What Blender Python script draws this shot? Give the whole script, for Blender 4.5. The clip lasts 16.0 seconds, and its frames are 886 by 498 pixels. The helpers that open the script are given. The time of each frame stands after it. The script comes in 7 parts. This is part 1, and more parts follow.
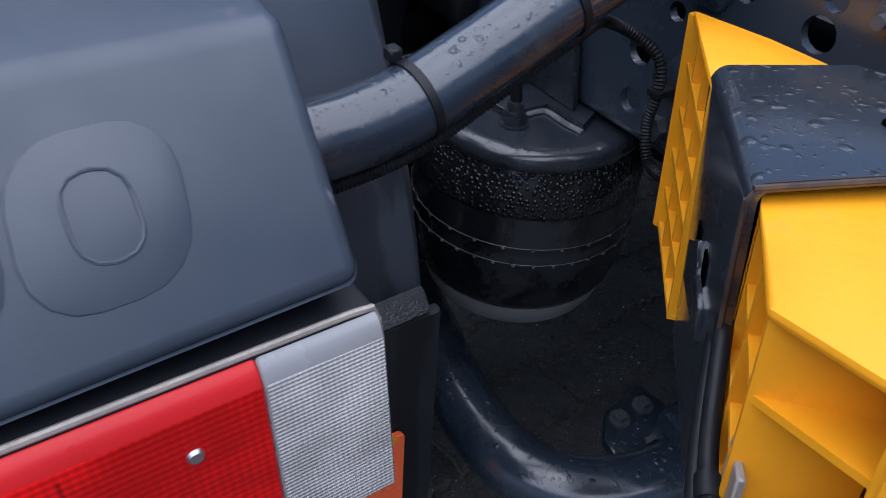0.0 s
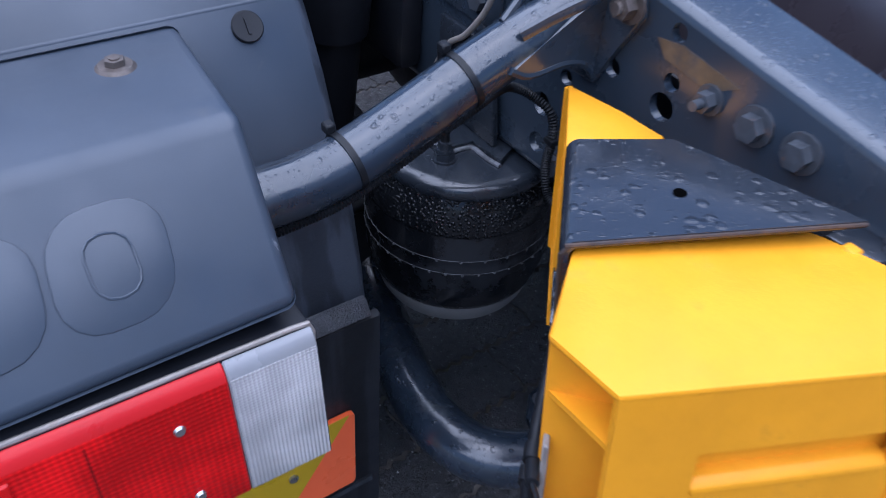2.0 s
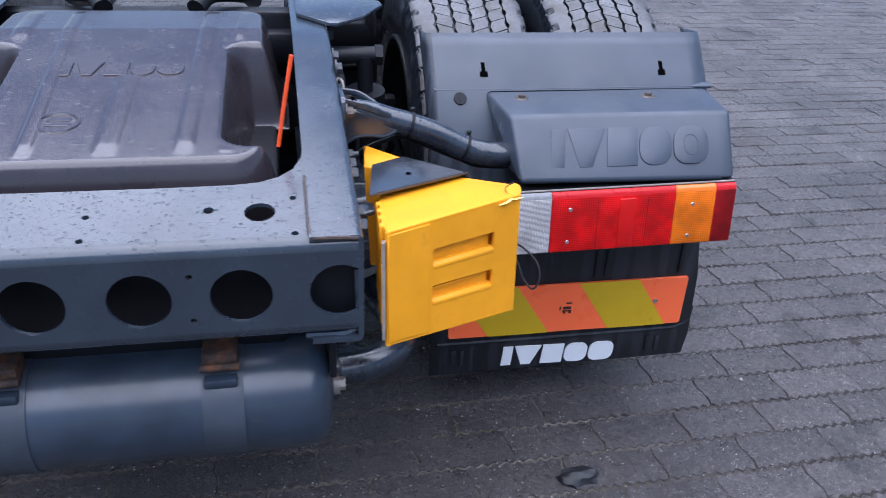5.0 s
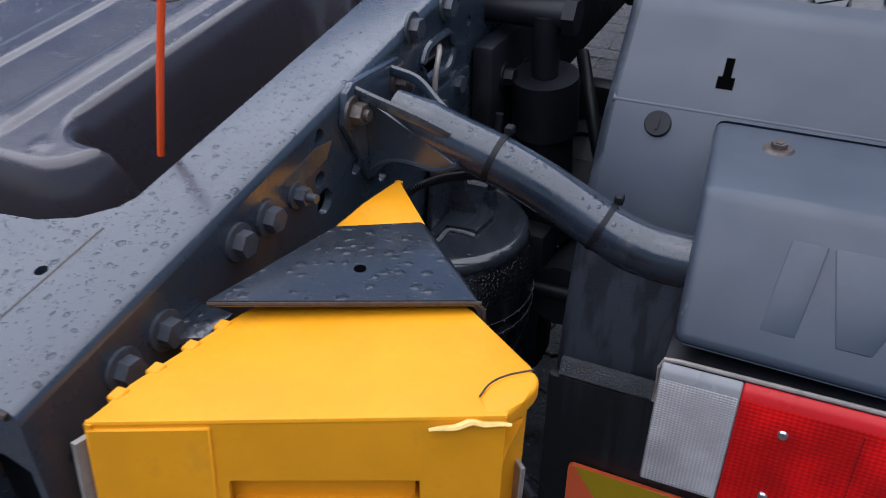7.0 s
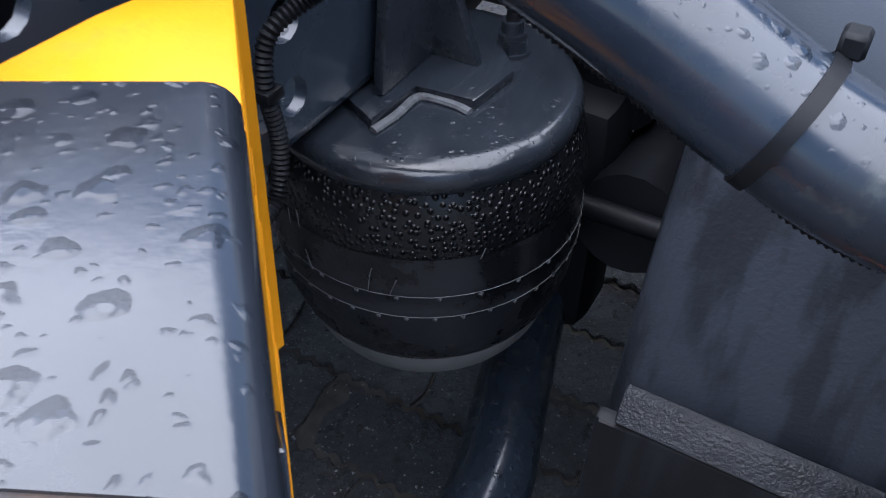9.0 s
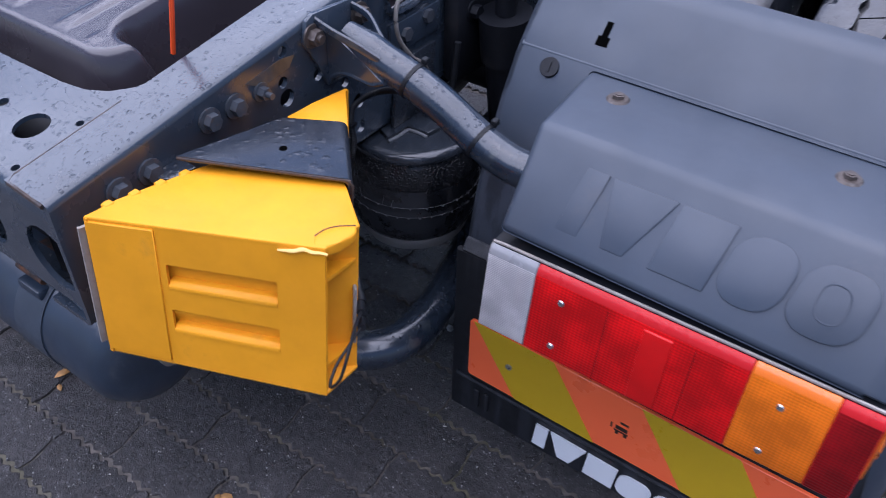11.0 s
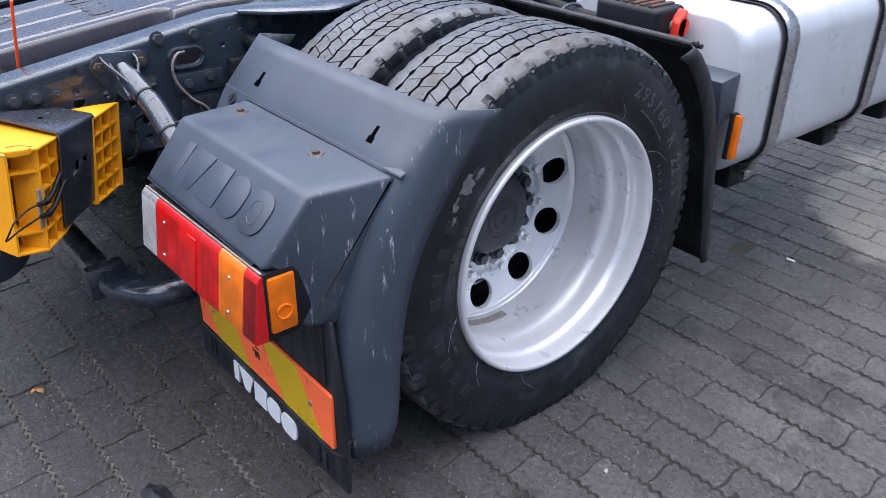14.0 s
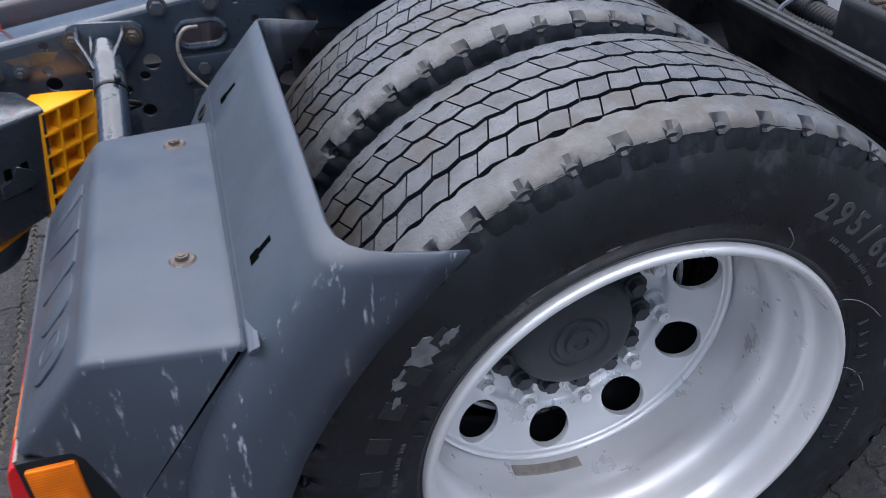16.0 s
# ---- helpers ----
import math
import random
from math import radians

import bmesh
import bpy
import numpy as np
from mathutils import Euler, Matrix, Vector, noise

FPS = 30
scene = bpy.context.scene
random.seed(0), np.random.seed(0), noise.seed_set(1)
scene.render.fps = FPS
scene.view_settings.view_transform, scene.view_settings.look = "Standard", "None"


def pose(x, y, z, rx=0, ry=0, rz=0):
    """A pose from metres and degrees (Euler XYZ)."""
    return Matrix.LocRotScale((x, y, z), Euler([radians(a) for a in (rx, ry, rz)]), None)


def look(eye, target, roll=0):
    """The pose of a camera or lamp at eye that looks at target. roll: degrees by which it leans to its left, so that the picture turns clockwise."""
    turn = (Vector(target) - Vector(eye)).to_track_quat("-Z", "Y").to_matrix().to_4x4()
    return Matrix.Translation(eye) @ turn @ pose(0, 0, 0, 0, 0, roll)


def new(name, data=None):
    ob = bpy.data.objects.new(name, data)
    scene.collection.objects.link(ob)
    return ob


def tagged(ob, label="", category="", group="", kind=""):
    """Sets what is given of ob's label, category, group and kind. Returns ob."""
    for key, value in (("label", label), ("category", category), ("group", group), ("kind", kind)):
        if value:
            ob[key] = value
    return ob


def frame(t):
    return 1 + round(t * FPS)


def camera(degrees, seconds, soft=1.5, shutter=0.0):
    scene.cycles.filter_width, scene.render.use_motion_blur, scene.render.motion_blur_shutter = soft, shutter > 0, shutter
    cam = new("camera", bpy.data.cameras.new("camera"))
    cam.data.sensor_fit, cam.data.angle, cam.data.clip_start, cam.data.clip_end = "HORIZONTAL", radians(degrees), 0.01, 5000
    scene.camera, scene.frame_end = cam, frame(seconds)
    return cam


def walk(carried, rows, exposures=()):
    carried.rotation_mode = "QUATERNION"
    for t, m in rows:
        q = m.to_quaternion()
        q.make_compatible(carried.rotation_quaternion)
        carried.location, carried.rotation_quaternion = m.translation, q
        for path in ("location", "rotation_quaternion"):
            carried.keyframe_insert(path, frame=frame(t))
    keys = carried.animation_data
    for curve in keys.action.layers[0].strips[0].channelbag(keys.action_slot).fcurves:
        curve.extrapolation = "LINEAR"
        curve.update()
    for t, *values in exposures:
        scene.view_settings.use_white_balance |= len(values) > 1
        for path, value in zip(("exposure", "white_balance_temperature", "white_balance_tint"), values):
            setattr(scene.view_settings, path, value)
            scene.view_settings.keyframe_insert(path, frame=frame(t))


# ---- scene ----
SKY, SUN = 0.060, 3.0
EXPOSURES = [(0.0, 0.8, 5700, 14), (0.5, 1.3, 5550, 14), (1.0, 1.45, 5550, 15), (1.5, 1.3, 5400, 16), (2.0, 1.05, 5150, 18), (3.0, 1.15, 5450, 17), (4.0, 1.3, 5400, 16), (5.0, 1.25, 5550, 17), (7.3, 0.5, 5900, 14), (7.9, 0.45, 5950, 14), (8.5, 1.65, 5900, 12), (10.8, 0.95, 5500, 23), (12.0, 1.38, 5550, 22), (12.5, 1.45, 5700, 21), (13.0, 1.35, 5750, 18), (14.0, 1.40, 6050, 15), (15.0, 1.35, 6050, 14), (16.0, 1.18, 6150, 13)]
cam = camera(57.2, 16.0, soft=0.8, shutter=0.22)
PATH = [
    (0, look((-0.8799, 0.0856, 0.9382), (0.0586, 1.3254, -0.3196), 4.12)),
    (0.5, look((-0.8008, 0.1501, 0.8920), (0.1340, 1.3573, -0.3998), 4.55)),
    (1, look((-0.7955, 0.1677, 0.8877), (0.1398, 1.3727, -0.4058), 4.60)),
    (1.5, look((-0.8126, 0.1425, 0.9156), (0.1191, 1.3456, -0.3822), 4.75)),
    (2, look((-0.8953, -0.0218, 1.0711), (0.0359, 1.1776, -0.2306), 4.54)),
    (2.5, look((-0.9748, -0.2961, 1.2354), (-0.0840, 0.9334, -0.0665), 5.32)),
    (3, look((-0.8930, -0.5886, 1.2931), (-0.1364, 0.7242, -0.0124), 4.84)),
    (3.5, look((-0.6942, -0.8219, 1.3116), (-0.0794, 0.5935, 0.0394), 3.65)),
    (4, look((-0.3200, -0.9512, 1.3229), (0.1599, 0.6476, 0.2213), 3.04)),
    (4.5, look((0.0076, -1.0073, 1.3115), (0.4293, 0.6552, 0.2827), 2.93)),
    (5, look((0.2810, -1.0148, 1.3112), (0.6521, 0.6920, 0.3371), 3.06)),
    (5.2, look((0.3846, -0.9749, 1.2924), (0.6972, 0.7450, 0.3207), 2.80)),
    (7.3, look((0.7770, -0.0857, 1.0511), (0.0098, 1.3435, -0.1188), -0.15)),
    (7.5, look((0.7418, -0.0044, 0.9968), (-0.0047, 1.3379, -0.2842), -0.18)),
    (8, look((0.6792, 0.1625, 0.8767), (-0.0535, 1.4544, -0.4627), -0.62)),
    (8.5, look((0.6460, 0.2107, 0.8405), (-0.0733, 1.4738, -0.5333), -0.60)),
    (8.7, look((0.6441, 0.2181, 0.8383), (-0.0740, 1.4792, -0.5379), -0.38)),
    (10.8, look((1.0042, -0.2422, 1.2653), (0.1663, 0.9572, -0.0982), 1.23)),
    (11, look((1.1097, -0.3026, 1.2875), (0.2334, 0.9311, -0.0203), 0.96)),
    (11.5, look((1.3438, -0.4632, 1.3092), (0.4344, 0.7829, 0.0364), 0.92)),
    (12, look((1.5160, -0.6473, 1.3017), (0.5944, 0.6018, 0.0405), 0.78)),
    (12.5, look((1.7289, -0.6910, 1.3110), (0.7263, 0.6412, 0.2064), 0.88)),
    (13, look((1.9772, -0.6006, 1.3156), (0.9110, 0.7846, 0.3438), 1.04)),
    (13.5, look((2.1434, -0.4272, 1.2849), (0.9875, 0.9073, 0.3453), 1.07)),
    (14, look((2.2120, -0.1337, 1.3154), (0.8691, 0.9907, 0.3499), 0.70)),
    (14.5, look((2.2455, 0.1208, 1.3272), (0.7023, 0.9307, 0.3460), -0.62)),
    (15, look((2.2327, 0.3213, 1.3466), (0.5842, 0.8714, 0.3568), -1.34)),
    (15.5, look((2.0252, 0.4835, 1.3266), (0.3817, 0.9824, 0.3018), -1.31)),
    (16, look((1.8170, 0.6186, 1.2821), (0.2464, 1.0717, 0.1298), -1.38)),
]

walk(cam, PATH, EXPOSURES)

# ---- world and light: overcast sky ----
world = bpy.data.worlds.new("overcast_sky")
scene.world = world
world.use_nodes = True
wn, wl = world.node_tree.nodes, world.node_tree.links
wn.clear()
sky = wn.new("ShaderNodeTexSky")
sky.sky_type, sky.sun_disc = "NISHITA", False
sky.sun_elevation, sky.sun_rotation = radians(83), radians(243)
sky.air_density, sky.dust_density, sky.ozone_density = 1.0, 1.5, 1.0
back = wn.new("ShaderNodeBackground")
back.inputs["Strength"].default_value = SKY
wout = wn.new("ShaderNodeOutputWorld")
wl.new(sky.outputs[0], back.inputs[0])
wl.new(back.outputs[0], wout.inputs[0])
sun_data = bpy.data.lights.new("sun", "SUN")
sun_data.energy, sun_data.angle, sun_data.color = SUN, radians(108), (1.0, 0.98, 0.96)
sun = new("sun", sun_data)
sun.matrix_world = look((-0.66, -0.33, 6.0), (0, 0, 0))


# ---- materials ----
def material(name, base, rough=0.5, metal=0.0, var=0.25, vscale=6.0, grain=0.0, gscale=400.0, dirt=None, dirt_amount=0.0,
             dirt_scale=9.0, drops=0.0, drop_scale=110.0, coat=0.0, streak=0.0, rvar=0.12, spec=0.5, per_object=0.0, dirt_edge=0.0, depth=0.002, beads=0.36):
    """A painted or moulded surface with variation at two scales, grain relief, stains and, where wet, standing drops."""
    m = bpy.data.materials.new(name)
    m.use_nodes = True
    n, l = m.node_tree.nodes, m.node_tree.links
    p = n["Principled BSDF"]
    geo = n.new("ShaderNodeTexCoord")
    vec = geo.outputs["Object"]

    def tex(scale, detail=5.0, rough_=0.6, src=None):
        t = n.new("ShaderNodeTexNoise")
        t.inputs["Scale"].default_value, t.inputs["Detail"].default_value, t.inputs["Roughness"].default_value = scale, detail, rough_
        l.new(src or vec, t.inputs["Vector"])
        return t.outputs["Fac"]

    def ramp(src, a, b, lo=0.0, hi=1.0):
        r = n.new("ShaderNodeMapRange")
        r.inputs["From Min"].default_value, r.inputs["From Max"].default_value = a, b
        r.inputs["To Min"].default_value, r.inputs["To Max"].default_value = lo, hi
        l.new(src, r.inputs["Value"])
        return r.outputs[0]

    def mix(a, b, fac, kind="MIX"):
        x = n.new("ShaderNodeMix")
        x.data_type, x.blend_type = "RGBA", kind
        for sock, v in ((x.inputs["Factor"], fac), (x.inputs["A"], a), (x.inputs["B"], b)):
            if isinstance(v, (int, float)):
                sock.default_value = v
            elif isinstance(v, tuple):
                sock.default_value = (*v, 1)
            else:
                l.new(v, sock)
        return x.outputs["Result"]

    def math_(op, a, b):
        x = n.new("ShaderNodeMath")
        x.operation = op
        for sock, v in zip(x.inputs, (a, b)):
            if isinstance(v, (int, float)):
                sock.default_value = v
            else:
                l.new(v, sock)
        return x.outputs[0]

    big = ramp(tex(vscale), 0.3, 0.7)
    lo, hi = tuple(c * (1 - var) for c in base), tuple(min(1, c * (1 + var)) for c in base)
    col = mix(lo, hi, big)
    fine = ramp(tex(gscale * 0.25, 3.0), 0.35, 0.65)
    col = mix(col, mix(col, (0.5, 0.5, 0.5), fine, "OVERLAY"), 0.35)
    if per_object:
        info = n.new("ShaderNodeObjectInfo")
        g = n.new("ShaderNodeNewGeometry")
        r = math_("FRACT", math_("ADD", info.outputs["Random"], g.outputs["Random Per Island"]), 0)
        col = mix(col, (0.0, 0.0, 0.0), ramp(r, 0, 1, 0, per_object))
    if streak:
        mp = n.new("ShaderNodeMapping")
        mp.inputs["Scale"].default_value = (95, 95, 16)
        l.new(vec, mp.inputs["Vector"])
        s = ramp(tex(1.0, 4.0, 0.7, mp.outputs[0]), 0.60, 0.70)
        ng = n.new("ShaderNodeNewGeometry")
        nsep = n.new("ShaderNodeSeparateXYZ")
        l.new(ng.outputs["Normal"], nsep.inputs[0])
        s = math_("MULTIPLY", s, ramp(math_("ABSOLUTE", nsep.outputs["X"], 0), 0.35, 0.65))
        col = mix(col, (0.34, 0.36, 0.4), math_("MULTIPLY", math_("MULTIPLY", s, streak), ramp(tex(7.0), 0.42, 0.56)))
    rough_out = ramp(tex(vscale * 2.3), 0.3, 0.7, max(0.02, rough - rvar), min(1, rough + rvar))
    if dirt:
        d0 = 0.62 - dirt_amount * 0.3
        d = ramp(tex(dirt_scale, 9.0, 0.7), d0 - dirt_edge, d0 + dirt_edge if dirt_edge else 0.70)
        col = mix(col, dirt, math_("MULTIPLY", d, min(1.0, 0.35 + dirt_amount)))
        rough_out = math_("ADD", rough_out, math_("MULTIPLY", d, 0.2))
    height = None
    if grain:
        gt = n.new("ShaderNodeBump")
        gt.inputs["Strength"].default_value, gt.inputs["Distance"].default_value = grain, depth
        l.new(tex(gscale, 3.0), gt.inputs["Height"])
        height = gt.outputs[0]
    if drops:
        v = n.new("ShaderNodeTexVoronoi")
        v.inputs["Scale"].default_value = drop_scale
        v.inputs["Randomness"].default_value = 1.0
        wob = n.new("ShaderNodeTexNoise")
        wob.inputs["Scale"].default_value, wob.inputs["Detail"].default_value = drop_scale * 1.3, 2.0
        l.new(vec, wob.inputs["Vector"])
        bend = n.new("ShaderNodeVectorMath")
        bend.operation = "MULTIPLY_ADD"
        bend.inputs[1].default_value = (0.55 / drop_scale,) * 3
        l.new(wob.outputs["Color"], bend.inputs[0])
        l.new(vec, bend.inputs[2])
        l.new(bend.outputs[0], v.inputs["Vector"])
        cell = n.new("ShaderNodeSeparateColor")
        l.new(v.outputs["Color"], cell.inputs[0])
        up = n.new("ShaderNodeNewGeometry")
        sp = n.new("ShaderNodeSeparateXYZ")
        l.new(up.outputs["Normal"], sp.inputs[0])
        flat = ramp(sp.outputs["Z"], 0.45, 0.9)
        size = ramp(cell.outputs[0], beads + 0.02 if beads > 0.3 else 0.05, 1.0, 0.0, 0.48 if beads > 0.3 else 0.56)
        dome = math_("MULTIPLY", ramp(math_("SUBTRACT", size, v.outputs["Distance"]), 0.0, 0.26), ramp(tex(14.0), beads, beads + 0.14))
        v2 = n.new("ShaderNodeTexVoronoi")
        v2.inputs["Scale"].default_value = drop_scale * 2.6
        l.new(bend.outputs[0], v2.inputs["Vector"])
        c2 = n.new("ShaderNodeSeparateColor")
        l.new(v2.outputs["Color"], c2.inputs[0])
        fine_dome = ramp(math_("SUBTRACT", ramp(c2.outputs[0], 0.35, 1.0, 0.0, 0.48), v2.outputs["Distance"]), 0.0, 0.25, 0.0, 0.28)
        dome = math_("MULTIPLY", math_("MAXIMUM", dome, fine_dome), flat)
        bp = n.new("ShaderNodeBump")
        bp.inputs["Strength"].default_value, bp.inputs["Distance"].default_value = drops, 0.0020
        l.new(dome, bp.inputs["Height"])
        if height:
            l.new(height, bp.inputs["Normal"])
        height = bp.outputs[0]
        wet = math_("MULTIPLY", ramp(tex(5.0), 0.4, 0.6, 0.3, 1.0), flat)
        rough_out = math_("MULTIPLY", rough_out, ramp(math_("MAXIMUM", dome, math_("MULTIPLY", wet, 0.6)), 0, 1, 1.0, 0.25))
    if height:
        l.new(height, p.inputs["Normal"])
    l.new(col, p.inputs["Base Color"])
    l.new(rough_out, p.inputs["Roughness"])
    p.inputs["Metallic"].default_value = metal
    p.inputs["Coat Weight"].default_value = coat
    p.inputs["Coat Roughness"].default_value = 0.2
    p.inputs["Specular IOR Level"].default_value = spec
    return m


RUST = (0.16, 0.075, 0.035)
MUD = (0.12, 0.105, 0.09)
FRAME = material("frame_paint", (0.029, 0.040, 0.056), 0.25, var=0.2, dirt=(0.062, 0.052, 0.048), dirt_amount=0.0, dirt_scale=7, drops=0.9, drop_scale=115, grain=0.06, gscale=250, coat=0.65)
DARKSTEEL = material("chassis_black", (0.007, 0.008, 0.011), 0.5, spec=0.3, var=0.3, dirt=(0.03, 0.029, 0.028), dirt_amount=0.1, grain=0.1, gscale=200)
HOLDER = material("beaded_black_paint", (0.022, 0.027, 0.036), 0.22, var=0.3, vscale=9, dirt=(0.045, 0.05, 0.06), dirt_amount=0.12, dirt_scale=12, drops=1.0, drop_scale=92, grain=0.06, gscale=250, coat=1.0, beads=0.22)
PIPE = material("blue_black_paint", (0.018, 0.026, 0.039), 0.27, var=0.3, vscale=14, dirt=(0.11, 0.125, 0.105), dirt_amount=0.10, dirt_scale=16, coat=0.7, drops=0.9, drop_scale=120, rvar=0.18)
SPRINGSTEEL = material("wet_black_steel", (0.021, 0.026, 0.034), 0.26, var=0.25, vscale=20, drops=0.35, drop_scale=150, grain=0.06, gscale=250, coat=0.5)
PLASTIC = material("grey_plastic", (0.039, 0.051, 0.071), 0.42, spec=0.6, var=0.14, grain=0.10, depth=0.001, gscale=1100, dirt=(0.1, 0.1, 0.105), dirt_amount=0.0, streak=1.0)
FLAP = material("black_rubber_flap", (0.012, 0.0135, 0.017), 0.5, spec=0.4, var=0.25, grain=0.15, gscale=300, streak=0.2, dirt=(0.06, 0.06, 0.062), dirt_amount=0.04)
COVER = material("battery_cover_plastic", (0.034, 0.028, 0.033), 0.30, var=0.15, vscale=4, grain=0.06, gscale=500, drops=0.35, drop_scale=60, coat=0.6)
YELLOW = material("yellow_plastic", (0.82, 0.335, 0.005), 0.46, var=0.09, vscale=11, grain=0.10, gscale=150, dirt=(0.60, 0.27, 0.02), dirt_amount=0.14, dirt_scale=22, spec=0.3)
TYRE = material("tyre_rubber", (0.0072, 0.0092, 0.0135), 0.37, var=0.5, vscale=9, grain=0.2, gscale=300, dirt=(0.050, 0.056, 0.068), dirt_amount=0.20, dirt_scale=16, rvar=0.2)
TREAD = material("worn_tread_rubber", (0.084, 0.087, 0.094), 0.34, var=0.35, vscale=30, grain=0.3, gscale=260, dirt=(0.055, 0.042, 0.030), dirt_amount=0.28, dirt_scale=6, dirt_edge=0.05, rvar=0.14, per_object=0.28)
LETTER = material("raised_tyre_lettering", (0.050, 0.053, 0.058), 0.6)
LETTER_WORN = material("worn_tyre_lettering", (0.017, 0.019, 0.022), 0.55, var=0.5, vscale=50)
RIM = material("silver_wheel_paint", (0.72, 0.725, 0.74), 0.36, metal=0.4, var=0.05, vscale=9, grain=0.02, gscale=500)
NUTSTEEL = material("silver_nut", (0.75, 0.755, 0.76), 0.34, metal=0.35, var=0.15, vscale=60, dirt=(0.3, 0.28, 0.27), dirt_amount=0.04, dirt_scale=60)
STEEL = material("bright_steel", (0.45, 0.45, 0.45), 0.32, metal=0.9, var=0.2, vscale=60, dirt=RUST, dirt_amount=0.05, dirt_scale=60)
BOLT = material("painted_bolt", (0.05, 0.056, 0.066), 0.4, var=0.3, vscale=90, dirt=RUST, dirt_amount=0.12, dirt_scale=70)
RUSTBOLT = material("rusty_bolt", (0.095, 0.078, 0.068), 0.45, metal=0.4, var=0.4, vscale=80, dirt=(0.3, 0.28, 0.26), dirt_amount=0.2, dirt_scale=60)
RUSTY = material("rusty_steel", (0.030, 0.020, 0.016), 0.8, var=0.5, vscale=60, grain=0.6, gscale=200, dirt=(0.20, 0.075, 0.028), dirt_amount=0.45, dirt_scale=45)
TANKPAINT = material("blue_tank_paint", (0.021, 0.033, 0.052), 0.38, var=0.3, vscale=10, dirt=(0.09, 0.10, 0.11), dirt_amount=0.10, dirt_scale=12, coat=0.4, rvar=0.1)
HUB = material("hub_paint", (0.035, 0.039, 0.048), 0.5, var=0.3, dirt=(0.07, 0.07, 0.07), dirt_amount=0.08)
TANK = material("aluminium_tank", (0.52, 0.54, 0.57), 0.36, metal=0.25, var=0.10, vscale=3, dirt=(0.36, 0.37, 0.38), dirt_amount=0.30, dirt_scale=6, grain=0.03, gscale=200)
BELLOWS = material("bellows_rubber", (0.006, 0.007, 0.009), 0.24, var=0.4, vscale=14, grain=0.15, gscale=120, dirt=(0.022, 0.025, 0.031), dirt_amount=0.30, dirt_scale=9, dirt_edge=0.02, rvar=0.1)
PEBBLE = material("pebbled_rubber", (0.007, 0.008, 0.010), 0.24, var=0.3)
_n, _l = PEBBLE.node_tree.nodes, PEBBLE.node_tree.links
_v, _t, _b = _n.new("ShaderNodeTexVoronoi"), _n.new("ShaderNodeTexCoord"), _n.new("ShaderNodeBump")
_v.inputs["Scale"].default_value, _v.inputs["Randomness"].default_value = 225, 0.7
_b.inputs["Strength"].default_value, _b.inputs["Distance"].default_value, _b.invert = 1.0, 0.0015, False
_l.new(_t.outputs["Object"], _v.inputs["Vector"])
_m = _n.new("ShaderNodeMapRange")
_m.interpolation_type = "SMOOTHSTEP"
_m.inputs["From Min"].default_value, _m.inputs["From Max"].default_value = 0.52, 0.12
_l.new(_v.outputs["Distance"], _m.inputs["Value"])
_l.new(_m.outputs[0], _b.inputs["Height"])
_l.new(_b.outputs[0], _n["Principled BSDF"].inputs["Normal"])
PISTON = material("grey_piston", (0.17, 0.168, 0.165), 0.6, var=0.2)
CONDUIT = material("black_conduit", (0.009, 0.010, 0.012), 0.45, spec=0.25, var=0.3, vscale=40)
ORANGE = material("orange_rod", (0.85, 0.09, 0.015), 0.4, var=0.05)
REDTAP = material("red_handle", (0.75, 0.04, 0.015), 0.4, var=0.05)
ALU = material("bare_plate", (0.32, 0.29, 0.26), 0.55, metal=0.4, var=0.3, vscale=40, dirt=RUST, dirt_amount=0.2, dirt_scale=40)
CHEV_O = material("orange_reflective_film", (1.0, 0.155, 0.045), 0.35, var=0.04, grain=0.03, gscale=900)
CHEV_Y = material("yellow_reflective_film", (0.56, 0.36, 0.005), 0.35, var=0.05, grain=0.03, gscale=900)
WHITE = material("white_print", (0.72, 0.74, 0.76), 0.5, var=0.04)
# Dull black that paints the darkness inside openings which are not cut
HOLE = material("painted_hole_dark", (0.002, 0.002, 0.002), 1.0, spec=0.0)
PRINT = material("black_print", (0.02, 0.012, 0.01), 0.5)
EDGE = material("rust_edge", (0.050, 0.031, 0.022), 0.6, var=0.5, vscale=70, dirt=(0.03, 0.034, 0.042), dirt_amount=0.5, dirt_scale=60)
BAND = material("rubbed_blue_paint", (0.036, 0.047, 0.063), 0.45, var=0.25, vscale=12)
BEAD = material("shiny_weld_bead", (0.13, 0.135, 0.145), 0.25, var=0.4, vscale=60)
SCUFF = material("pale_scuff", (0.13, 0.133, 0.14), 0.6, var=0.3, vscale=60)


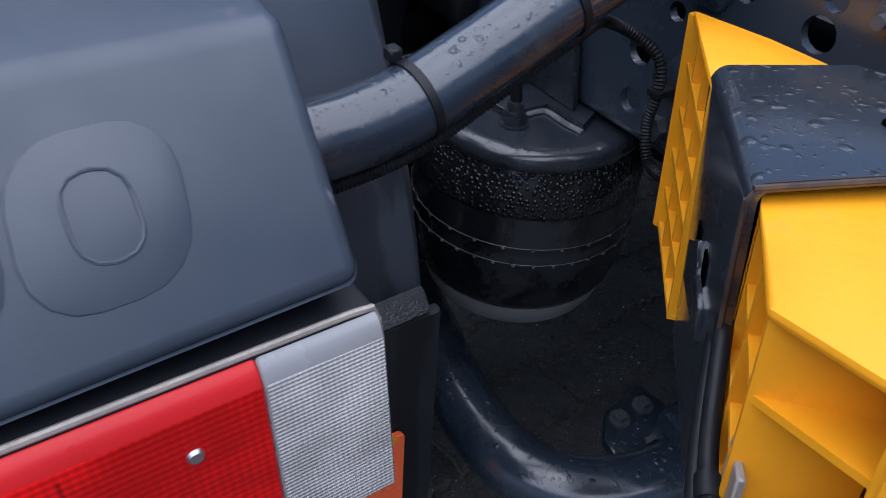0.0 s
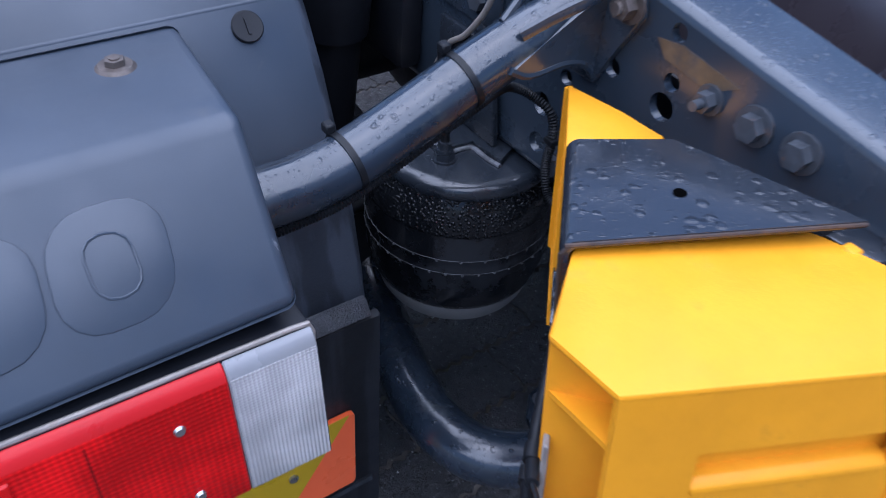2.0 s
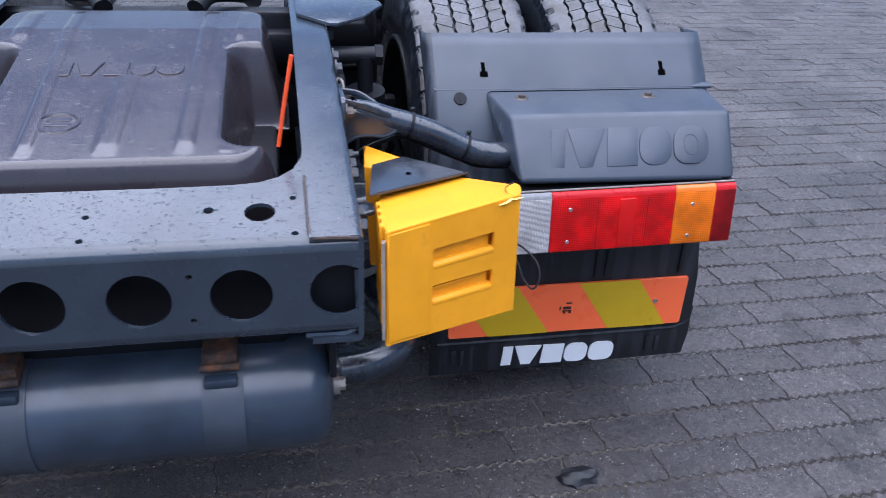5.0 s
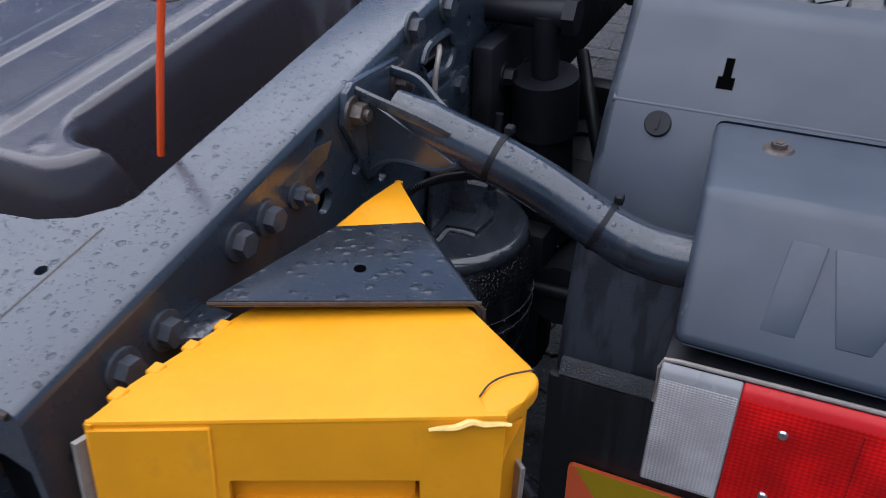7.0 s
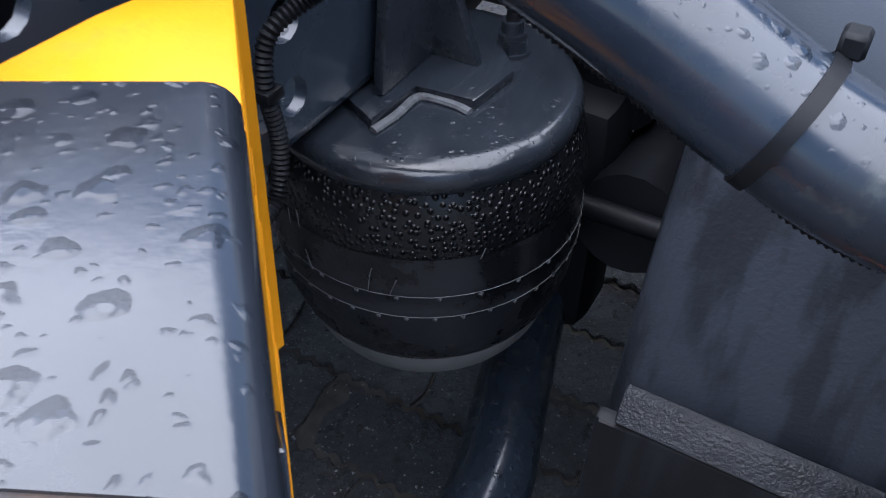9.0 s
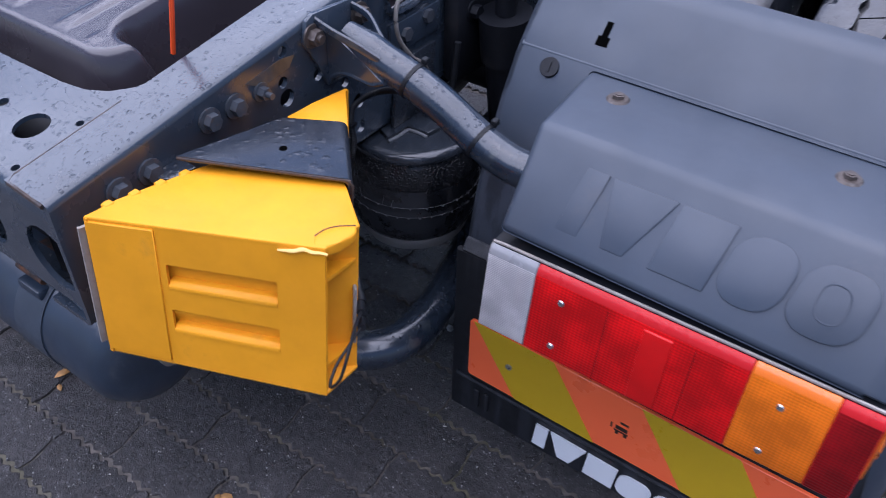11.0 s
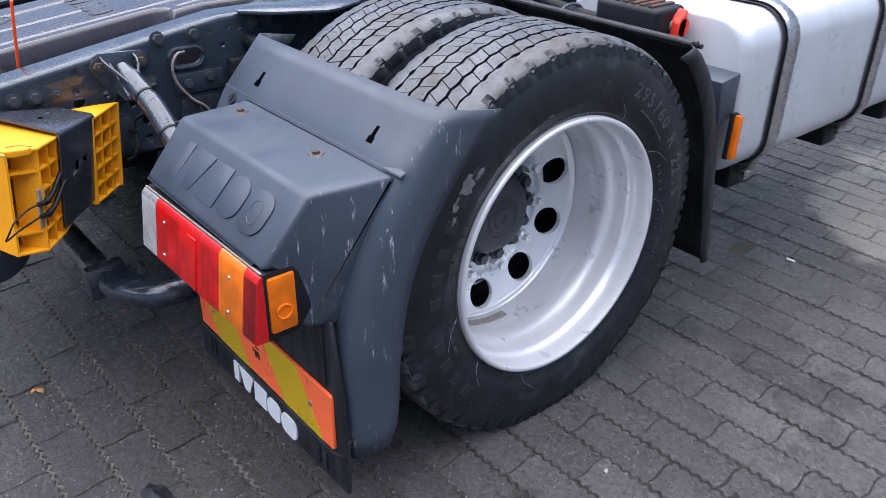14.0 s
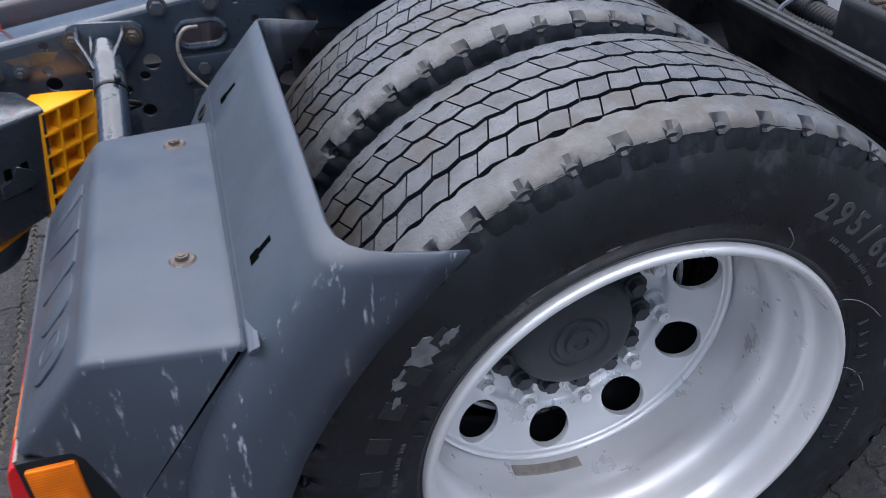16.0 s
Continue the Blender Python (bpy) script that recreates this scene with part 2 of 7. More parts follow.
def lens_material(name, base, lines=1300.0, clear=0.0, relief=0.22, deep=0.62):
    m = bpy.data.materials.new(name)
    m.use_nodes = True
    n, l = m.node_tree.nodes, m.node_tree.links
    p = n["Principled BSDF"]
    tc = n.new("ShaderNodeTexCoord")
    sep = n.new("ShaderNodeSeparateXYZ")
    l.new(tc.outputs["Object"], sep.inputs[0])

    def ridge(i, k):
        a = n.new("ShaderNodeMath")
        a.operation = "MULTIPLY"
        l.new(sep.outputs[i], a.inputs[0])
        a.inputs[1].default_value = k
        b = n.new("ShaderNodeMath")
        b.operation = "SINE"
        l.new(a.outputs[0], b.inputs[0])
        return b.outputs[0]

    add = n.new("ShaderNodeMath")
    l.new(ridge(0, lines), add.inputs[0])
    l.new(ridge(2, lines * 1.25), add.inputs[1])
    noise_ = n.new("ShaderNodeTexNoise")
    noise_.inputs["Scale"].default_value = 22
    l.new(tc.outputs["Object"], noise_.inputs["Vector"])
    # the prisms' dark recesses are painted into the colour, over broader uneven tone
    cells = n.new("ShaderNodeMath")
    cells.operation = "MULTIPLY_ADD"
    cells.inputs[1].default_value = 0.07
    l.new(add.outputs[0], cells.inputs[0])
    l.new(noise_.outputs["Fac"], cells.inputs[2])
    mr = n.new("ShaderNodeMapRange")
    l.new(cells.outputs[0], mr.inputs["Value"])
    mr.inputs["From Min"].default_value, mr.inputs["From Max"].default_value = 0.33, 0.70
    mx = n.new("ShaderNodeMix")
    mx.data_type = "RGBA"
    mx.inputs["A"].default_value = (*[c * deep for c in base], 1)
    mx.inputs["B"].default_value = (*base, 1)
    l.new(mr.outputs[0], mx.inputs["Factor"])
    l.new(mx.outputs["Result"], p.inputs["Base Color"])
    bump = n.new("ShaderNodeBump")
    bump.inputs["Strength"].default_value, bump.inputs["Distance"].default_value = relief, 0.0005
    l.new(add.outputs[0], bump.inputs["Height"])
    l.new(bump.outputs[0], p.inputs["Normal"])
    p.inputs["Roughness"].default_value = 0.28
    p.inputs["Specular IOR Level"].default_value = 0.3
    p.inputs["Coat Weight"].default_value, p.inputs["Coat Roughness"].default_value = 0.05, 0.1
    p.inputs["Transmission Weight"].default_value = clear
    return m


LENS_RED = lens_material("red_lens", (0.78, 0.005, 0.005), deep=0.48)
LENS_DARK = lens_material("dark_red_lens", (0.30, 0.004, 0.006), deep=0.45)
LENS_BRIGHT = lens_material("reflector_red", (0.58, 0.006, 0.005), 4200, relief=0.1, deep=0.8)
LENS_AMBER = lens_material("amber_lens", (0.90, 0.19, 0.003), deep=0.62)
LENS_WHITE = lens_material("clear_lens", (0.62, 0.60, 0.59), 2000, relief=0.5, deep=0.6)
EDGE_RED = material("smooth_red_lens_edge", (0.50, 0.012, 0.014), 0.3, var=0.1, spec=0.3)
EDGE_AMBER = material("smooth_amber_lens_edge", (0.80, 0.17, 0.006), 0.25, var=0.08, spec=0.6, coat=0.2)
EDGE_CLEAR = material("smooth_clear_lens_edge", (0.24, 0.242, 0.25), 0.25, var=0.1, spec=0.5)


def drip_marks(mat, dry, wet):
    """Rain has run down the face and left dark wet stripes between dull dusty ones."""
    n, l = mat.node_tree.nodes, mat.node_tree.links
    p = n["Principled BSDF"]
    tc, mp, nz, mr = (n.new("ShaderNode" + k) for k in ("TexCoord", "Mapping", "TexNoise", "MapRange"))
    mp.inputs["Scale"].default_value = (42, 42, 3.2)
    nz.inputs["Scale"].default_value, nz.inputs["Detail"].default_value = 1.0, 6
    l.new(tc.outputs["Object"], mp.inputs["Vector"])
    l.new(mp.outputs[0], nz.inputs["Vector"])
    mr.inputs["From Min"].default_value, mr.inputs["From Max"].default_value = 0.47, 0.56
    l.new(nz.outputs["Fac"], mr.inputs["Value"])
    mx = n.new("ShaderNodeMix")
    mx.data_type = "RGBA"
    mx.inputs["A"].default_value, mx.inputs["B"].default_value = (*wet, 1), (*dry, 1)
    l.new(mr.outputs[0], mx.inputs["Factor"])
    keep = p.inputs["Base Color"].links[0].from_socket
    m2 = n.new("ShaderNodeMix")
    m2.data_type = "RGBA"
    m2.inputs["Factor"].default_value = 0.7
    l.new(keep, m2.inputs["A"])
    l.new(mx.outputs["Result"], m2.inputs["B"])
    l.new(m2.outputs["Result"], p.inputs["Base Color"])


# Guard plastic with the recess's shade put into its colour, plus rain drips
GUARD_IN = material("shaded_guard_wall", (0.034, 0.042, 0.057), 0.42, var=0.3, vscale=12, grain=0.25, gscale=260, spec=0.4)
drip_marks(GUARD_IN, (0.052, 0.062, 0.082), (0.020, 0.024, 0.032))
drip_marks(FLAP, (0.022, 0.024, 0.030), (0.007, 0.008, 0.010))
LEDGE = material("pebbled_ledge", (0.024, 0.027, 0.034), 0.38, var=0.3, vscale=60, grain=1.0, gscale=420, spec=0.7)


def paver_material():
    m = material("concrete_paver", (0.088, 0.080, 0.079), 0.38, var=0.38, vscale=2.2, grain=1.0, depth=0.0035, gscale=330, dirt=(0.050, 0.046, 0.044), dirt_amount=0.34,
                 dirt_scale=3.0, per_object=0.30, rvar=0.16)
    n, l = m.node_tree.nodes, m.node_tree.links
    p = n["Principled BSDF"]
    src = p.inputs["Base Color"].links[0].from_socket
    tc = n.new("ShaderNodeNewGeometry")
    # pale aggregate specks, made denser to paint in wet glints
    sp = n.new("ShaderNodeTexVoronoi")
    sp.inputs["Scale"].default_value = 250
    l.new(tc.outputs["Position"], sp.inputs["Vector"])
    cs = n.new("ShaderNodeSeparateColor")
    l.new(sp.outputs["Color"], cs.inputs[0])
    a = n.new("ShaderNodeMath")
    a.operation = "GREATER_THAN"
    a.inputs[1].default_value = 0.87
    l.new(cs.outputs[0], a.inputs[0])
    b = n.new("ShaderNodeMath")
    b.operation = "LESS_THAN"
    b.inputs[1].default_value = 0.33
    l.new(sp.outputs["Distance"], b.inputs[0])
    c = n.new("ShaderNodeMath")
    c.operation = "MULTIPLY"
    l.new(a.outputs[0], c.inputs[0])
    l.new(b.outputs[0], c.inputs[1])
    mx = n.new("ShaderNodeMix")
    mx.data_type = "RGBA"
    l.new(src, mx.inputs["A"])
    mx.inputs["B"].default_value = (0.25, 0.25, 0.255, 1)
    l.new(c.outputs[0], mx.inputs["Factor"])
    # uneven grain: worn pale crust and dark pores
    gr = n.new("ShaderNodeTexNoise")
    gr.inputs["Scale"].default_value, gr.inputs["Detail"].default_value, gr.inputs["Roughness"].default_value = 75, 8, 0.8
    l.new(tc.outputs["Position"], gr.inputs["Vector"])
    grm = n.new("ShaderNodeMapRange")
    grm.inputs["From Min"].default_value, grm.inputs["From Max"].default_value = 0.34, 0.66
    grm.inputs["To Min"].default_value, grm.inputs["To Max"].default_value = 0.45, 1.65
    l.new(gr.outputs["Fac"], grm.inputs["Value"])
    gm = n.new("ShaderNodeVectorMath")
    gm.operation = "SCALE"
    l.new(mx.outputs["Result"], gm.inputs[0])
    l.new(grm.outputs[0], gm.inputs["Scale"])
    # darker ground round the truck's tail: wet, plus painted contact shade, ragged at its side
    ws = n.new("ShaderNodeSeparateXYZ")
    l.new(tc.outputs["Position"], ws.inputs[0])
    wn_ = n.new("ShaderNodeTexNoise")
    wn_.inputs["Scale"].default_value, wn_.inputs["Detail"].default_value = 1.7, 6
    l.new(tc.outputs["Position"], wn_.inputs["Vector"])
    wa = n.new("ShaderNodeMath")
    wa.operation = "MULTIPLY_ADD"
    wa.inputs[1].default_value = 1.6
    l.new(wn_.outputs["Fac"], wa.inputs[0])
    l.new(ws.outputs["X"], wa.inputs[2])
    wr = n.new("ShaderNodeMapRange")
    wr.inputs["From Min"].default_value, wr.inputs["From Max"].default_value = 1.60, 2.15
    wr.inputs["To Min"].default_value, wr.inputs["To Max"].default_value = 0.70, 1.05
    l.new(wa.outputs[0], wr.inputs["Value"])
    wm = n.new("ShaderNodeVectorMath")
    wm.operation = "SCALE"
    l.new(gm.outputs[0], wm.inputs[0])
    l.new(wr.outputs[0], wm.inputs["Scale"])
    # a dry, sandy patch beside the tank
    off = n.new("ShaderNodeVectorMath")
    off.operation = "SUBTRACT"
    off.inputs[1].default_value = (1.24, 3.06, 0)
    l.new(tc.outputs["Position"], off.inputs[0])
    sc = n.new("ShaderNodeVectorMath")
    sc.operation = "MULTIPLY"
    sc.inputs[1].default_value = (1.9, 1.15, 0)
    l.new(off.outputs[0], sc.inputs[0])
    ln = n.new("ShaderNodeVectorMath")
    ln.operation = "LENGTH"
    l.new(sc.outputs[0], ln.inputs[0])
    nz = n.new("ShaderNodeTexNoise")
    nz.inputs["Scale"].default_value, nz.inputs["Detail"].default_value = 2.2, 4
    l.new(tc.outputs["Position"], nz.inputs["Vector"])
    ad = n.new("ShaderNodeMath")
    ad.operation = "MULTIPLY_ADD"
    ad.inputs[1].default_value = 1.1
    l.new(nz.outputs["Fac"], ad.inputs[0])
    l.new(ln.outputs["Value"], ad.inputs[2])
    mr = n.new("ShaderNodeMapRange")
    mr.inputs["From Min"].default_value, mr.inputs["From Max"].default_value = 1.27, 1.15
    l.new(ad.outputs[0], mr.inputs["Value"])
    m2 = n.new("ShaderNodeMix")
    m2.data_type = "RGBA"
    l.new(wm.outputs[0], m2.inputs["A"])
    m2.inputs["B"].default_value = (0.235, 0.215, 0.19, 1)
    l.new(mr.outputs[0], m2.inputs["Factor"])
    st = n.new("ShaderNodeTexNoise")
    st.inputs["Scale"].default_value, st.inputs["Detail"].default_value, st.inputs["Roughness"].default_value = 3.4, 5, 0.65
    l.new(tc.outputs["Position"], st.inputs["Vector"])
    stm = n.new("ShaderNodeMapRange")
    stm.inputs["From Min"].default_value, stm.inputs["From Max"].default_value = 0.56, 0.62
    stm.inputs["To Min"].default_value, stm.inputs["To Max"].default_value = 1.0, 0.62
    l.new(st.outputs["Fac"], stm.inputs["Value"])
    stv = n.new("ShaderNodeVectorMath")
    stv.operation = "SCALE"
    l.new(m2.outputs["Result"], stv.inputs[0])
    l.new(stm.outputs[0], stv.inputs["Scale"])
    l.new(stv.outputs[0], p.inputs["Base Color"])
    # lumpy worn face under the fine grain, and damp glints
    hb = n.new("ShaderNodeTexNoise")
    hb.inputs["Scale"].default_value, hb.inputs["Detail"].default_value, hb.inputs["Roughness"].default_value = 48, 7, 0.72
    l.new(tc.outputs["Position"], hb.inputs["Vector"])
    bp = n.new("ShaderNodeBump")
    bp.inputs["Strength"].default_value, bp.inputs["Distance"].default_value = 0.95, 0.009
    l.new(hb.outputs["Fac"], bp.inputs["Height"])
    if p.inputs["Normal"].is_linked:
        l.new(p.inputs["Normal"].links[0].from_socket, bp.inputs["Normal"])
    l.new(bp.outputs[0], p.inputs["Normal"])
    dr = n.new("ShaderNodeMapRange")
    dr.inputs["From Min"].default_value, dr.inputs["From Max"].default_value = 0.38, 0.62
    dr.inputs["To Min"].default_value, dr.inputs["To Max"].default_value = -0.16, 0.16
    l.new(hb.outputs["Fac"], dr.inputs["Value"])
    dq = n.new("ShaderNodeMath")
    dq.use_clamp = True
    l.new(p.inputs["Roughness"].links[0].from_socket, dq.inputs[0])
    l.new(dr.outputs[0], dq.inputs[1])
    l.new(dq.outputs[0], p.inputs["Roughness"])
    return m


PAVER = paver_material()
JOINT = material("joint_dirt", (0.068, 0.060, 0.052), 0.9, var=0.5, vscale=30, grain=0.8, gscale=90, dirt=(0.070, 0.068, 0.030), dirt_amount=0.42, dirt_scale=3.5)


def sandy_joints():
    """Pale sand lies in the joints round the truck's tail; farther out they are dark and damp."""
    n, l = JOINT.node_tree.nodes, JOINT.node_tree.links
    p = n["Principled BSDF"]
    src = p.inputs["Base Color"].links[0].from_socket
    g, sp, nz = n.new("ShaderNodeNewGeometry"), n.new("ShaderNodeSeparateXYZ"), n.new("ShaderNodeTexNoise")
    nz.inputs["Scale"].default_value, nz.inputs["Detail"].default_value = 1.7, 6
    l.new(g.outputs["Position"], sp.inputs[0])
    l.new(g.outputs["Position"], nz.inputs["Vector"])
    a, r, m = n.new("ShaderNodeMath"), n.new("ShaderNodeMapRange"), n.new("ShaderNodeVectorMath")
    a.operation, m.operation = "MULTIPLY_ADD", "SCALE"
    a.inputs[1].default_value = 1.6
    l.new(nz.outputs["Fac"], a.inputs[0])
    l.new(sp.outputs["X"], a.inputs[2])
    r.inputs["From Min"].default_value, r.inputs["From Max"].default_value = 1.60, 2.15
    r.inputs["To Min"].default_value, r.inputs["To Max"].default_value = 1.45, 0.28
    l.new(a.outputs[0], r.inputs["Value"])
    l.new(src, m.inputs[0])
    l.new(r.outputs[0], m.inputs["Scale"])
    l.new(m.outputs[0], p.inputs["Base Color"])


sandy_joints()


# ---- builders ----
def bm_new():
    return bmesh.new()


def box(bm, lo, hi, bevel=0.0, seg=2):
    v = [bm.verts.new((x, y, z)) for x in (lo[0], hi[0]) for y in (lo[1], hi[1]) for z in (lo[2], hi[2])]
    fs = [bm.faces.new([v[i] for i in q]) for q in ((0, 1, 3, 2), (4, 6, 7, 5), (0, 4, 5, 1), (2, 3, 7, 6), (0, 2, 6, 4), (1, 5, 7, 3))]
    if bevel:
        bmesh.ops.bevel(bm, geom=list({e for f in fs for e in f.edges}), offset=bevel, segments=seg, affect="EDGES", profile=0.5)


def prism(bm, pts, put, a, b, bevel=0.0, seg=2):
    """A polygon of (u, v) points drawn out from a to b; put(u, v, w) gives the place."""
    lo = [bm.verts.new(put(u, v, a)) for u, v in pts]
    hi = [bm.verts.new(put(u, v, b)) for u, v in pts]
    n = len(pts)
    fs = [bm.faces.new(lo[::-1]), bm.faces.new(hi)]
    fs += [bm.faces.new((lo[i], lo[(i + 1) % n], hi[(i + 1) % n], hi[i])) for i in range(n)]
    if bevel:
        bmesh.ops.bevel(bm, geom=list({e for f in fs for e in f.edges}), offset=bevel, segments=seg, affect="EDGES", profile=0.5)


def prism_sel(bm, pts, put, a, b, bevel, seg, end):
    """As prism, but only the long edges and the edges of one end ("a" or "b") are rounded, so that the other end can butt."""
    lo = [bm.verts.new(put(u, v, a)) for u, v in pts]
    hi = [bm.verts.new(put(u, v, b)) for u, v in pts]
    n = len(pts)
    caps = [bm.faces.new(lo[::-1]), bm.faces.new(hi)]
    sides = [bm.faces.new((lo[i], lo[(i + 1) % n], hi[(i + 1) % n], hi[i])) for i in range(n)]
    drop = set(caps[1 if end == "a" else 0].edges)
    edges = [e for e in {e for f in sides for e in f.edges} if e not in drop]
    bmesh.ops.bevel(bm, geom=edges, offset=bevel, segments=seg, affect="EDGES", profile=0.5)


AX = lambda u, v, w: (w, u, v)
AY = lambda u, v, w: (u, w, v)
AZ = lambda u, v, w: (u, v, w)


def circle_pts(cu, cv, r, n=20, rv=None, a0=0.0):
    return [(cu + r * math.cos(a0 + 2 * math.pi * i / n), cv + (rv or r) * math.sin(a0 + 2 * math.pi * i / n)) for i in range(n)]


def slot_pts(cu, cv, w, h, n=6):
    r = min(w, h) / 2
    out = []
    for qx, qy, a in ((1, 1, 0), (-1, 1, 90), (-1, -1, 180), (1, -1, 270)):
        for k in range(n):
            t = radians(a + 90 * k / (n - 1))
            out.append((cu + qx * (w / 2 - r) + r * math.cos(t), cv + qy * (h / 2 - r) + r * math.sin(t)))
    return [q for i, q in enumerate(out) if math.dist(q, out[i - 1]) > 1e-6]


def round_rect(cu, cv, w, h, r, n=4):
    out = []
    for qx, qy, a in ((1, 1, 0), (-1, 1, 90), (-1, -1, 180), (1, -1, 270)):
        for k in range(n):
            t = radians(a + 90 * k / (n - 1))
            out.append((cu + qx * (w / 2 - r) + r * math.cos(t), cv + qy * (h / 2 - r) + r * math.sin(t)))
    return out


def holed(bm, outline, holes, put, a, b):
    """A plate with real holes through it, drawn out from a to b."""
    tmp = bmesh.new()
    edges = []
    for loop in [outline] + holes:
        vs = [tmp.verts.new((u, v, 0)) for u, v in loop]
        edges += [tmp.edges.new((vs[i], vs[(i + 1) % len(vs)])) for i in range(len(vs))]
    bmesh.ops.triangle_fill(tmp, use_beauty=True, use_dissolve=False, edges=edges)
    tmp.verts.index_update()
    co = [(v.co.x, v.co.y) for v in tmp.verts]
    tris = [[v.index for v in f.verts] for f in tmp.faces]
    rim = [[v.index for v in e.verts] for e in tmp.edges if len(e.link_faces) == 1]
    tmp.free()
    lo = [bm.verts.new(put(u, v, a)) for u, v in co]
    hi = [bm.verts.new(put(u, v, b)) for u, v in co]
    for t in tris:
        bm.faces.new([lo[i] for i in t[::-1]])
        bm.faces.new([hi[i] for i in t])
    for i, j in rim:
        bm.faces.new((lo[i], lo[j], hi[j], hi[i]))


def loft(bm, loops, closed=True, caps=True):
    rings = [[bm.verts.new(p) for p in loop] for loop in loops]
    n = len(rings[0])
    for r0, r1 in zip(rings, rings[1:]):
        for i in range(n if closed else n - 1):
            bm.faces.new((r0[i], r0[(i + 1) % n], r1[(i + 1) % n], r1[i]))
    if caps and closed:
        bm.faces.new(rings[0][::-1])
        bm.faces.new(rings[-1])


def smooth_path(pts, n=8):
    """A curve through the points (Catmull-Rom)."""
    p = [Vector(q) for q in pts]
    p = [2 * p[0] - p[1]] + p + [2 * p[-1] - p[-2]]
    out = []
    for i in range(1, len(p) - 2):
        for k in range(n):
            t = k / n
            a, b, c, d = p[i - 1:i + 3]
            out.append(0.5 * ((2 * b) + (c - a) * t + (2 * a - 5 * b + 4 * c - d) * t * t + (3 * b - a - 3 * c + d) * t ** 3))
    return out + [p[-2]]


def sweep(bm, path, r, seg=12, ribs=0.0, flat=1.0):
    """A round tube along a path; ribs: depth of corrugation, on every other ring."""
    loops, up = [], Vector((0, 0, 1))
    for i, q in enumerate(path):
        d = (path[min(i + 1, len(path) - 1)] - path[max(i - 1, 0)]).normalized()
        side = d.cross(up)
        if side.length < 1e-3:
            side = Vector((1, 0, 0))
        side.normalize()
        u = side.cross(d).normalized()
        rr = (r(i / (len(path) - 1)) if callable(r) else r) - (ribs if i % 2 else 0)
        loops.append([q + rr * (math.cos(2 * math.pi * k / seg) * side + flat * math.sin(2 * math.pi * k / seg) * u) for k in range(seg)])
    loft(bm, loops)


def even(path, step):
    """The same path, cut into even steps."""
    out, left = [path[0]], step
    for a, b in zip(path, path[1:]):
        length, at = (b - a).length, 0.0
        while length - at >= left:
            at += left
            out.append(a + (b - a) * (at / length))
            left = step
        left -= length - at
    return out


def cyl(bm, p0, p1, r, seg=16, r1=None):
    p0, p1 = Vector(p0), Vector(p1)
    d = (p1 - p0).normalized()
    side = d.cross(Vector((0.3, 0.1, 1))).normalized()
    u = side.cross(d)
    loft(bm, [[p + q * (math.cos(2 * math.pi * k / seg) * side + math.sin(2 * math.pi * k / seg) * u) for k in range(seg)] for p, q in ((p0, r), (p1, r1 or r))])


def revolve(bm, prof, seg=64, place=(0, 0, 0)):
    """A profile of (x, r) turned round the x axis."""
    loops = [[Vector((x, r * math.cos(2 * math.pi * k / seg), r * math.sin(2 * math.pi * k / seg))) + Vector(place) for k in range(seg)] for x, r in prof]
    loft(bm, loops, caps=False)


def hexbolt(bm, p, axis, r=0.011, h=0.008, washer=True, stud=0.0):
    p, axis = Vector(p), Vector(axis).normalized()
    if washer:
        cyl(bm, p, p + axis * 0.003, r * 1.45, 14)
    cyl(bm, p + axis * 0.003, p + axis * (0.003 + h), r, 6, r * 0.96)
    if stud:
        cyl(bm, p + axis * h, p + axis * (h + stud), r * 0.5, 10)


SIDE = 1.0


def part(name, bm, mat, parent, label="", smooth=40, solid=0.0, kind=""):
    """Links a bmesh as one mesh object under its thing. While SIDE is -1 it is mirrored to the truck's other side."""
    if SIDE < 0:
        bmesh.ops.scale(bm, vec=(-1, 1, 1), verts=bm.verts)
    bmesh.ops.recalc_face_normals(bm, faces=bm.faces)
    me = bpy.data.meshes.new(name)
    if parent:
        base = parent.matrix_world.translation if parent.parent is None else Vector((0, 0, 0))
        root = parent
        while root.parent:
            root = root.parent
        bmesh.ops.translate(bm, vec=-Vector(root.location), verts=bm.verts)
    bm.to_mesh(me)
    bm.free()
    me.materials.append(mat)
    if smooth:
        me.shade_smooth()
        me.set_sharp_from_angle(angle=radians(smooth))
    ob = new(name, me)
    if parent:
        ob.parent = parent
    if solid:
        s = ob.modifiers.new("thickness", "SOLIDIFY")
        s.thickness, s.offset = solid, 0
    return tagged(ob, label, kind=kind)


def thing(name, place, label, category, group=""):
    ob = new(name)
    ob.location = place
    ob.empty_display_size = 0.1
    return tagged(ob, label, category, group)


GROUND = 0.017  # height of the paving

truck = thing("tractor_truck", (0, 0, 0), "dark blue-grey tractor truck chassis with wet frame standing on block paving", "truck")

# ---- frame rails ----
RAIL_X, RAIL_IN, RAIL_B = 0.386, 0.309, 0.578


def rail_top(y):
    return 0.762 + 0.1515 * min(y, 0.70) if y < 0.70 else 0.868


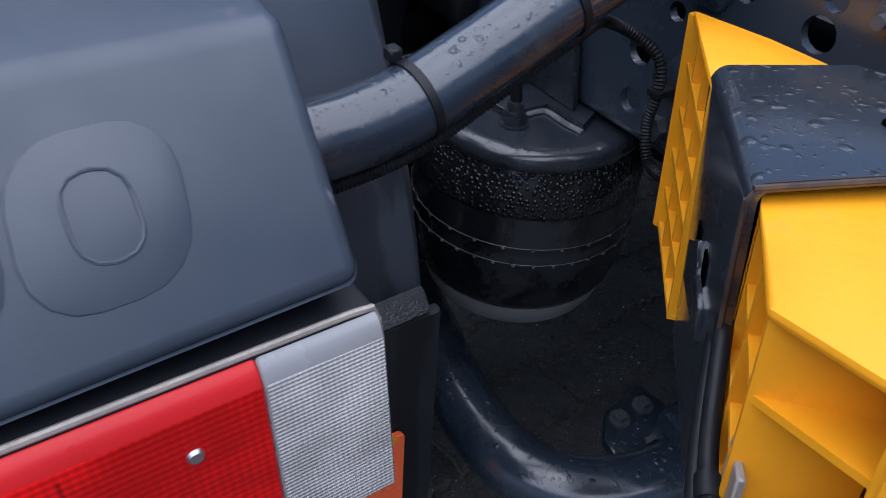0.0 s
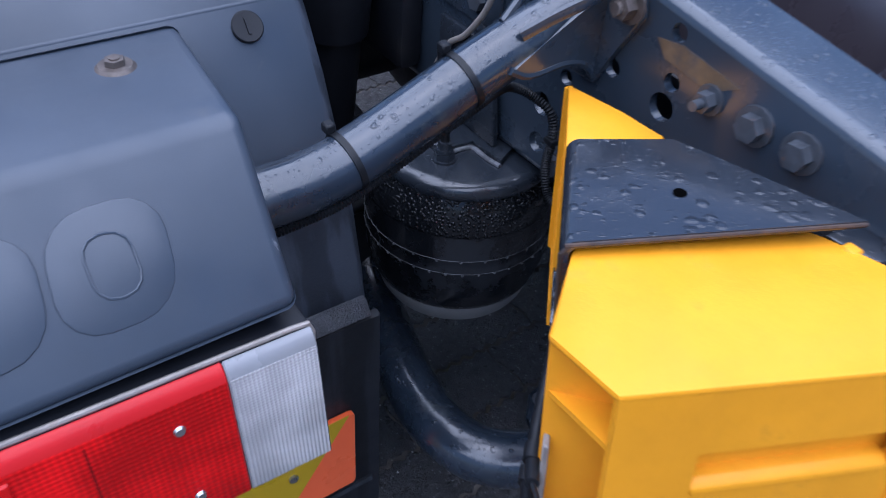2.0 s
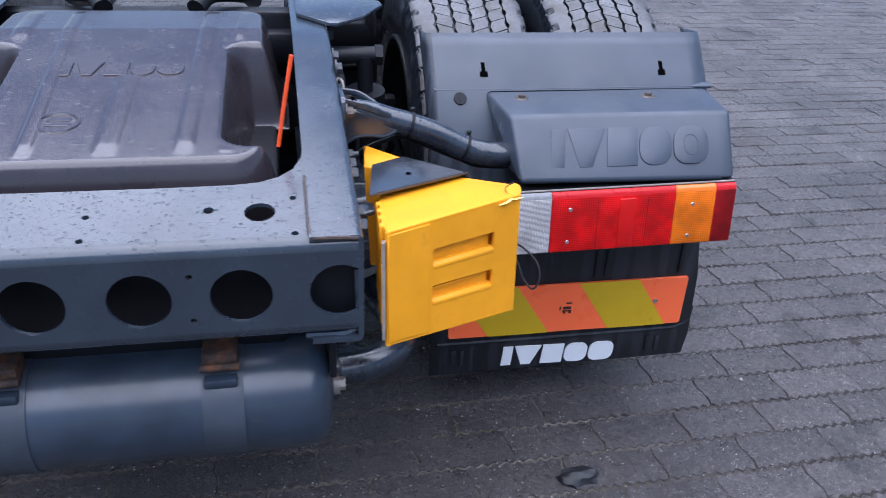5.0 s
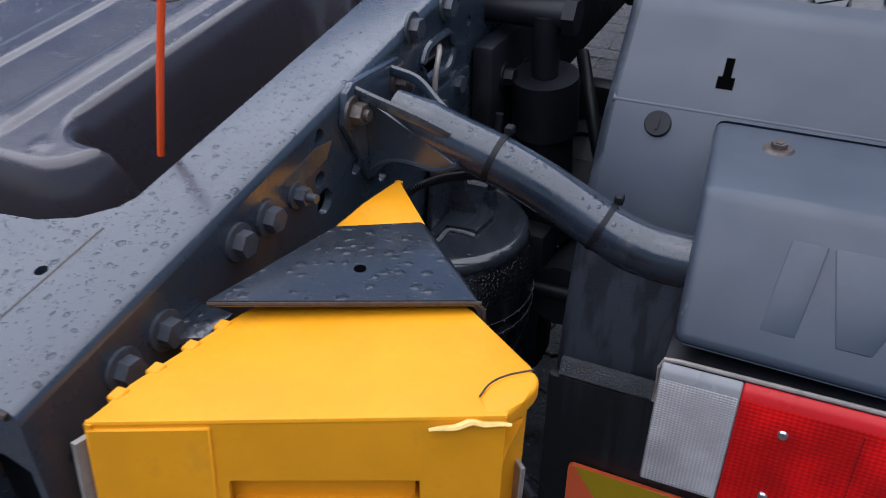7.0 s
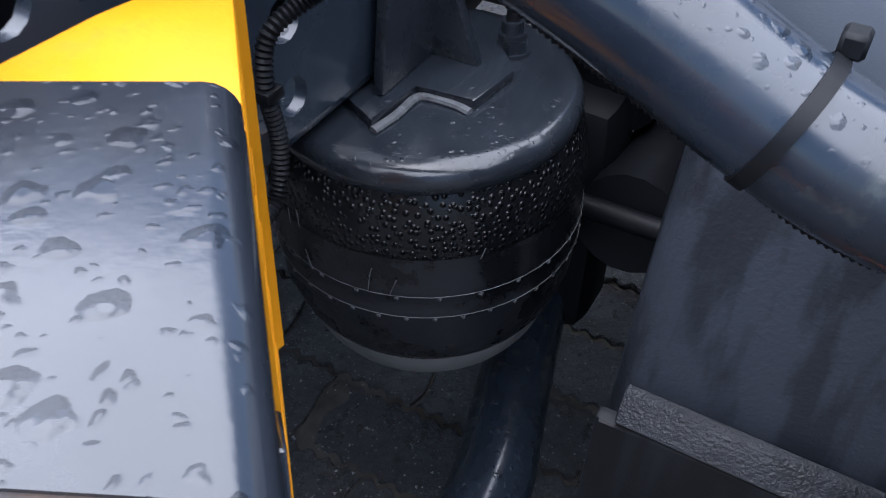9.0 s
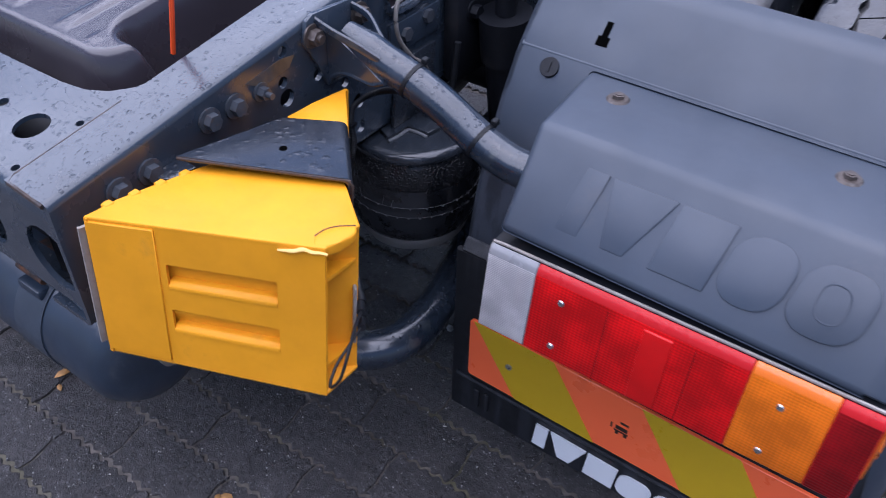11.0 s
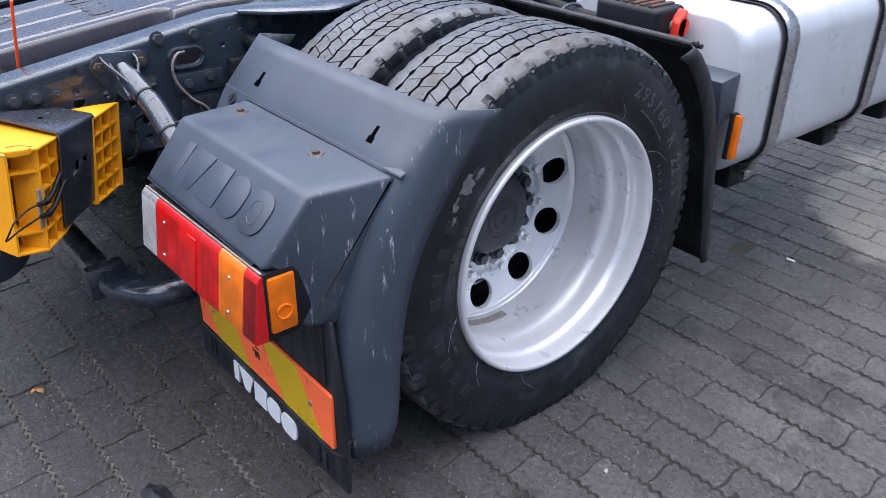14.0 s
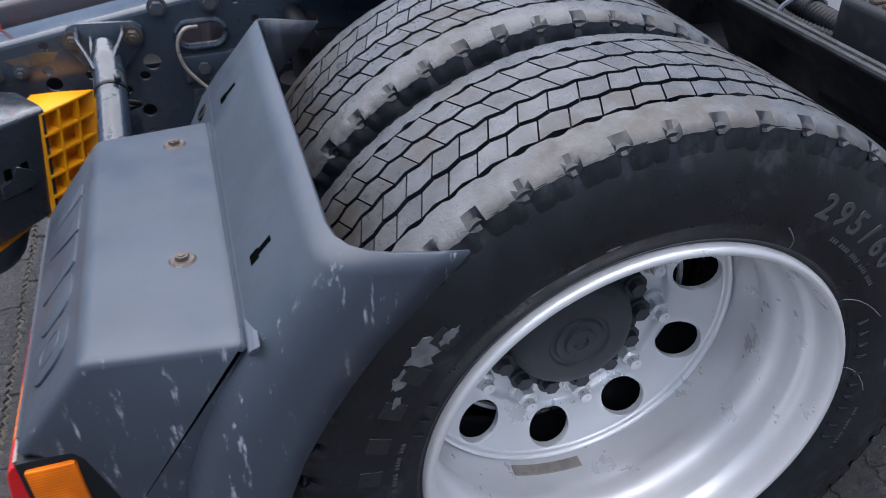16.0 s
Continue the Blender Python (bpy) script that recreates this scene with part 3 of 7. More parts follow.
def frame_rail():
    ys = [0.0, 0.03, 0.12, 0.25, 0.4, 0.55, 0.66, 0.70, 0.74, 1.0, 1.5, 2.2, 3.2]
    t, r = 0.008, 0.0105
    bm = bm_new()

    def corner(sign, zref):
        """Flange with its rounded bend, lofted along the rail."""
        loops = []
        for y in ys:
            z = zref(y)
            arc = [(RAIL_X - r + r * math.sin(radians(a)), z - sign * (r - r * math.cos(radians(a)))) for a in (0, 22, 45, 67, 90)]
            ri = r - t
            arc_i = [(RAIL_X - r + ri * math.sin(radians(a)), z - sign * (r - ri * math.cos(radians(a)))) for a in (90, 67, 45, 22, 0)]
            sec = [(RAIL_IN, z)] + arc + arc_i + [(RAIL_IN, z - sign * t)]
            loops.append([(x, y, zz) for x, zz in sec])
        loft(bm, loops)

    corner(1, rail_top)
    corner(-1, lambda y: RAIL_B)
    top = [(y, rail_top(y) - r) for y in ys]
    outline = [(0.0, RAIL_B + r), (3.2, RAIL_B + r)] + top[::-1]
    holes = [circle_pts(0.352, 0.794, 0.0080, 12), circle_pts(0.347, 0.752, 0.0085, 12), circle_pts(0.351, 0.727, 0.013, 14), circle_pts(0.412, 0.735, 0.009, 12),
             circle_pts(0.515, 0.745, 0.015, 14), circle_pts(0.498, 0.722, 0.009, 12), circle_pts(0.465, 0.70, 0.008, 12), circle_pts(0.03, 0.70, 0.008, 12),
             slot_pts(0.605, 0.785, 0.075, 0.036), circle_pts(0.70, 0.80, 0.007, 12), circle_pts(0.745, 0.835, 0.008, 12), circle_pts(0.72, 0.84, 0.006, 12),
             circle_pts(0.67, 0.835, 0.006, 12), circle_pts(0.80, 0.79, 0.010, 12), circle_pts(0.30, 0.66, 0.012, 14), circle_pts(0.492, 0.657, 0.0125, 14), circle_pts(0.491, 0.612, 0.0115, 14)]
    holed(bm, outline, holes, AX, RAIL_X - t, RAIL_X)
    rail = part("frame_rail", bm, FRAME, truck, "wet blue-black steel frame rail with bolt holes")
    for y, z, st in ((0.082, 0.733, 0), (0.126, 0.735, 0), (0.221, 0.757, 0), (0.263, 0.757, 0), (0.307, 0.757, 0.012), (0.542, 0.839, 0), (0.628, 0.838, 0), (0.60, 0.725, 0), (0.655, 0.735, 0), (0.78, 0.842, 0), (0.82, 0.846, 0), (0.454, 0.607, 0), (0.415, 0.610, 0)):
        b = bm_new()
        hexbolt(b, (RAIL_X, y, z), (1, 0, 0), 0.0115 if st == 0 else 0.009, 0.010, stud=st)
        part("bolt", b, BOLT, rail)
    b = bm_new()
    path = [Vector((RAIL_X + 0.002, u, v)) for u, v in slot_pts(0.605, 0.785, 0.084, 0.045)]
    sweep(b, path + path[:1], 0.005, 8)
    part("slot_rim", b, FRAME, rail)
    b = bm_new()
    prism(b, [(0.395, 0.59), (0.47, 0.59), (0.474, 0.645), (0.448, 0.676), (0.400, 0.672)], AX, RAIL_X, RAIL_X + 0.005, 0.002)
    part("spring_plate", b, FRAME, rail)
    b = bm_new()
    box(b, (RAIL_X, 0.565, 0.70), (RAIL_X + 0.006, 0.69, 0.748), 0.002)
    part("bolted_plate", b, FRAME, rail)
    # rust along the cut end and inner edge of the top flange
    b = bm_new()
    zt = lambda y: rail_top(y) - 0.003
    sweep(b, [Vector((RAIL_IN + 0.0015, y, zt(y))) for y in (0.16, 0.10, 0.05, 0.012)] + [Vector((RAIL_IN + 0.006, 0.002, zt(0.0))), Vector((RAIL_X - 0.03, 0.0, zt(0.0))), Vector((RAIL_X - 0.008, 0.0, zt(0.0) - 0.002))], 0.0034, 8)
    part("rusty_edge", b, EDGE, rail, "rusty cut edge of the flange")
    # a worn tan patch of primer
    b = bm_new()
    prism(b, [(0.285, 0.777), (0.345, 0.786), (0.372, 0.782), (0.36, 0.768), (0.315, 0.762), (0.30, 0.768)], AX, RAIL_X - 0.002, RAIL_X + 0.0006)
    part("primer_patch", b, material("tan_primer", (0.11, 0.072, 0.038), 0.6, var=0.4, vscale=40, dirt=(0.04, 0.045, 0.055), dirt_amount=0.55, dirt_scale=35), rail)


def cross_member():
    bm = bm_new()
    zc = 0.671
    bite = [(0.378, zc - 0.036)] + [(0.351 + 0.044 * math.cos(radians(a)), zc + 0.044 * math.sin(radians(a))) for a in range(-60, -301, -20)] + [(0.378, zc + 0.036)]
    right = [(0.378, 0.612)] + bite + [(0.378, 0.737)]
    outline = right + [(-x, z) for x, z in right[::-1]]
    holes = [circle_pts(x, zc, 0.044, 32) for x in (-0.2105, -0.0705, 0.0705, 0.2105)]
    holes += [circle_pts(x, z, 0.0048, 10) for x in (-0.141, 0.141) for z in (0.707, 0.634)]
    holed(bm, outline, holes, AY, 0.0, 0.007)
    # bends above and below
    for sign, z0 in ((1, 0.737), (-1, 0.612)):
        loops = []
        for x in (-0.378, 0.378):
            out = [(0.02 - 0.02 * math.cos(radians(a)), z0 + sign * 0.021 * math.sin(radians(a))) for a in (0, 20, 40, 60, 80)]
            inn = [(0.02 - 0.013 * math.cos(radians(a)), z0 + sign * 0.014 * math.sin(radians(a))) for a in (80, 60, 40, 20, 0)]
            loops.append([(x, y, z) for y, z in out + inn])
        loft(bm, loops)
    # top flange, rising slightly forward, with its curved front edge
    tilt = lambda u, v, w: (u, v, 0.7555 + 0.158 * (v - 0.017) + w)
    half = [(0.0, 0.150), (0.10, 0.150), (0.20, 0.152), (0.24, 0.157), (0.27, 0.170), (0.293, 0.192), (0.307, 0.225), (0.312, 0.270), (0.312, 0.34), (0.3765, 0.34), (0.3765, 0.0165)]
    outline = half + [(-x, y) for x, y in half[:0:-1]]
    holes = []
    for s in (1, -1):
        holes += [circle_pts(0.241 * s, 0.079, 0.0225, 24), circle_pts(0.168 * s, 0.088, 0.008, 14), circle_pts(0.290 * s, 0.112, 0.0055, 10), circle_pts(0.290 * s, 0.024, 0.0055, 10)]
    holes += [circle_pts(0.0, 0.083, 0.0055, 10), circle_pts(0.0, 0.028, 0.0055, 10)]
    holed(bm, outline, holes, tilt, -0.006, 0.0)
    # lower flange
    box(bm, (-0.378, 0.016, 0.591), (0.378, 0.045, 0.598))
    m = part("cross_member", bm, FRAME, truck, "blue-black pressed cross member pierced by large round holes")
    for s in (-1, 1):
        b = bm_new()
        path = [Vector((s * 0.3, 0.016, 0.585)), Vector((s * 0.345, 0.014, 0.585)), Vector((s * 0.37, 0.012, 0.592)), Vector((s * 0.379, 0.01, 0.62)), Vector((s * 0.379, 0.012, 0.7))]
        sweep(b, smooth_path(path, 4), 0.006, 6)
        part("edge_bead", b, FRAME, m)
        # black plate added behind the bite to make its inside look dark
        b = bm_new()
        box(b, (min(s * 0.29, s * 0.376), 0.030, 0.60), (max(s * 0.29, s * 0.376), 0.037, 0.752))
        part("inner_gusset", b, DARKSTEEL, m)


frame_rail()
SIDE = -1.0
frame_rail()
SIDE = 1.0
cross_member()


# ---- battery cover between the rails ----
def battery_cover():
    bm = bm_new()
    nx, ny = 190, 220
    x0, x1, y0, y1 = -0.31, 0.295, 0.145, 0.93

    def outside(x, y):
        """Distance outside the moulded outline (negative within)."""
        cx, hx = (-0.298 + 0.282) / 2, (0.282 + 0.298) / 2 - 0.085
        cy, hy = (0.158 + 0.915) / 2, (0.915 - 0.158) / 2 - 0.085
        qx, qy = max(abs(x - cx) - hx, 0), max(abs(y - cy) - hy, 0)
        d = math.hypot(qx, qy) - 0.085
        for s, xc in ((1, 0.282), (-1, -0.298)):
            ex, ey = max(abs(x - xc) - 0.055, 0), max(abs(y - 0.44) - 0.16, 0)
            d = max(d, 0.012 - math.hypot(ex, ey))
        return d

    def bump(u, w):
        k = max(0.0, min(1.0, (1 - abs(u) / w) * 2))
        return k * k * (3 - 2 * k)

    grid = []
    for j in range(ny + 1):
        row = []
        for i in range(nx + 1):
            x, y = x0 + (x1 - x0) * i / nx, y0 + (y1 - y0) * j / ny
            d = outside(x, y)
            z = 0.800 + 0.125 * (min(y, 0.72) - 0.17)
            inner = max(0.0, min(1.0, (-d - 0.050) / 0.09))
            for xc, w in ((-0.205, 0.020), (-0.118, 0.014), (0.135, 0.018), (0.20, 0.012)):
                z += 0.0080 * inner * bump(x - xc - 0.03 * (y - 0.5) * (1 if xc > 0 else -1), w)
            z += 0.0070 * inner * bump(x - 0.01 - 0.02 * (y - 0.3), 0.022) * (1 if 0.16 < y < 0.50 else 0)
            t = max(0.0, min(1.0, (d + 0.040) / 0.050))
            z -= 0.16 * t * t * (3 - 2 * t) if d < 0.010 else 0.16
            row.append((bm.verts.new((x, y, z)), d))
        grid.append(row)
    for j in range(ny):
        for i in range(nx):
            ring = (grid[j][i], grid[j][i + 1], grid[j + 1][i + 1], grid[j + 1][i])
            if min(q[1] for q in ring) < 0.011:
                bm.faces.new([q[0] for q in ring])
    bmesh.ops.delete(bm, geom=[v for v in bm.verts if not v.link_faces], context="VERTS")
    c = part("battery_cover", bm, COVER, truck, "ribbed grey plastic battery cover, wet and dusty", smooth=60, solid=0.004)
    b = bm_new()
    up = lambda y: 0.800 + 0.125 * (y - 0.17)
    ring = [Vector((-0.0755 + 0.032 * math.cos(a), 0.319 + 0.032 * math.sin(a), up(0.319 + 0.032 * math.sin(a)) + 0.001)) for a in np.linspace(0, 2 * math.pi, 25)]
    sweep(b, ring, 0.004, 6)
    for y in (0.312, 0.328):
        box(b, (-0.095, y - 0.004, up(y) - 0.002), (-0.056, y + 0.004, up(y) + 0.003), 0.001, 1)
    part("moulded_emblem", b, COVER, c)
    tops = lambda u, v, w: (u, v, up(v) + w)
    for pts in badge_shapes(0.0, 0.525, 0.215, 0.058, lean=0.0):
        b = bm_new()
        prism(b, pts, tops, -0.002, 0.005, 0.0015, 1)
        part("moulded_badge_block", b, COVER, c)
    # the battery tray below
    b = bm_new()
    box(b, (-0.29, 0.10, 0.50), (0.27, 0.90, 0.70), 0.01)
    part("battery_tray", b, DARKSTEEL, truck)


def badge_shapes(cx, cy, w, h, lean=0.15):
    """Plain blocks in the place of a maker's badge: a bar, a wedge and three blocks."""
    out, x = [], cx - w / 2
    for k, f in enumerate((0.085, 0.235, 0.19, 0.205, 0.225)):
        a, b = x, x + w * f
        lo, hi = cy - h / 2, cy + h / 2
        if k == 0:
            shapes = [[(a, lo), (b, lo), (b, hi), (a, hi)]]
        elif k == 1:
            m = (a + b) / 2
            shapes = [[(m - w * 0.040, lo), (m + w * 0.040, lo), (b, hi), (a, hi)]]
        elif k == 2:
            shapes = [[(a, lo), (b, lo), (b, hi), (a, hi)]]
        else:
            shapes = [round_rect((a + b) / 2, cy, b - a, h, h * 0.36, 5)]
        out += [[(u + lean * (v - cy), v) for u, v in pts] for pts in shapes]
        x = b + w * 0.015
    return out


battery_cover()


# ---- compressed-air tank below the cross member ----
def air_tank():
    y, z, r = 0.105, 0.416, 0.099
    bm = bm_new()
    prof = [(-0.345, 0.001), (-0.344, 0.03), (-0.339, 0.065), (-0.330, 0.085), (-0.312, r - 0.002), (-0.300, r + 0.001), (0.300, r + 0.001), (0.312, r - 0.002), (0.330, 0.085), (0.339, 0.065), (0.343, 0.03), (0.344, 0.001)]
    revolve(bm, prof, 48, (0, y, z))
    tank = part("air_tank", bm, TANKPAINT, truck, "blue-black painted compressed-air tank with pale rubbed bands")
    for x in (-0.155, 0.165):
        b = bm_new()
        loops = []
        for k in range(41):
            a = radians(-60 + 300 * k / 40)
            c, s = math.cos(a), math.sin(a)
            loops.append([(x + dx, y + rr * c, z + rr * s) for dx, rr in ((-0.03, r + 0.001), (0.034, r + 0.001), (0.034, r + 0.0032), (-0.03, r + 0.0032))])
        loft(b, loops)
        part("band", b, BAND, tank, "pale rubbed band")
        b = bm_new()
        box(b, (x - 0.027, y - 0.058, z + r - 0.010), (x + 0.027, y - 0.01, z + r + 0.022), 0.004)
        cyl(b, (x - 0.030, y - 0.064, z + r + 0.002), (x + 0.030, y - 0.064, z + r + 0.002), 0.006, 10)
        part("mounting_block", b, RUSTY, tank, "rusty mounting block")
        b = bm_new()
        box(b, (x - 0.026, y - 0.078, z + r - 0.030), (x + 0.026, y - 0.058, z + r - 0.014), 0.004)
        part("band_clamp", b, TANKPAINT, tank)
    for s, x in ((1, 0.344), (-1, -0.344)):
        b = bm_new()
        cyl(b, (x - s * 0.004, y, z), (x + s * 0.010, y, z), 0.019, 20)
        cyl(b, (x + s * 0.010, y, z), (x + s * 0.020, y, z), 0.012, 6)
        part("end_plug", b, ALU, tank, "bare metal end plug")
    b = bm_new()
    box(b, (-0.30, y + 0.02, 0.48), (0.30, y + 0.10, 0.592), 0.004)
    part("tank_carrier", b, DARKSTEEL, truck)


air_tank()


# ---- one side of the rear: mudguard, lamp, lamp arm, air spring ----
SECTION = [(0.690, 0.868), (0.668, 0.845), (0.643, 0.818), (0.620, 0.794), (0.592, 0.760), (0.563, 0.710), (0.534, 0.645), (0.512, 0.585), (0.496, 0.52), (0.486, 0.46), (0.481, 0.40), (0.479, 0.33), (0.478, 0.26), (0.478, 0.215)]
SKIRT = [(0.812, 0.848), (0.795, 0.830), (0.758, 0.793), (0.725, 0.760), (0.690, 0.715), (0.662, 0.674), (0.632, 0.622), (0.612, 0.572), (0.598, 0.515), (0.588, 0.458), (0.582, 0.40), (0.579, 0.33), (0.573, 0.27), (0.554, 0.228)]


def mudguard():
    bm = bm_new()
    loops = []
    for (y, z), (ey, ez) in zip(SECTION, SKIRT):
        d = Vector((ey - y, ez - z))
        w, d = d.length, d.normalized()
        row = [(0.592, w * 0.75), (0.590, w * 0.4), (0.589, 0.02), (0.592, 0.006), (0.601, 0.0), (0.75, 0.0), (0.90, 0.0), (1.05, 0.0), (1.175, 0.0), (1.200, 0.004), (1.217, 0.014), (1.228, 0.030), (1.233, 0.05), (1.236, w * 0.75), (1.236, w)]
        loops.append([(x, y + d.x * k, z + d.y * k) for x, k in row])
    loft(bm, loops, closed=False)
    g = part("mudguard", bm, PLASTIC, truck, "curved grey plastic rear mudguard with rain marks", smooth=50, solid=0.005)
    # shade painted by material: inner wall and low face behind the lamp cover
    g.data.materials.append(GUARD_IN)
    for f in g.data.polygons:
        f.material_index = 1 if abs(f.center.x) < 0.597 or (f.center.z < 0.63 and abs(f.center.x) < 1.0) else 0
    # rolled lip along the top of the lamp cover
    b = bm_new()
    sec = [(0.6010, 0.7665), (0.5980, 0.7700), (0.5992, 0.7738), (0.6035, 0.7755), (0.6110, 0.7790), (0.6080, 0.7690)]
    prism(b, sec, AX, 0.596, 1.226, 0.0015)
    part("lip", b, PLASTIC, g)
    # keyhole slots, as black fills that paint their dark insides
    for x in (0.705, 1.110):
        b = bm_new()
        at = lambda u, v, w: (x + u, 0.6252 + v * 0.69 - w * 0.724, 0.7995 + v * 0.724 + w * 0.69)
        prism(b, [(-0.0085, -0.010), (0.0085, -0.010), (0.0085, 0.003), (-0.0085, 0.003)], at, -0.006, 0.0032)
        prism(b, [(-0.0042, -0.002), (0.0042, -0.002), (0.0042, 0.024), (-0.0042, 0.024)], at, -0.006, 0.0034)
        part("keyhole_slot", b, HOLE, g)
    # lock disc beside the cover
    b = bm_new()
    at = lambda u, v, w: (0.649 + u, 0.5895 + v * 0.62 - w * 0.78, 0.756 + v * 0.78 + w * 0.62)
    prism(b, circle_pts(0, 0, 0.014, 24), at, -0.004, 0.0045, 0.001, 1)
    prism(b, [(-0.0015, -0.007), (0.0015, -0.007), (0.0015, 0.007), (-0.0015, 0.007)], at, 0.004, 0.006)
    part("lock_disc", b, DARKSTEEL, g)
    # lamp cover
    sh = 0.006
    def cv(u, v, w):
        flare = 0.010 * max(0.0, (v - 0.663) / 0.108) + 0.020 * max(0.0, (u - 0.445) / 0.15) * (1 if v > 0.66 else 0)
        side = -flare * 0.65 if w < 0.75 else flare if w > 1.14 else 0.0
        return (w + side, u + sh * (w - 0.95), v - 0.02 * (w - 0.95) * (1 if v < 0.7 else 0))
    b = bm_new()
    body = [(0.354, 0.663), (0.362, 0.657), (0.44, 0.657), (0.53, 0.657), (0.601, 0.766), (0.594, 0.7705), (0.445, 0.7705)]
    prism_sel(b, body, cv, 0.7245, 1.150, 0.010, 3, "a")
    cover = part("lamp_cover", b, PLASTIC, truck, "dark grey plastic lamp cover with an embossed badge", smooth=45)
    b = bm_new()
    cheek = [(0.354, 0.663), (0.445, 0.7705), (0.594, 0.7705), (0.601, 0.766), (0.565, 0.70), (0.530, 0.63), (0.508, 0.56), (0.494, 0.505), (0.428, 0.525), (0.413, 0.545), (0.413, 0.652)]
    prism_sel(b, cheek, cv, 1.150, 1.180, 0.010, 3, "b")
    part("cheek", b, PLASTIC, cover)
    # embossed badge blocks on the sloping face
    n = Vector((0, -0.763, 0.646))
    t = Vector((0, 0.646, 0.763))
    def on(u, v, w):
        p = Vector((0.955, 0.3995, 0.7168)) + Vector((1, sh, 0)) * (u - 0.955) + t * v + n * w
        return p
    flip = -1 if SIDE < 0 else 1
    for pts in badge_shapes(0.0, 0.0, 0.335, 0.080, lean=0.12):
        pts = [(0.955 + flip * u + 0.006, v) for u, v in pts]
        b = bm_new()
        prism(b, pts, on, -0.002, 0.0016, 0.0010, 2)
        part("embossed_block", b, PLASTIC, cover)
    b = bm_new()
    oval = [(0.955 + flip * (0.130 + u) + 0.006, v) for u, v in round_rect(0, 0, 0.030, 0.042, 0.013)]
    path = [Vector(on(u, v, 0.0014)) for u, v in oval]
    sweep(b, path + path[:1], 0.0011, 6)
    part("embossed_oval", b, PLASTIC, cover)
    for x in (0.770, 1.050):
        b = bm_new()
        y, z = 0.546, 0.7700
        cyl(b, (x, y, z), (x, y, z + 0.0030), 0.0155, 24, 0.0125)
        cyl(b, (x, y, z + 0.003), (x, y, z + 0.0075), 0.0080, 6, 0.0075)
        cyl(b, (x, y, z + 0.0075), (x, y, z + 0.0085), 0.0040, 10)
        part("cover_bolt", b, RUSTBOLT, cover, "slightly rusty cover bolt with washer")
    # back panel and hanging flap
    b = bm_new()
    outline = [(0.586, 0.125), (1.218, 0.135), (1.226, 0.20), (1.215, 0.36), (1.19, 0.52), (0.741, 0.511), (0.740, 0.4890), (0.588, 0.4890)]
    prism(b, outline, AY, 0.4665, 0.4765, 0.003, 2)
    flap = part("mud_flap", b, FLAP, truck, "black ribbed rubber mud flap, scuffed and dusty")
    for x in (0.72, 0.745, 0.96, 0.985, 1.165):
        b = bm_new()
        box(b, (x - 0.005, 0.4625, 0.372), (x + 0.005, 0.4675, 0.505), 0.002)
        part("rib", b, FLAP, flap)
    b = bm_new()
    prism(b, [(0.4662, 0.4905), (0.4770, 0.5060), (0.4835, 0.5060), (0.4835, 0.4905)], AX, 0.599, 0.74, 0.0008, 1)
    part("ledge", b, LEDGE, flap, "pebble-grained ledge")
    b = bm_new()
    path = [Vector((0.60, 0.4655, 0.215)), Vector((1.12, 0.4655, 0.217)), Vector((1.19, 0.4665, 0.222)), Vector((1.216, 0.4705, 0.235)), Vector((1.222, 0.4735, 0.27))]
    sweep(b, smooth_path(path, 5), 0.005, 6)
    part("fold", b, FLAP, flap)
    for x, w in ((0.64, 0.012), (0.66, 0.010), (1.12, 0.010), (1.145, 0.012)):
        b = bm_new()
        box(b, (x - w / 2, 0.4625, 0.152), (x + w / 2, 0.4685, 0.195), 0.002)
        part("moulded_tab", b, FLAP, flap)
    # white badge blocks
    for pts in badge_shapes(0.0, 0.0, 0.276, 0.052, lean=0.08):
        b = bm_new()
        prism(b, [(0.896 + flip * u, 0.166 - 0.02 * u * flip + v) for u, v in pts], AY, 0.4630, 0.4670)
        part("white_badge_block", b, WHITE, flap)
    # chevron plate
    b = bm_new()
    z0, z1 = 0.233, 0.362
    prism(b, round_rect(0.907, (z0 + z1) / 2, 0.566, z1 - z0, 0.006), AY, 0.4590, 0.4655, 0.0008, 1)
    plate = part("marker_plate", b, CHEV_O, truck, "orange and yellow striped reflective rear marker plate")
    for k in range(2):
        a = 0.632 + 0.290 * k
        top = [(a, z1), (a + 0.145, z1)]
        low = [(a + 0.230, z0), (a + 0.085, z0)]
        b = bm_new()
        prism(b, [(max(0.6245, u), v) for u, v in top + low], AY, 0.4582, 0.4591)
        part("yellow_stripe", b, CHEV_Y, plate, "olive-yellow reflective stripe")
    for x in (0.702, 1.115):
        b = bm_new()
        cyl(b, (x, 0.4590, 0.302), (x, 0.4555, 0.302), 0.0055, 14)
        part("rivet", b, STEEL, plate)
    for dx, dz, w, h in ((0, 0, 0.030, 0.004), (0, 0.010, 0.026, 0.010), (-0.022, 0.010, 0.004, 0.014), (0.004, 0.027, 0.018, 0.005), (-0.008, -0.006, 0.007, 0.007), (0.010, -0.006, 0.007, 0.007)):
        b = bm_new()
        box(b, (0.900 + (dx - w / 2) * 0.75, 0.4582, 0.290 + (dz - h / 2) * 0.75), (0.900 + (dx + w / 2) * 0.75, 0.4592, 0.290 + (dz + h / 2) * 0.75))
        part("printed_mark", b, PRINT, plate)

    # tail lamp
    ls = 0.010
    def lv(u, v, w):
        return (w, u + ls * (w - 0.95), v + 0.012 * (w - 0.95))
    b = bm_new()
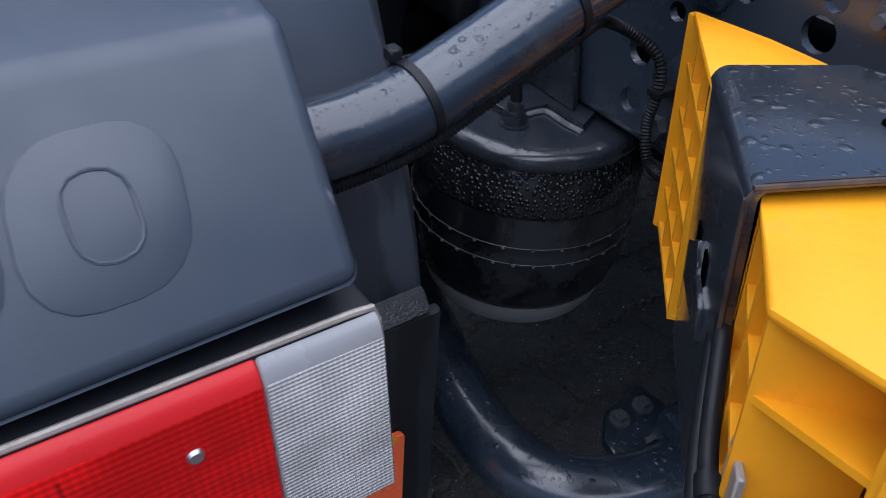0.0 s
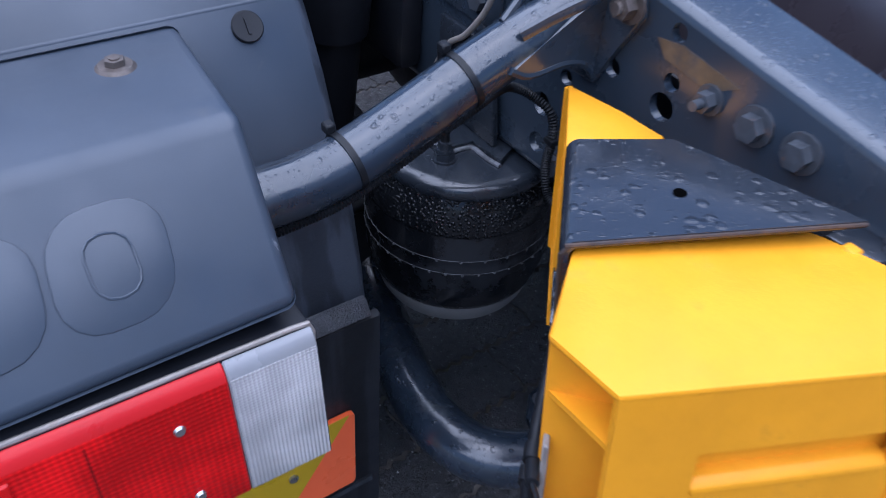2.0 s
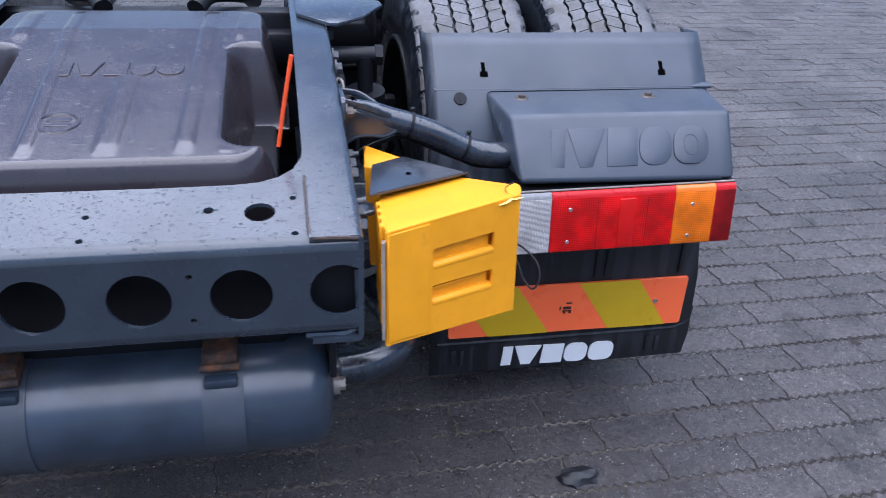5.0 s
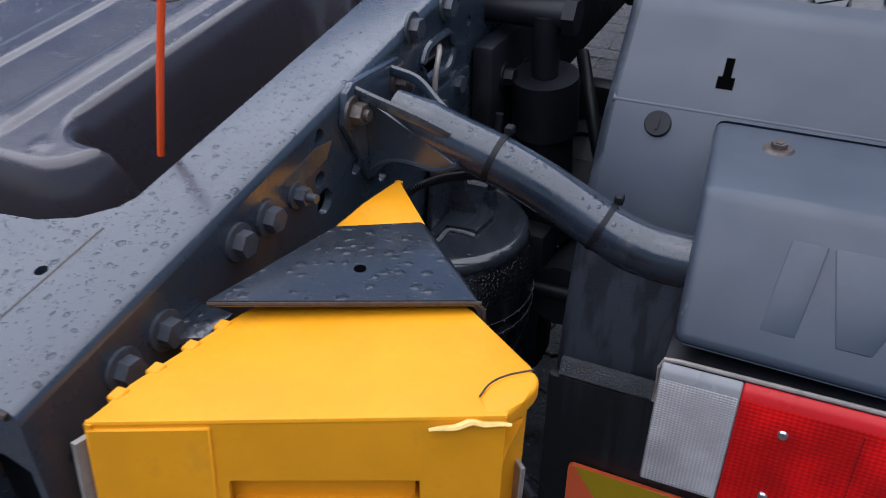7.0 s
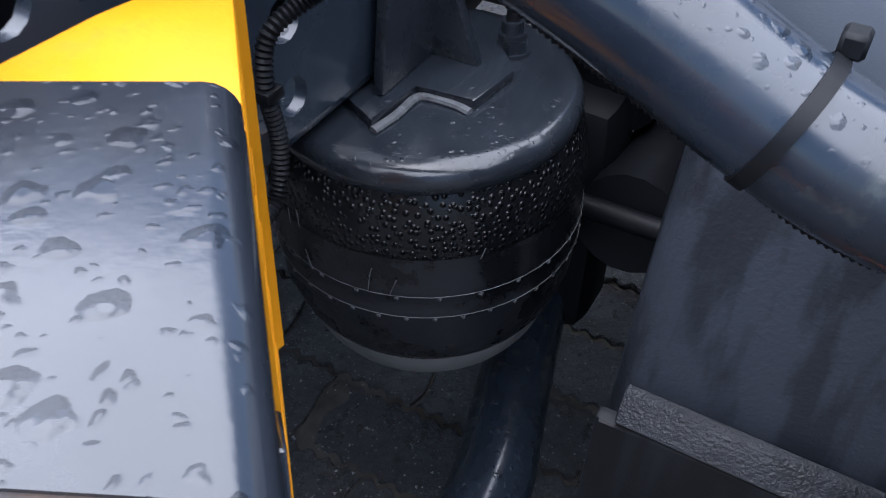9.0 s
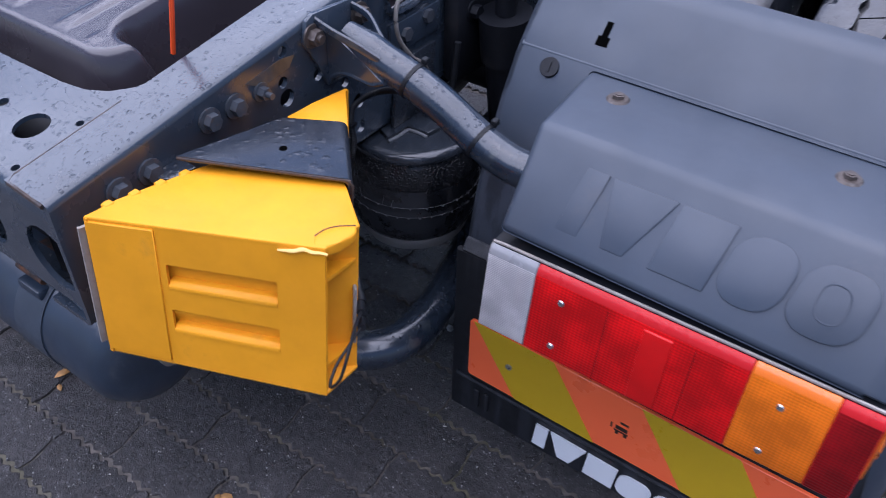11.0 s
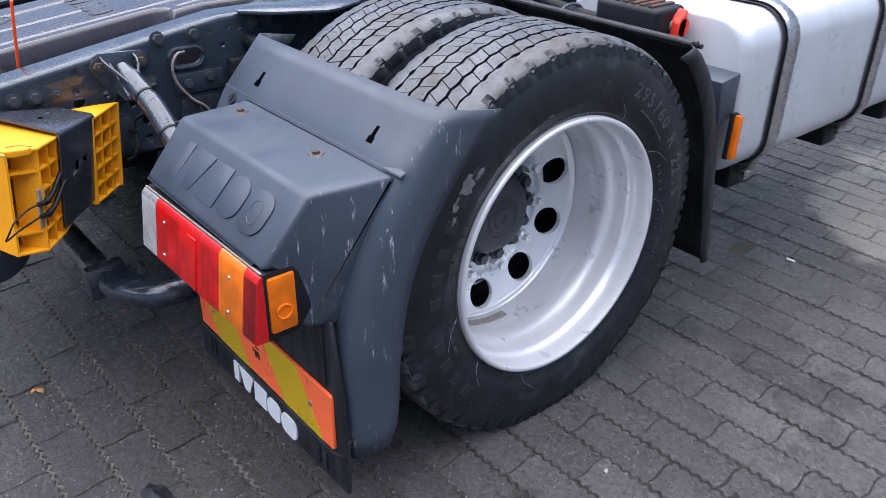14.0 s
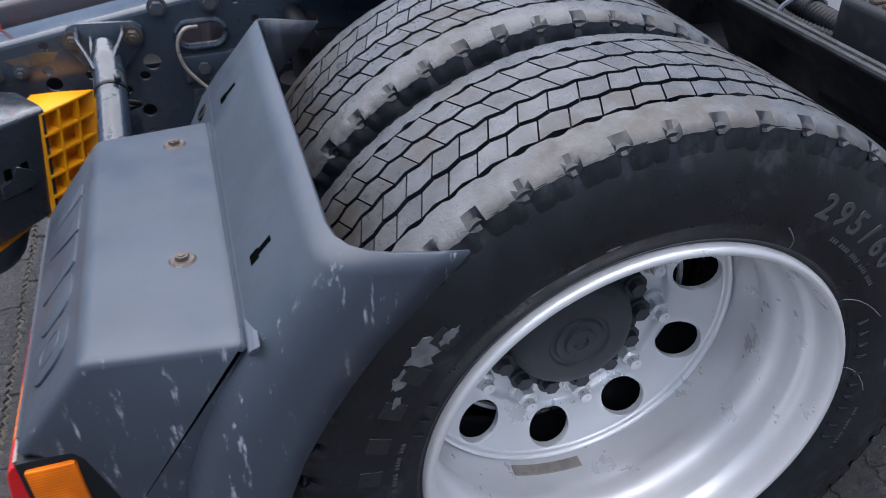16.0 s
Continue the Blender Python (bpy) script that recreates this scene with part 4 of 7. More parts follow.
    prism(b, [(0.352, 0.522), (0.41, 0.522), (0.44, 0.56), (0.44, 0.62), (0.41, 0.652), (0.352, 0.652)], lv, 0.720, 1.182, 0.004)
    lamp = part("tail_lamp", b, DARKSTEEL, truck, "long multi-segment tail lamp with white, red and amber lenses")
    sec = [(0.355, 0.523), (0.331, 0.524), (0.328, 0.528), (0.3425, 0.636), (0.3455, 0.6430), (0.350, 0.6482), (0.355, 0.649)]
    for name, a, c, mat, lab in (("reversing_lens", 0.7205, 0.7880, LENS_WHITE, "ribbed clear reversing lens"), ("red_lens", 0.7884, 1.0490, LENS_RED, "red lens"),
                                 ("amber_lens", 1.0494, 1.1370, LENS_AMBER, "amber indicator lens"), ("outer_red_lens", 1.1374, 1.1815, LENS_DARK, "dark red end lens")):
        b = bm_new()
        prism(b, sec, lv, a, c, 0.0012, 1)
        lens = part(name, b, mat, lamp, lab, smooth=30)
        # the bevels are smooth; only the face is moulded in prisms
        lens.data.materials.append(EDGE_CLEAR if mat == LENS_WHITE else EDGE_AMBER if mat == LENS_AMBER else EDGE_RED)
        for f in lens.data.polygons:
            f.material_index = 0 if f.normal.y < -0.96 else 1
    b = bm_new()
    prism(b, [(0.3262, 0.530), (0.331, 0.528), (0.3445, 0.632), (0.3395, 0.630)], lv, 0.930, 0.964, 0.0010, 2)
    part("reflector", b, LENS_BRIGHT, lamp, "bright red upright reflector bar")
    for x in (0.885, 0.99):
        b = bm_new()
        prism(b, [(0.3276, 0.528), (0.331, 0.528), (0.3445, 0.632), (0.3418, 0.632)], lv, x - 0.0007, x + 0.0007)
        part("seam", b, LENS_DARK, lamp)
    for x, z in ((0.827, 0.612), (0.825, 0.545), (1.088, 0.612), (1.085, 0.545)):
        b = bm_new()
        y = 0.3285 + 0.134 * (z - 0.528) + ls * (x - 0.95)
        cyl(b, (x, y, z), (x, y - 0.0022, z), 0.0046, 14, 0.0036)
        part("screw", b, STEEL, lamp)
    b = bm_new()
    line = [(0.354, 0.60, 0.7185), (0.354, 0.640, 0.7185), (0.354, 0.6500, 0.722), (0.354, 0.6512, 0.735), (0.354, 0.6512, 1.16), (0.354, 0.6512, 1.178)]
    sweep(b, [Vector(lv(*q)) for q in line], 0.0022, 8)
    part("gasket", b, ALU, lamp, "pale rubber gasket line")
    # side marker
    b = bm_new()
    box(b, (1.150, 0.356, 0.530), (1.180, 0.414, 0.652), 0.004)
    sm = part("side_lamp", b, DARKSTEEL, lamp)
    b = bm_new()
    box(b, (1.176, 0.362, 0.540), (1.1875, 0.411, 0.645), 0.004)
    part("side_lens", b, LENS_AMBER, lamp, "amber side marker lens")
    b = bm_new()
    ring = [Vector((1.1880, 0.386 + 0.013 * math.cos(a), 0.578 + 0.013 * math.sin(a))) for a in np.linspace(0, 2 * math.pi, 21)]
    sweep(b, ring, 0.0025, 6)
    part("lens_ring", b, LENS_AMBER, lamp)


def lamp_arm():
    b = bm_new()
    outline = [(0.385, 0.792), (0.393, 0.822), (0.405, 0.828), (0.500, 0.822), (0.512, 0.812), (0.512, 0.785), (0.470, 0.745), (0.455, 0.715), (0.425, 0.715), (0.412, 0.745)]
    prism(b, outline, AX, RAIL_X, RAIL_X + 0.008, 0.002)
    arm = part("lamp_arm", b, FRAME, truck, "wet painted steel tube arm carrying the tail lamp")
    b = bm_new()
    # the near-side arm is bent a little higher than the other
    path = smooth_path([(x, y, za if SIDE > 0 else zb) for x, y, za, zb in ((0.412, 0.447, 0.792, 0.790), (0.445, 0.449, 0.779, 0.770), (0.477, 0.451, 0.767, 0.757), (0.520, 0.453, 0.753, 0.739), (0.571, 0.453, 0.733, 0.7175), (0.632, 0.451, 0.704, 0.6965), (0.670, 0.449, 0.692, 0.6905), (0.705, 0.449, 0.688, 0.689), (0.80, 0.449, 0.687, 0.687))], 8)
    sweep(b, path, lambda t: 0.018 + 0.0068 * min(1.0, t * 7), 20)
    part("tube", b, PIPE, arm)
    for dy, dz in ((-0.036, 0.006), (0.036, 0.002)):
        b = bm_new()
        sweep(b, smooth_path([(0.392, 0.445 + dy, 0.812 + dz), (0.425, 0.445 + dy * 0.95, 0.808), (0.455, 0.445 + dy * 0.6, 0.792), (0.48, 0.445 + dy * 0.35, 0.778)], 5), 0.0036, 8, flat=1.7)
        part("gusset", b, PIPE, arm)
    b = bm_new()
    prism(b, [(0.393, 0.806), (0.393, 0.722), (0.402, 0.733), (0.416, 0.741), (0.436, 0.744), (0.470, 0.742), (0.492, 0.752), (0.455, 0.772)], AY, 0.4250, 0.4300, 0.0015, 1)
    sweep(b, smooth_path([(0.393, 0.4275, 0.722), (0.402, 0.4275, 0.733), (0.416, 0.4275, 0.741), (0.436, 0.4275, 0.744), (0.470, 0.4275, 0.742), (0.492, 0.4275, 0.752)], 4), 0.0040, 8)
    part("web", b, FRAME, arm)
    for y, z in ((0.400, 0.800), (0.494, 0.798)):
        b = bm_new()
        hexbolt(b, (RAIL_X + 0.008, y, z), (1, 0, 0), 0.0115, 0.011, stud=0.008)
        part("arm_bolt", b, RUSTBOLT, arm, "rusty flange bolt")
    for i in (24, 40):
        q = path[i]
        d = (path[i + 1] - path[i - 1]).normalized()
        u = Vector((0, 0, 1)) - d * d.z
        u.normalize()
        s = d.cross(u)
        b = bm_new()
        cyl(b, q - d * 0.0028, q + d * 0.0028, 0.0262, 28)
        head = q + 0.031 * (0.85 * u + 0.5 * s * -1)
        box(b, (head.x - 0.0045, head.y - 0.005, head.z - 0.004), (head.x + 0.0045, head.y + 0.005, head.z + 0.005), 0.0015, 1)
        part("cable_tie", b, CONDUIT, arm, "black cable tie")
    # corrugated conduit slung under the tube, then down past the air spring
    lift = 0.012 if SIDE > 0 else 0.0
    c = even(smooth_path([(0.80, 0.440 + lift, 0.659), (0.675, 0.440 + lift, 0.662), (0.622, 0.442 + lift, 0.671 + lift * 0.7), (0.565, 0.444 + lift, 0.692 + lift), (0.510, 0.444 + lift, 0.715 + lift), (0.475, 0.462 + lift * 0.5, 0.710 + lift * 0.5), (0.440, 0.482, 0.696), (0.418, 0.476, 0.684), (0.408, 0.456, 0.672), (0.407, 0.449, 0.648), (0.408, 0.451, 0.614), (0.410, 0.440, 0.588), (0.414, 0.420, 0.584)], 10), 0.0015)
    b = bm_new()
    sweep(b, c, 0.0050, 10, ribs=0.0011)
    part("conduit", b, CONDUIT, arm, "black corrugated cable conduit")
    b = bm_new()
    box(b, (0.388, 0.4425, 0.641), (0.4135, 0.4555, 0.648), 0.002)
    part("conduit_clip", b, CONDUIT, arm)
    # grey bent line on the rail
    b = bm_new()
    sweep(b, smooth_path([(0.392, 0.60, 0.80), (0.402, 0.578, 0.80), (0.404, 0.563, 0.775), (0.404, 0.568, 0.735), (0.404, 0.60, 0.69), (0.404, 0.63, 0.665), (0.40, 0.66, 0.62)], 10), 0.0034, 10)
    part("air_line", b, ALU, truck, "thin grey air line")


def air_spring():
    cx, cy = 0.402, 0.603 if SIDE > 0 else 0.590
    dy, sag = cy - 0.603, 0.0 if SIDE > 0 else 0.008
    b = bm_new()
    def turned(prof, seg=56):
        loft(b, [[(cx + r * math.cos(2 * math.pi * k / seg), cy + r * math.sin(2 * math.pi * k / seg), z) for k in range(seg)] for r, z in prof])
    turned([(0.090, 0.560), (0.104, 0.552), (0.1095, 0.538), (0.1125, 0.515), (0.1130, 0.482), (0.1140, 0.478), (0.1130, 0.474), (0.1130, 0.463), (0.1140, 0.459), (0.1130, 0.455), (0.1115, 0.43 - sag * 0.6), (0.106, 0.410 - sag), (0.101, 0.400 - sag), (0.09, 0.395 - sag)])
    spring = part("air_spring", b, BELLOWS, truck, "wet black rubber air spring bellows", smooth=60)
    b = bm_new()
    turned([(0.02, 0.5725), (0.090, 0.5725), (0.0965, 0.5718), (0.1015, 0.5695), (0.1045, 0.5655), (0.1055, 0.5605), (0.1045, 0.5550), (0.1015, 0.5510), (0.096, 0.549)])
    part("top_plate", b, SPRINGSTEEL, spring, smooth=50)
    b = bm_new()
    turned([(r, z - sag) for r, z in ((0.101, 0.404), (0.100, 0.396), (0.095, 0.380), (0.090, 0.371), (0.02, 0.369))])
    part("piston", b, PISTON, spring, "dusty grey lower piston")
    # pebbled band round the shoulder, as moulded
    b = bm_new()
    turned([(0.1035, 0.5535), (0.1068, 0.5475), (0.1102, 0.538), (0.1120, 0.527), (0.1132, 0.514), (0.1130, 0.510), (0.1120, 0.509)])
    part("pebbled_band", b, PEBBLE, spring, "beaded wet rubber band", smooth=60)
    for zz, nn in ((0.478, 26), (0.459, 38)):
        b = bm_new()
        for k in range(nn):
            a = 2 * math.pi * k / nn
            c, s = math.cos(a), math.sin(a)
            box(b, (cx + 0.1132 * c - 0.0013, cy + 0.1132 * s - 0.0013, zz - 0.0030), (cx + 0.1132 * c + 0.0013, cy + 0.1132 * s + 0.0013, zz - 0.0012))
        ring = [Vector((cx + 0.1140 * math.cos(a), cy + 0.1140 * math.sin(a), zz)) for a in np.linspace(0, 2 * math.pi, 57)]
        sweep(b, ring, 0.0004, 5)
        part("tick_ring", b, SCUFF, spring, smooth=0, kind="stuff")
    if SIDE > 0:
        rng = random.Random(21)
        for _ in range(7):
            a, z, ln, lean = rng.uniform(-2.2, -0.5), rng.uniform(0.490, 0.532), rng.uniform(0.008, 0.016), rng.uniform(-0.08, 0.08)
            b = bm_new()
            sweep(b, [Vector((cx + 0.1142 * math.cos(a + lean * k), cy + 0.1142 * math.sin(a + lean * k), z - ln * k)) for k in (0.0, 0.5, 1.0)], 0.0004, 5)
            part("scratch", b, SCUFF, spring)
    # bracket on the plate, up to the rail
    b = bm_new()
    path = [(0.374, 0.548), (0.407, 0.532), (0.410, 0.578), (0.450, 0.580), (0.456, 0.625), (0.42, 0.665), (0.36, 0.68), (0.345, 0.62)]
    prism(b, [(u, v + dy) for u, v in path], AZ, 0.5728, 0.5795, 0.001)
    prism(b, [(0.555 + dy, 0.58), (0.660 + dy, 0.58), (0.668 + dy, 0.69), (0.575 + dy, 0.69)], AX, 0.392, 0.400, 0.002)
    prism(b, [(0.350, 0.579), (0.434, 0.579), (0.404, 0.66), (0.396, 0.69), (0.350, 0.69)], AY, 0.616 + dy, 0.624 + dy, 0.002)
    part("spring_bracket", b, SPRINGSTEEL, spring, "bent steel hanger bracket with smeared grease")
    b = bm_new()
    sweep(b, smooth_path([(u, v + dy, w) for u, v, w in ((0.409, 0.530, 0.5735), (0.4125, 0.550, 0.5740), (0.4130, 0.572, 0.5740), (0.420, 0.577, 0.5740), (0.437, 0.578, 0.5740), (0.450, 0.576, 0.5735))], 6), 0.0032, 8, flat=0.8)
    part("weld_bead", b, BEAD, spring, "pale smeared weld bead")
    for px, py in (((0.452, 0.560),) if SIDE < 0 else ((0.438, 0.657),)):
        b = bm_new()
        cyl(b, (px, py, 0.571), (px, py, 0.575), 0.0135, 20)
        cyl(b, (px, py, 0.575), (px, py, 0.583), 0.0115, 6)
        cyl(b, (px, py, 0.583), (px, py, 0.596), 0.0078, 14)
        cyl(b, (px, py, 0.5835), (px, py, 0.5875), 0.0098, 14)
        part("air_fitting", b, SPRINGSTEEL, spring, "brass-dark air fitting with a hex nut")
        b = bm_new()
        cyl(b, (px, py, 0.593), (px + 0.005, py + 0.01, 0.70), 0.0052, 12)
        part("air_hose", b, CONDUIT, spring)
    for k in range(5):
        b = bm_new()
        cyl(b, (0.318 + 0.004 * k, 0.57 + 0.035 * k, 0.571), (0.318 + 0.004 * k, 0.57 + 0.035 * k, 0.576), 0.006, 8)
        part("plate_rivet", b, BOLT, spring)
    # inner fittings ahead of the spring, guessed dark masses added to darken the gap
    b = bm_new()
    box(b, (0.36, 0.72, 0.24), (0.50, 0.80, 0.50), 0.02)
    cyl(b, (0.53, 0.70, 0.42), (0.53, 0.84, 0.40), 0.045, 18)
    cyl(b, (0.46, 0.70, 0.425), (0.60, 0.69, 0.435), 0.010, 10)
    part("axle_bracket", b, DARKSTEEL, truck)
    # carrier arm below, running forward to the axle
    b = bm_new()
    prism(b, [(0.58, 0.345), (0.66, 0.345), (0.80, 0.36), (1.07, 0.40), (1.07, 0.50), (0.85, 0.46), (0.70, 0.42), (0.64, 0.38), (0.58, 0.363)], AX, 0.385, 0.445, 0.006)
    part("spring_carrier", b, DARKSTEEL, truck)
    # brake parts guessed at, added to hide bright ground behind the spring
    b = bm_new()
    cyl(b, (0.500, 0.86, 0.46), (0.500, 0.90, 0.47), 0.070, 24, 0.082)
    cyl(b, (0.500, 0.90, 0.47), (0.500, 0.955, 0.485), 0.082, 24)
    cyl(b, (0.500, 0.955, 0.485), (0.500, 0.985, 0.493), 0.088, 24)
    cyl(b, (0.500, 0.985, 0.493), (0.500, 1.04, 0.507), 0.080, 24, 0.066)
    part("brake_cylinder", b, DARKSTEEL, truck, "black brake cylinder, guessed to fill the gap beside the axle")
    b = bm_new()
    box(b, (0.43, 1.00, 0.30), (0.575, 1.045, 0.62), 0.010)
    part("brake_bracket", b, DARKSTEEL, truck)
    for k, (x, dz) in enumerate(((0.465, 0.0), (0.535, 0.02))):
        b = bm_new()
        sweep(b, smooth_path([(x, 0.87, 0.50 + dz), (x + 0.005, 0.83, 0.55 + dz), (x - 0.02, 0.85, 0.64), (x - 0.06, 0.92, 0.70)], 6), 0.010, 10)
        part("brake_hose", b, CONDUIT, truck, "black rubber brake hose, guessed to fill the gap")
    # damper with rubber boot and bolt
    b = bm_new()
    cyl(b, (0.475, 0.800, 0.46), (0.470, 0.775, 0.64), 0.038, 20)
    cyl(b, (0.470, 0.775, 0.64), (0.468, 0.765, 0.72), 0.045, 20)
    cyl(b, (0.468, 0.765, 0.72), (0.467, 0.762, 0.80), 0.018, 14)
    cyl(b, (0.386, 0.767, 0.80), (0.490, 0.767, 0.80), 0.019, 18)
    cyl(b, (0.490, 0.767, 0.80), (0.506, 0.767, 0.80), 0.024, 6)
    part("damper", b, DARKSTEEL, truck, "black shock absorber")
    b = bm_new()
    box(b, (0.388, 0.70, 0.60), (0.42, 0.86, 0.77), 0.01)
    hexbolt(b, (0.42, 0.74, 0.72), (1, 0, 0), 0.012, 0.012)
    hexbolt(b, (0.42, 0.82, 0.70), (1, 0, 0), 0.012, 0.012)
    part("damper_bracket", b, DARKSTEEL, truck)


def rear_side():
    mudguard()
    lamp_arm()
    air_spring()


rear_side()
SIDE = -1.0
rear_side()
SIDE = 1.0


# ---- stabiliser bar and its clamps ----
def stabiliser():
    b = bm_new()
    half = [(0.0, 0.335, 0.268), (0.27, 0.335, 0.268), (0.39, 0.338, 0.268), (0.455, 0.358, 0.268), (0.497, 0.395, 0.268), (0.513, 0.450, 0.268), (0.505, 0.525, 0.264), (0.482, 0.605, 0.258), (0.455, 0.70, 0.262), (0.43, 0.80, 0.32), (0.42, 0.95, 0.40)]
    pts = [(-x, y, z) for x, y, z in half[:0:-1]] + half
    sweep(b, smooth_path(pts, 7), 0.034, 20)
    bar = part("stabiliser_bar", b, PIPE, truck, "thick bent blue-black steel stabiliser bar", smooth=60)
    for s in (-1, 1):
        b = bm_new()
        lo, hi = sorted((s * 0.325, s * 0.372))
        box(b, (lo, 0.285, 0.222), (hi, 0.385, 0.312), 0.014)
        prism(b, [(s * 0.330, 0.372), (s * 0.425, 0.372), (s * 0.418, 0.402), (s * 0.392, 0.428), (s * 0.330, 0.436)], AZ, 0.262, 0.276, 0.004)
        part("bar_clamp", b, PIPE, bar)
        for bx in (0.387, 0.353):
            b = bm_new()
            hexbolt(b, (s * bx, 0.411, 0.276), (0, 0, 1), 0.0078, 0.006, stud=0.005)
            part("clamp_bolt", b, BOLT, bar)
        b = bm_new()
        lo, hi = sorted((s * 0.335, s * 0.347))
        box(b, (lo, 0.045, 0.475), (hi, 0.10, 0.582), 0.003)
        part("hanger", b, DARKSTEEL, truck)


stabiliser()

# ---- rear axle ----
AXLE_Y, AXLE_Z = 1.068, 0.459
b = bm_new()
cyl(b, (-0.60, AXLE_Y, AXLE_Z), (0.60, AXLE_Y, AXLE_Z), 0.075, 24)
axle = part("rear_axle", b, DARKSTEEL, truck)
b = bm_new()
loft(b, [[(r * 1.15 * math.cos(2 * math.pi * k / 28), yy, AXLE_Z + 0.02 + r * math.sin(2 * math.pi * k / 28)) for k in range(28)] for r, yy in ((0.04, 0.82), (0.13, 0.86), (0.19, 0.95), (0.21, 1.05), (0.18, 1.2), (0.1, 1.35))])
part("differential_housing", b, DARKSTEEL, axle)
for s in (-1, 1):
    b = bm_new()
    cyl(b, (s * 0.25, 0.90, 0.63), (s * 0.25, 1.12, 0.60), 0.075, 24)
    part("brake_chamber", b, DARKSTEEL, axle)
    b = bm_new()
    box(b, (min(s * 0.02, s * 0.36), 0.96, 0.72), (max(s * 0.02, s * 0.36), 1.12, 0.80), 0.02)
    part("axle_bracket", b, DARKSTEEL, axle)
for s in (-1, 1):
    b = bm_new()
    sweep(b, smooth_path([(s * 0.10, 0.94, 0.86), (s * 0.13, 1.0, 0.88), (s * 0.2, 1.10, 0.86), (s * 0.22, 1.3, 0.80)], 6), 0.022, 12)
    part("air_hose", b, CONDUIT, axle)
for y, z in ((1.00, 0.84), (2.30, 0.86)):
    b = bm_new()
    box(b, (-0.376, y, 0.60), (0.376, y + 0.06, z), 0.01)
    part("inner_cross_member", b, DARKSTEEL, truck)


# ---- wheels ----
def text_mesh(chars, size, depth):
    c = bpy.data.curves.new("lettering", "FONT")
    c.offset = size * 0.022
    c.body, c.size, c.extrude, c.align_x, c.align_y, c.resolution_u = chars, size, depth, "CENTER", "CENTER", 2
    o = bpy.data.objects.new("lettering", c)
    scene.collection.objects.link(o)
    bpy.context.view_layer.update()
    me = bpy.data.meshes.new_from_object(o.evaluated_get(bpy.context.evaluated_depsgraph_get()))
    bpy.data.objects.remove(o)
    return me


R = 0.459


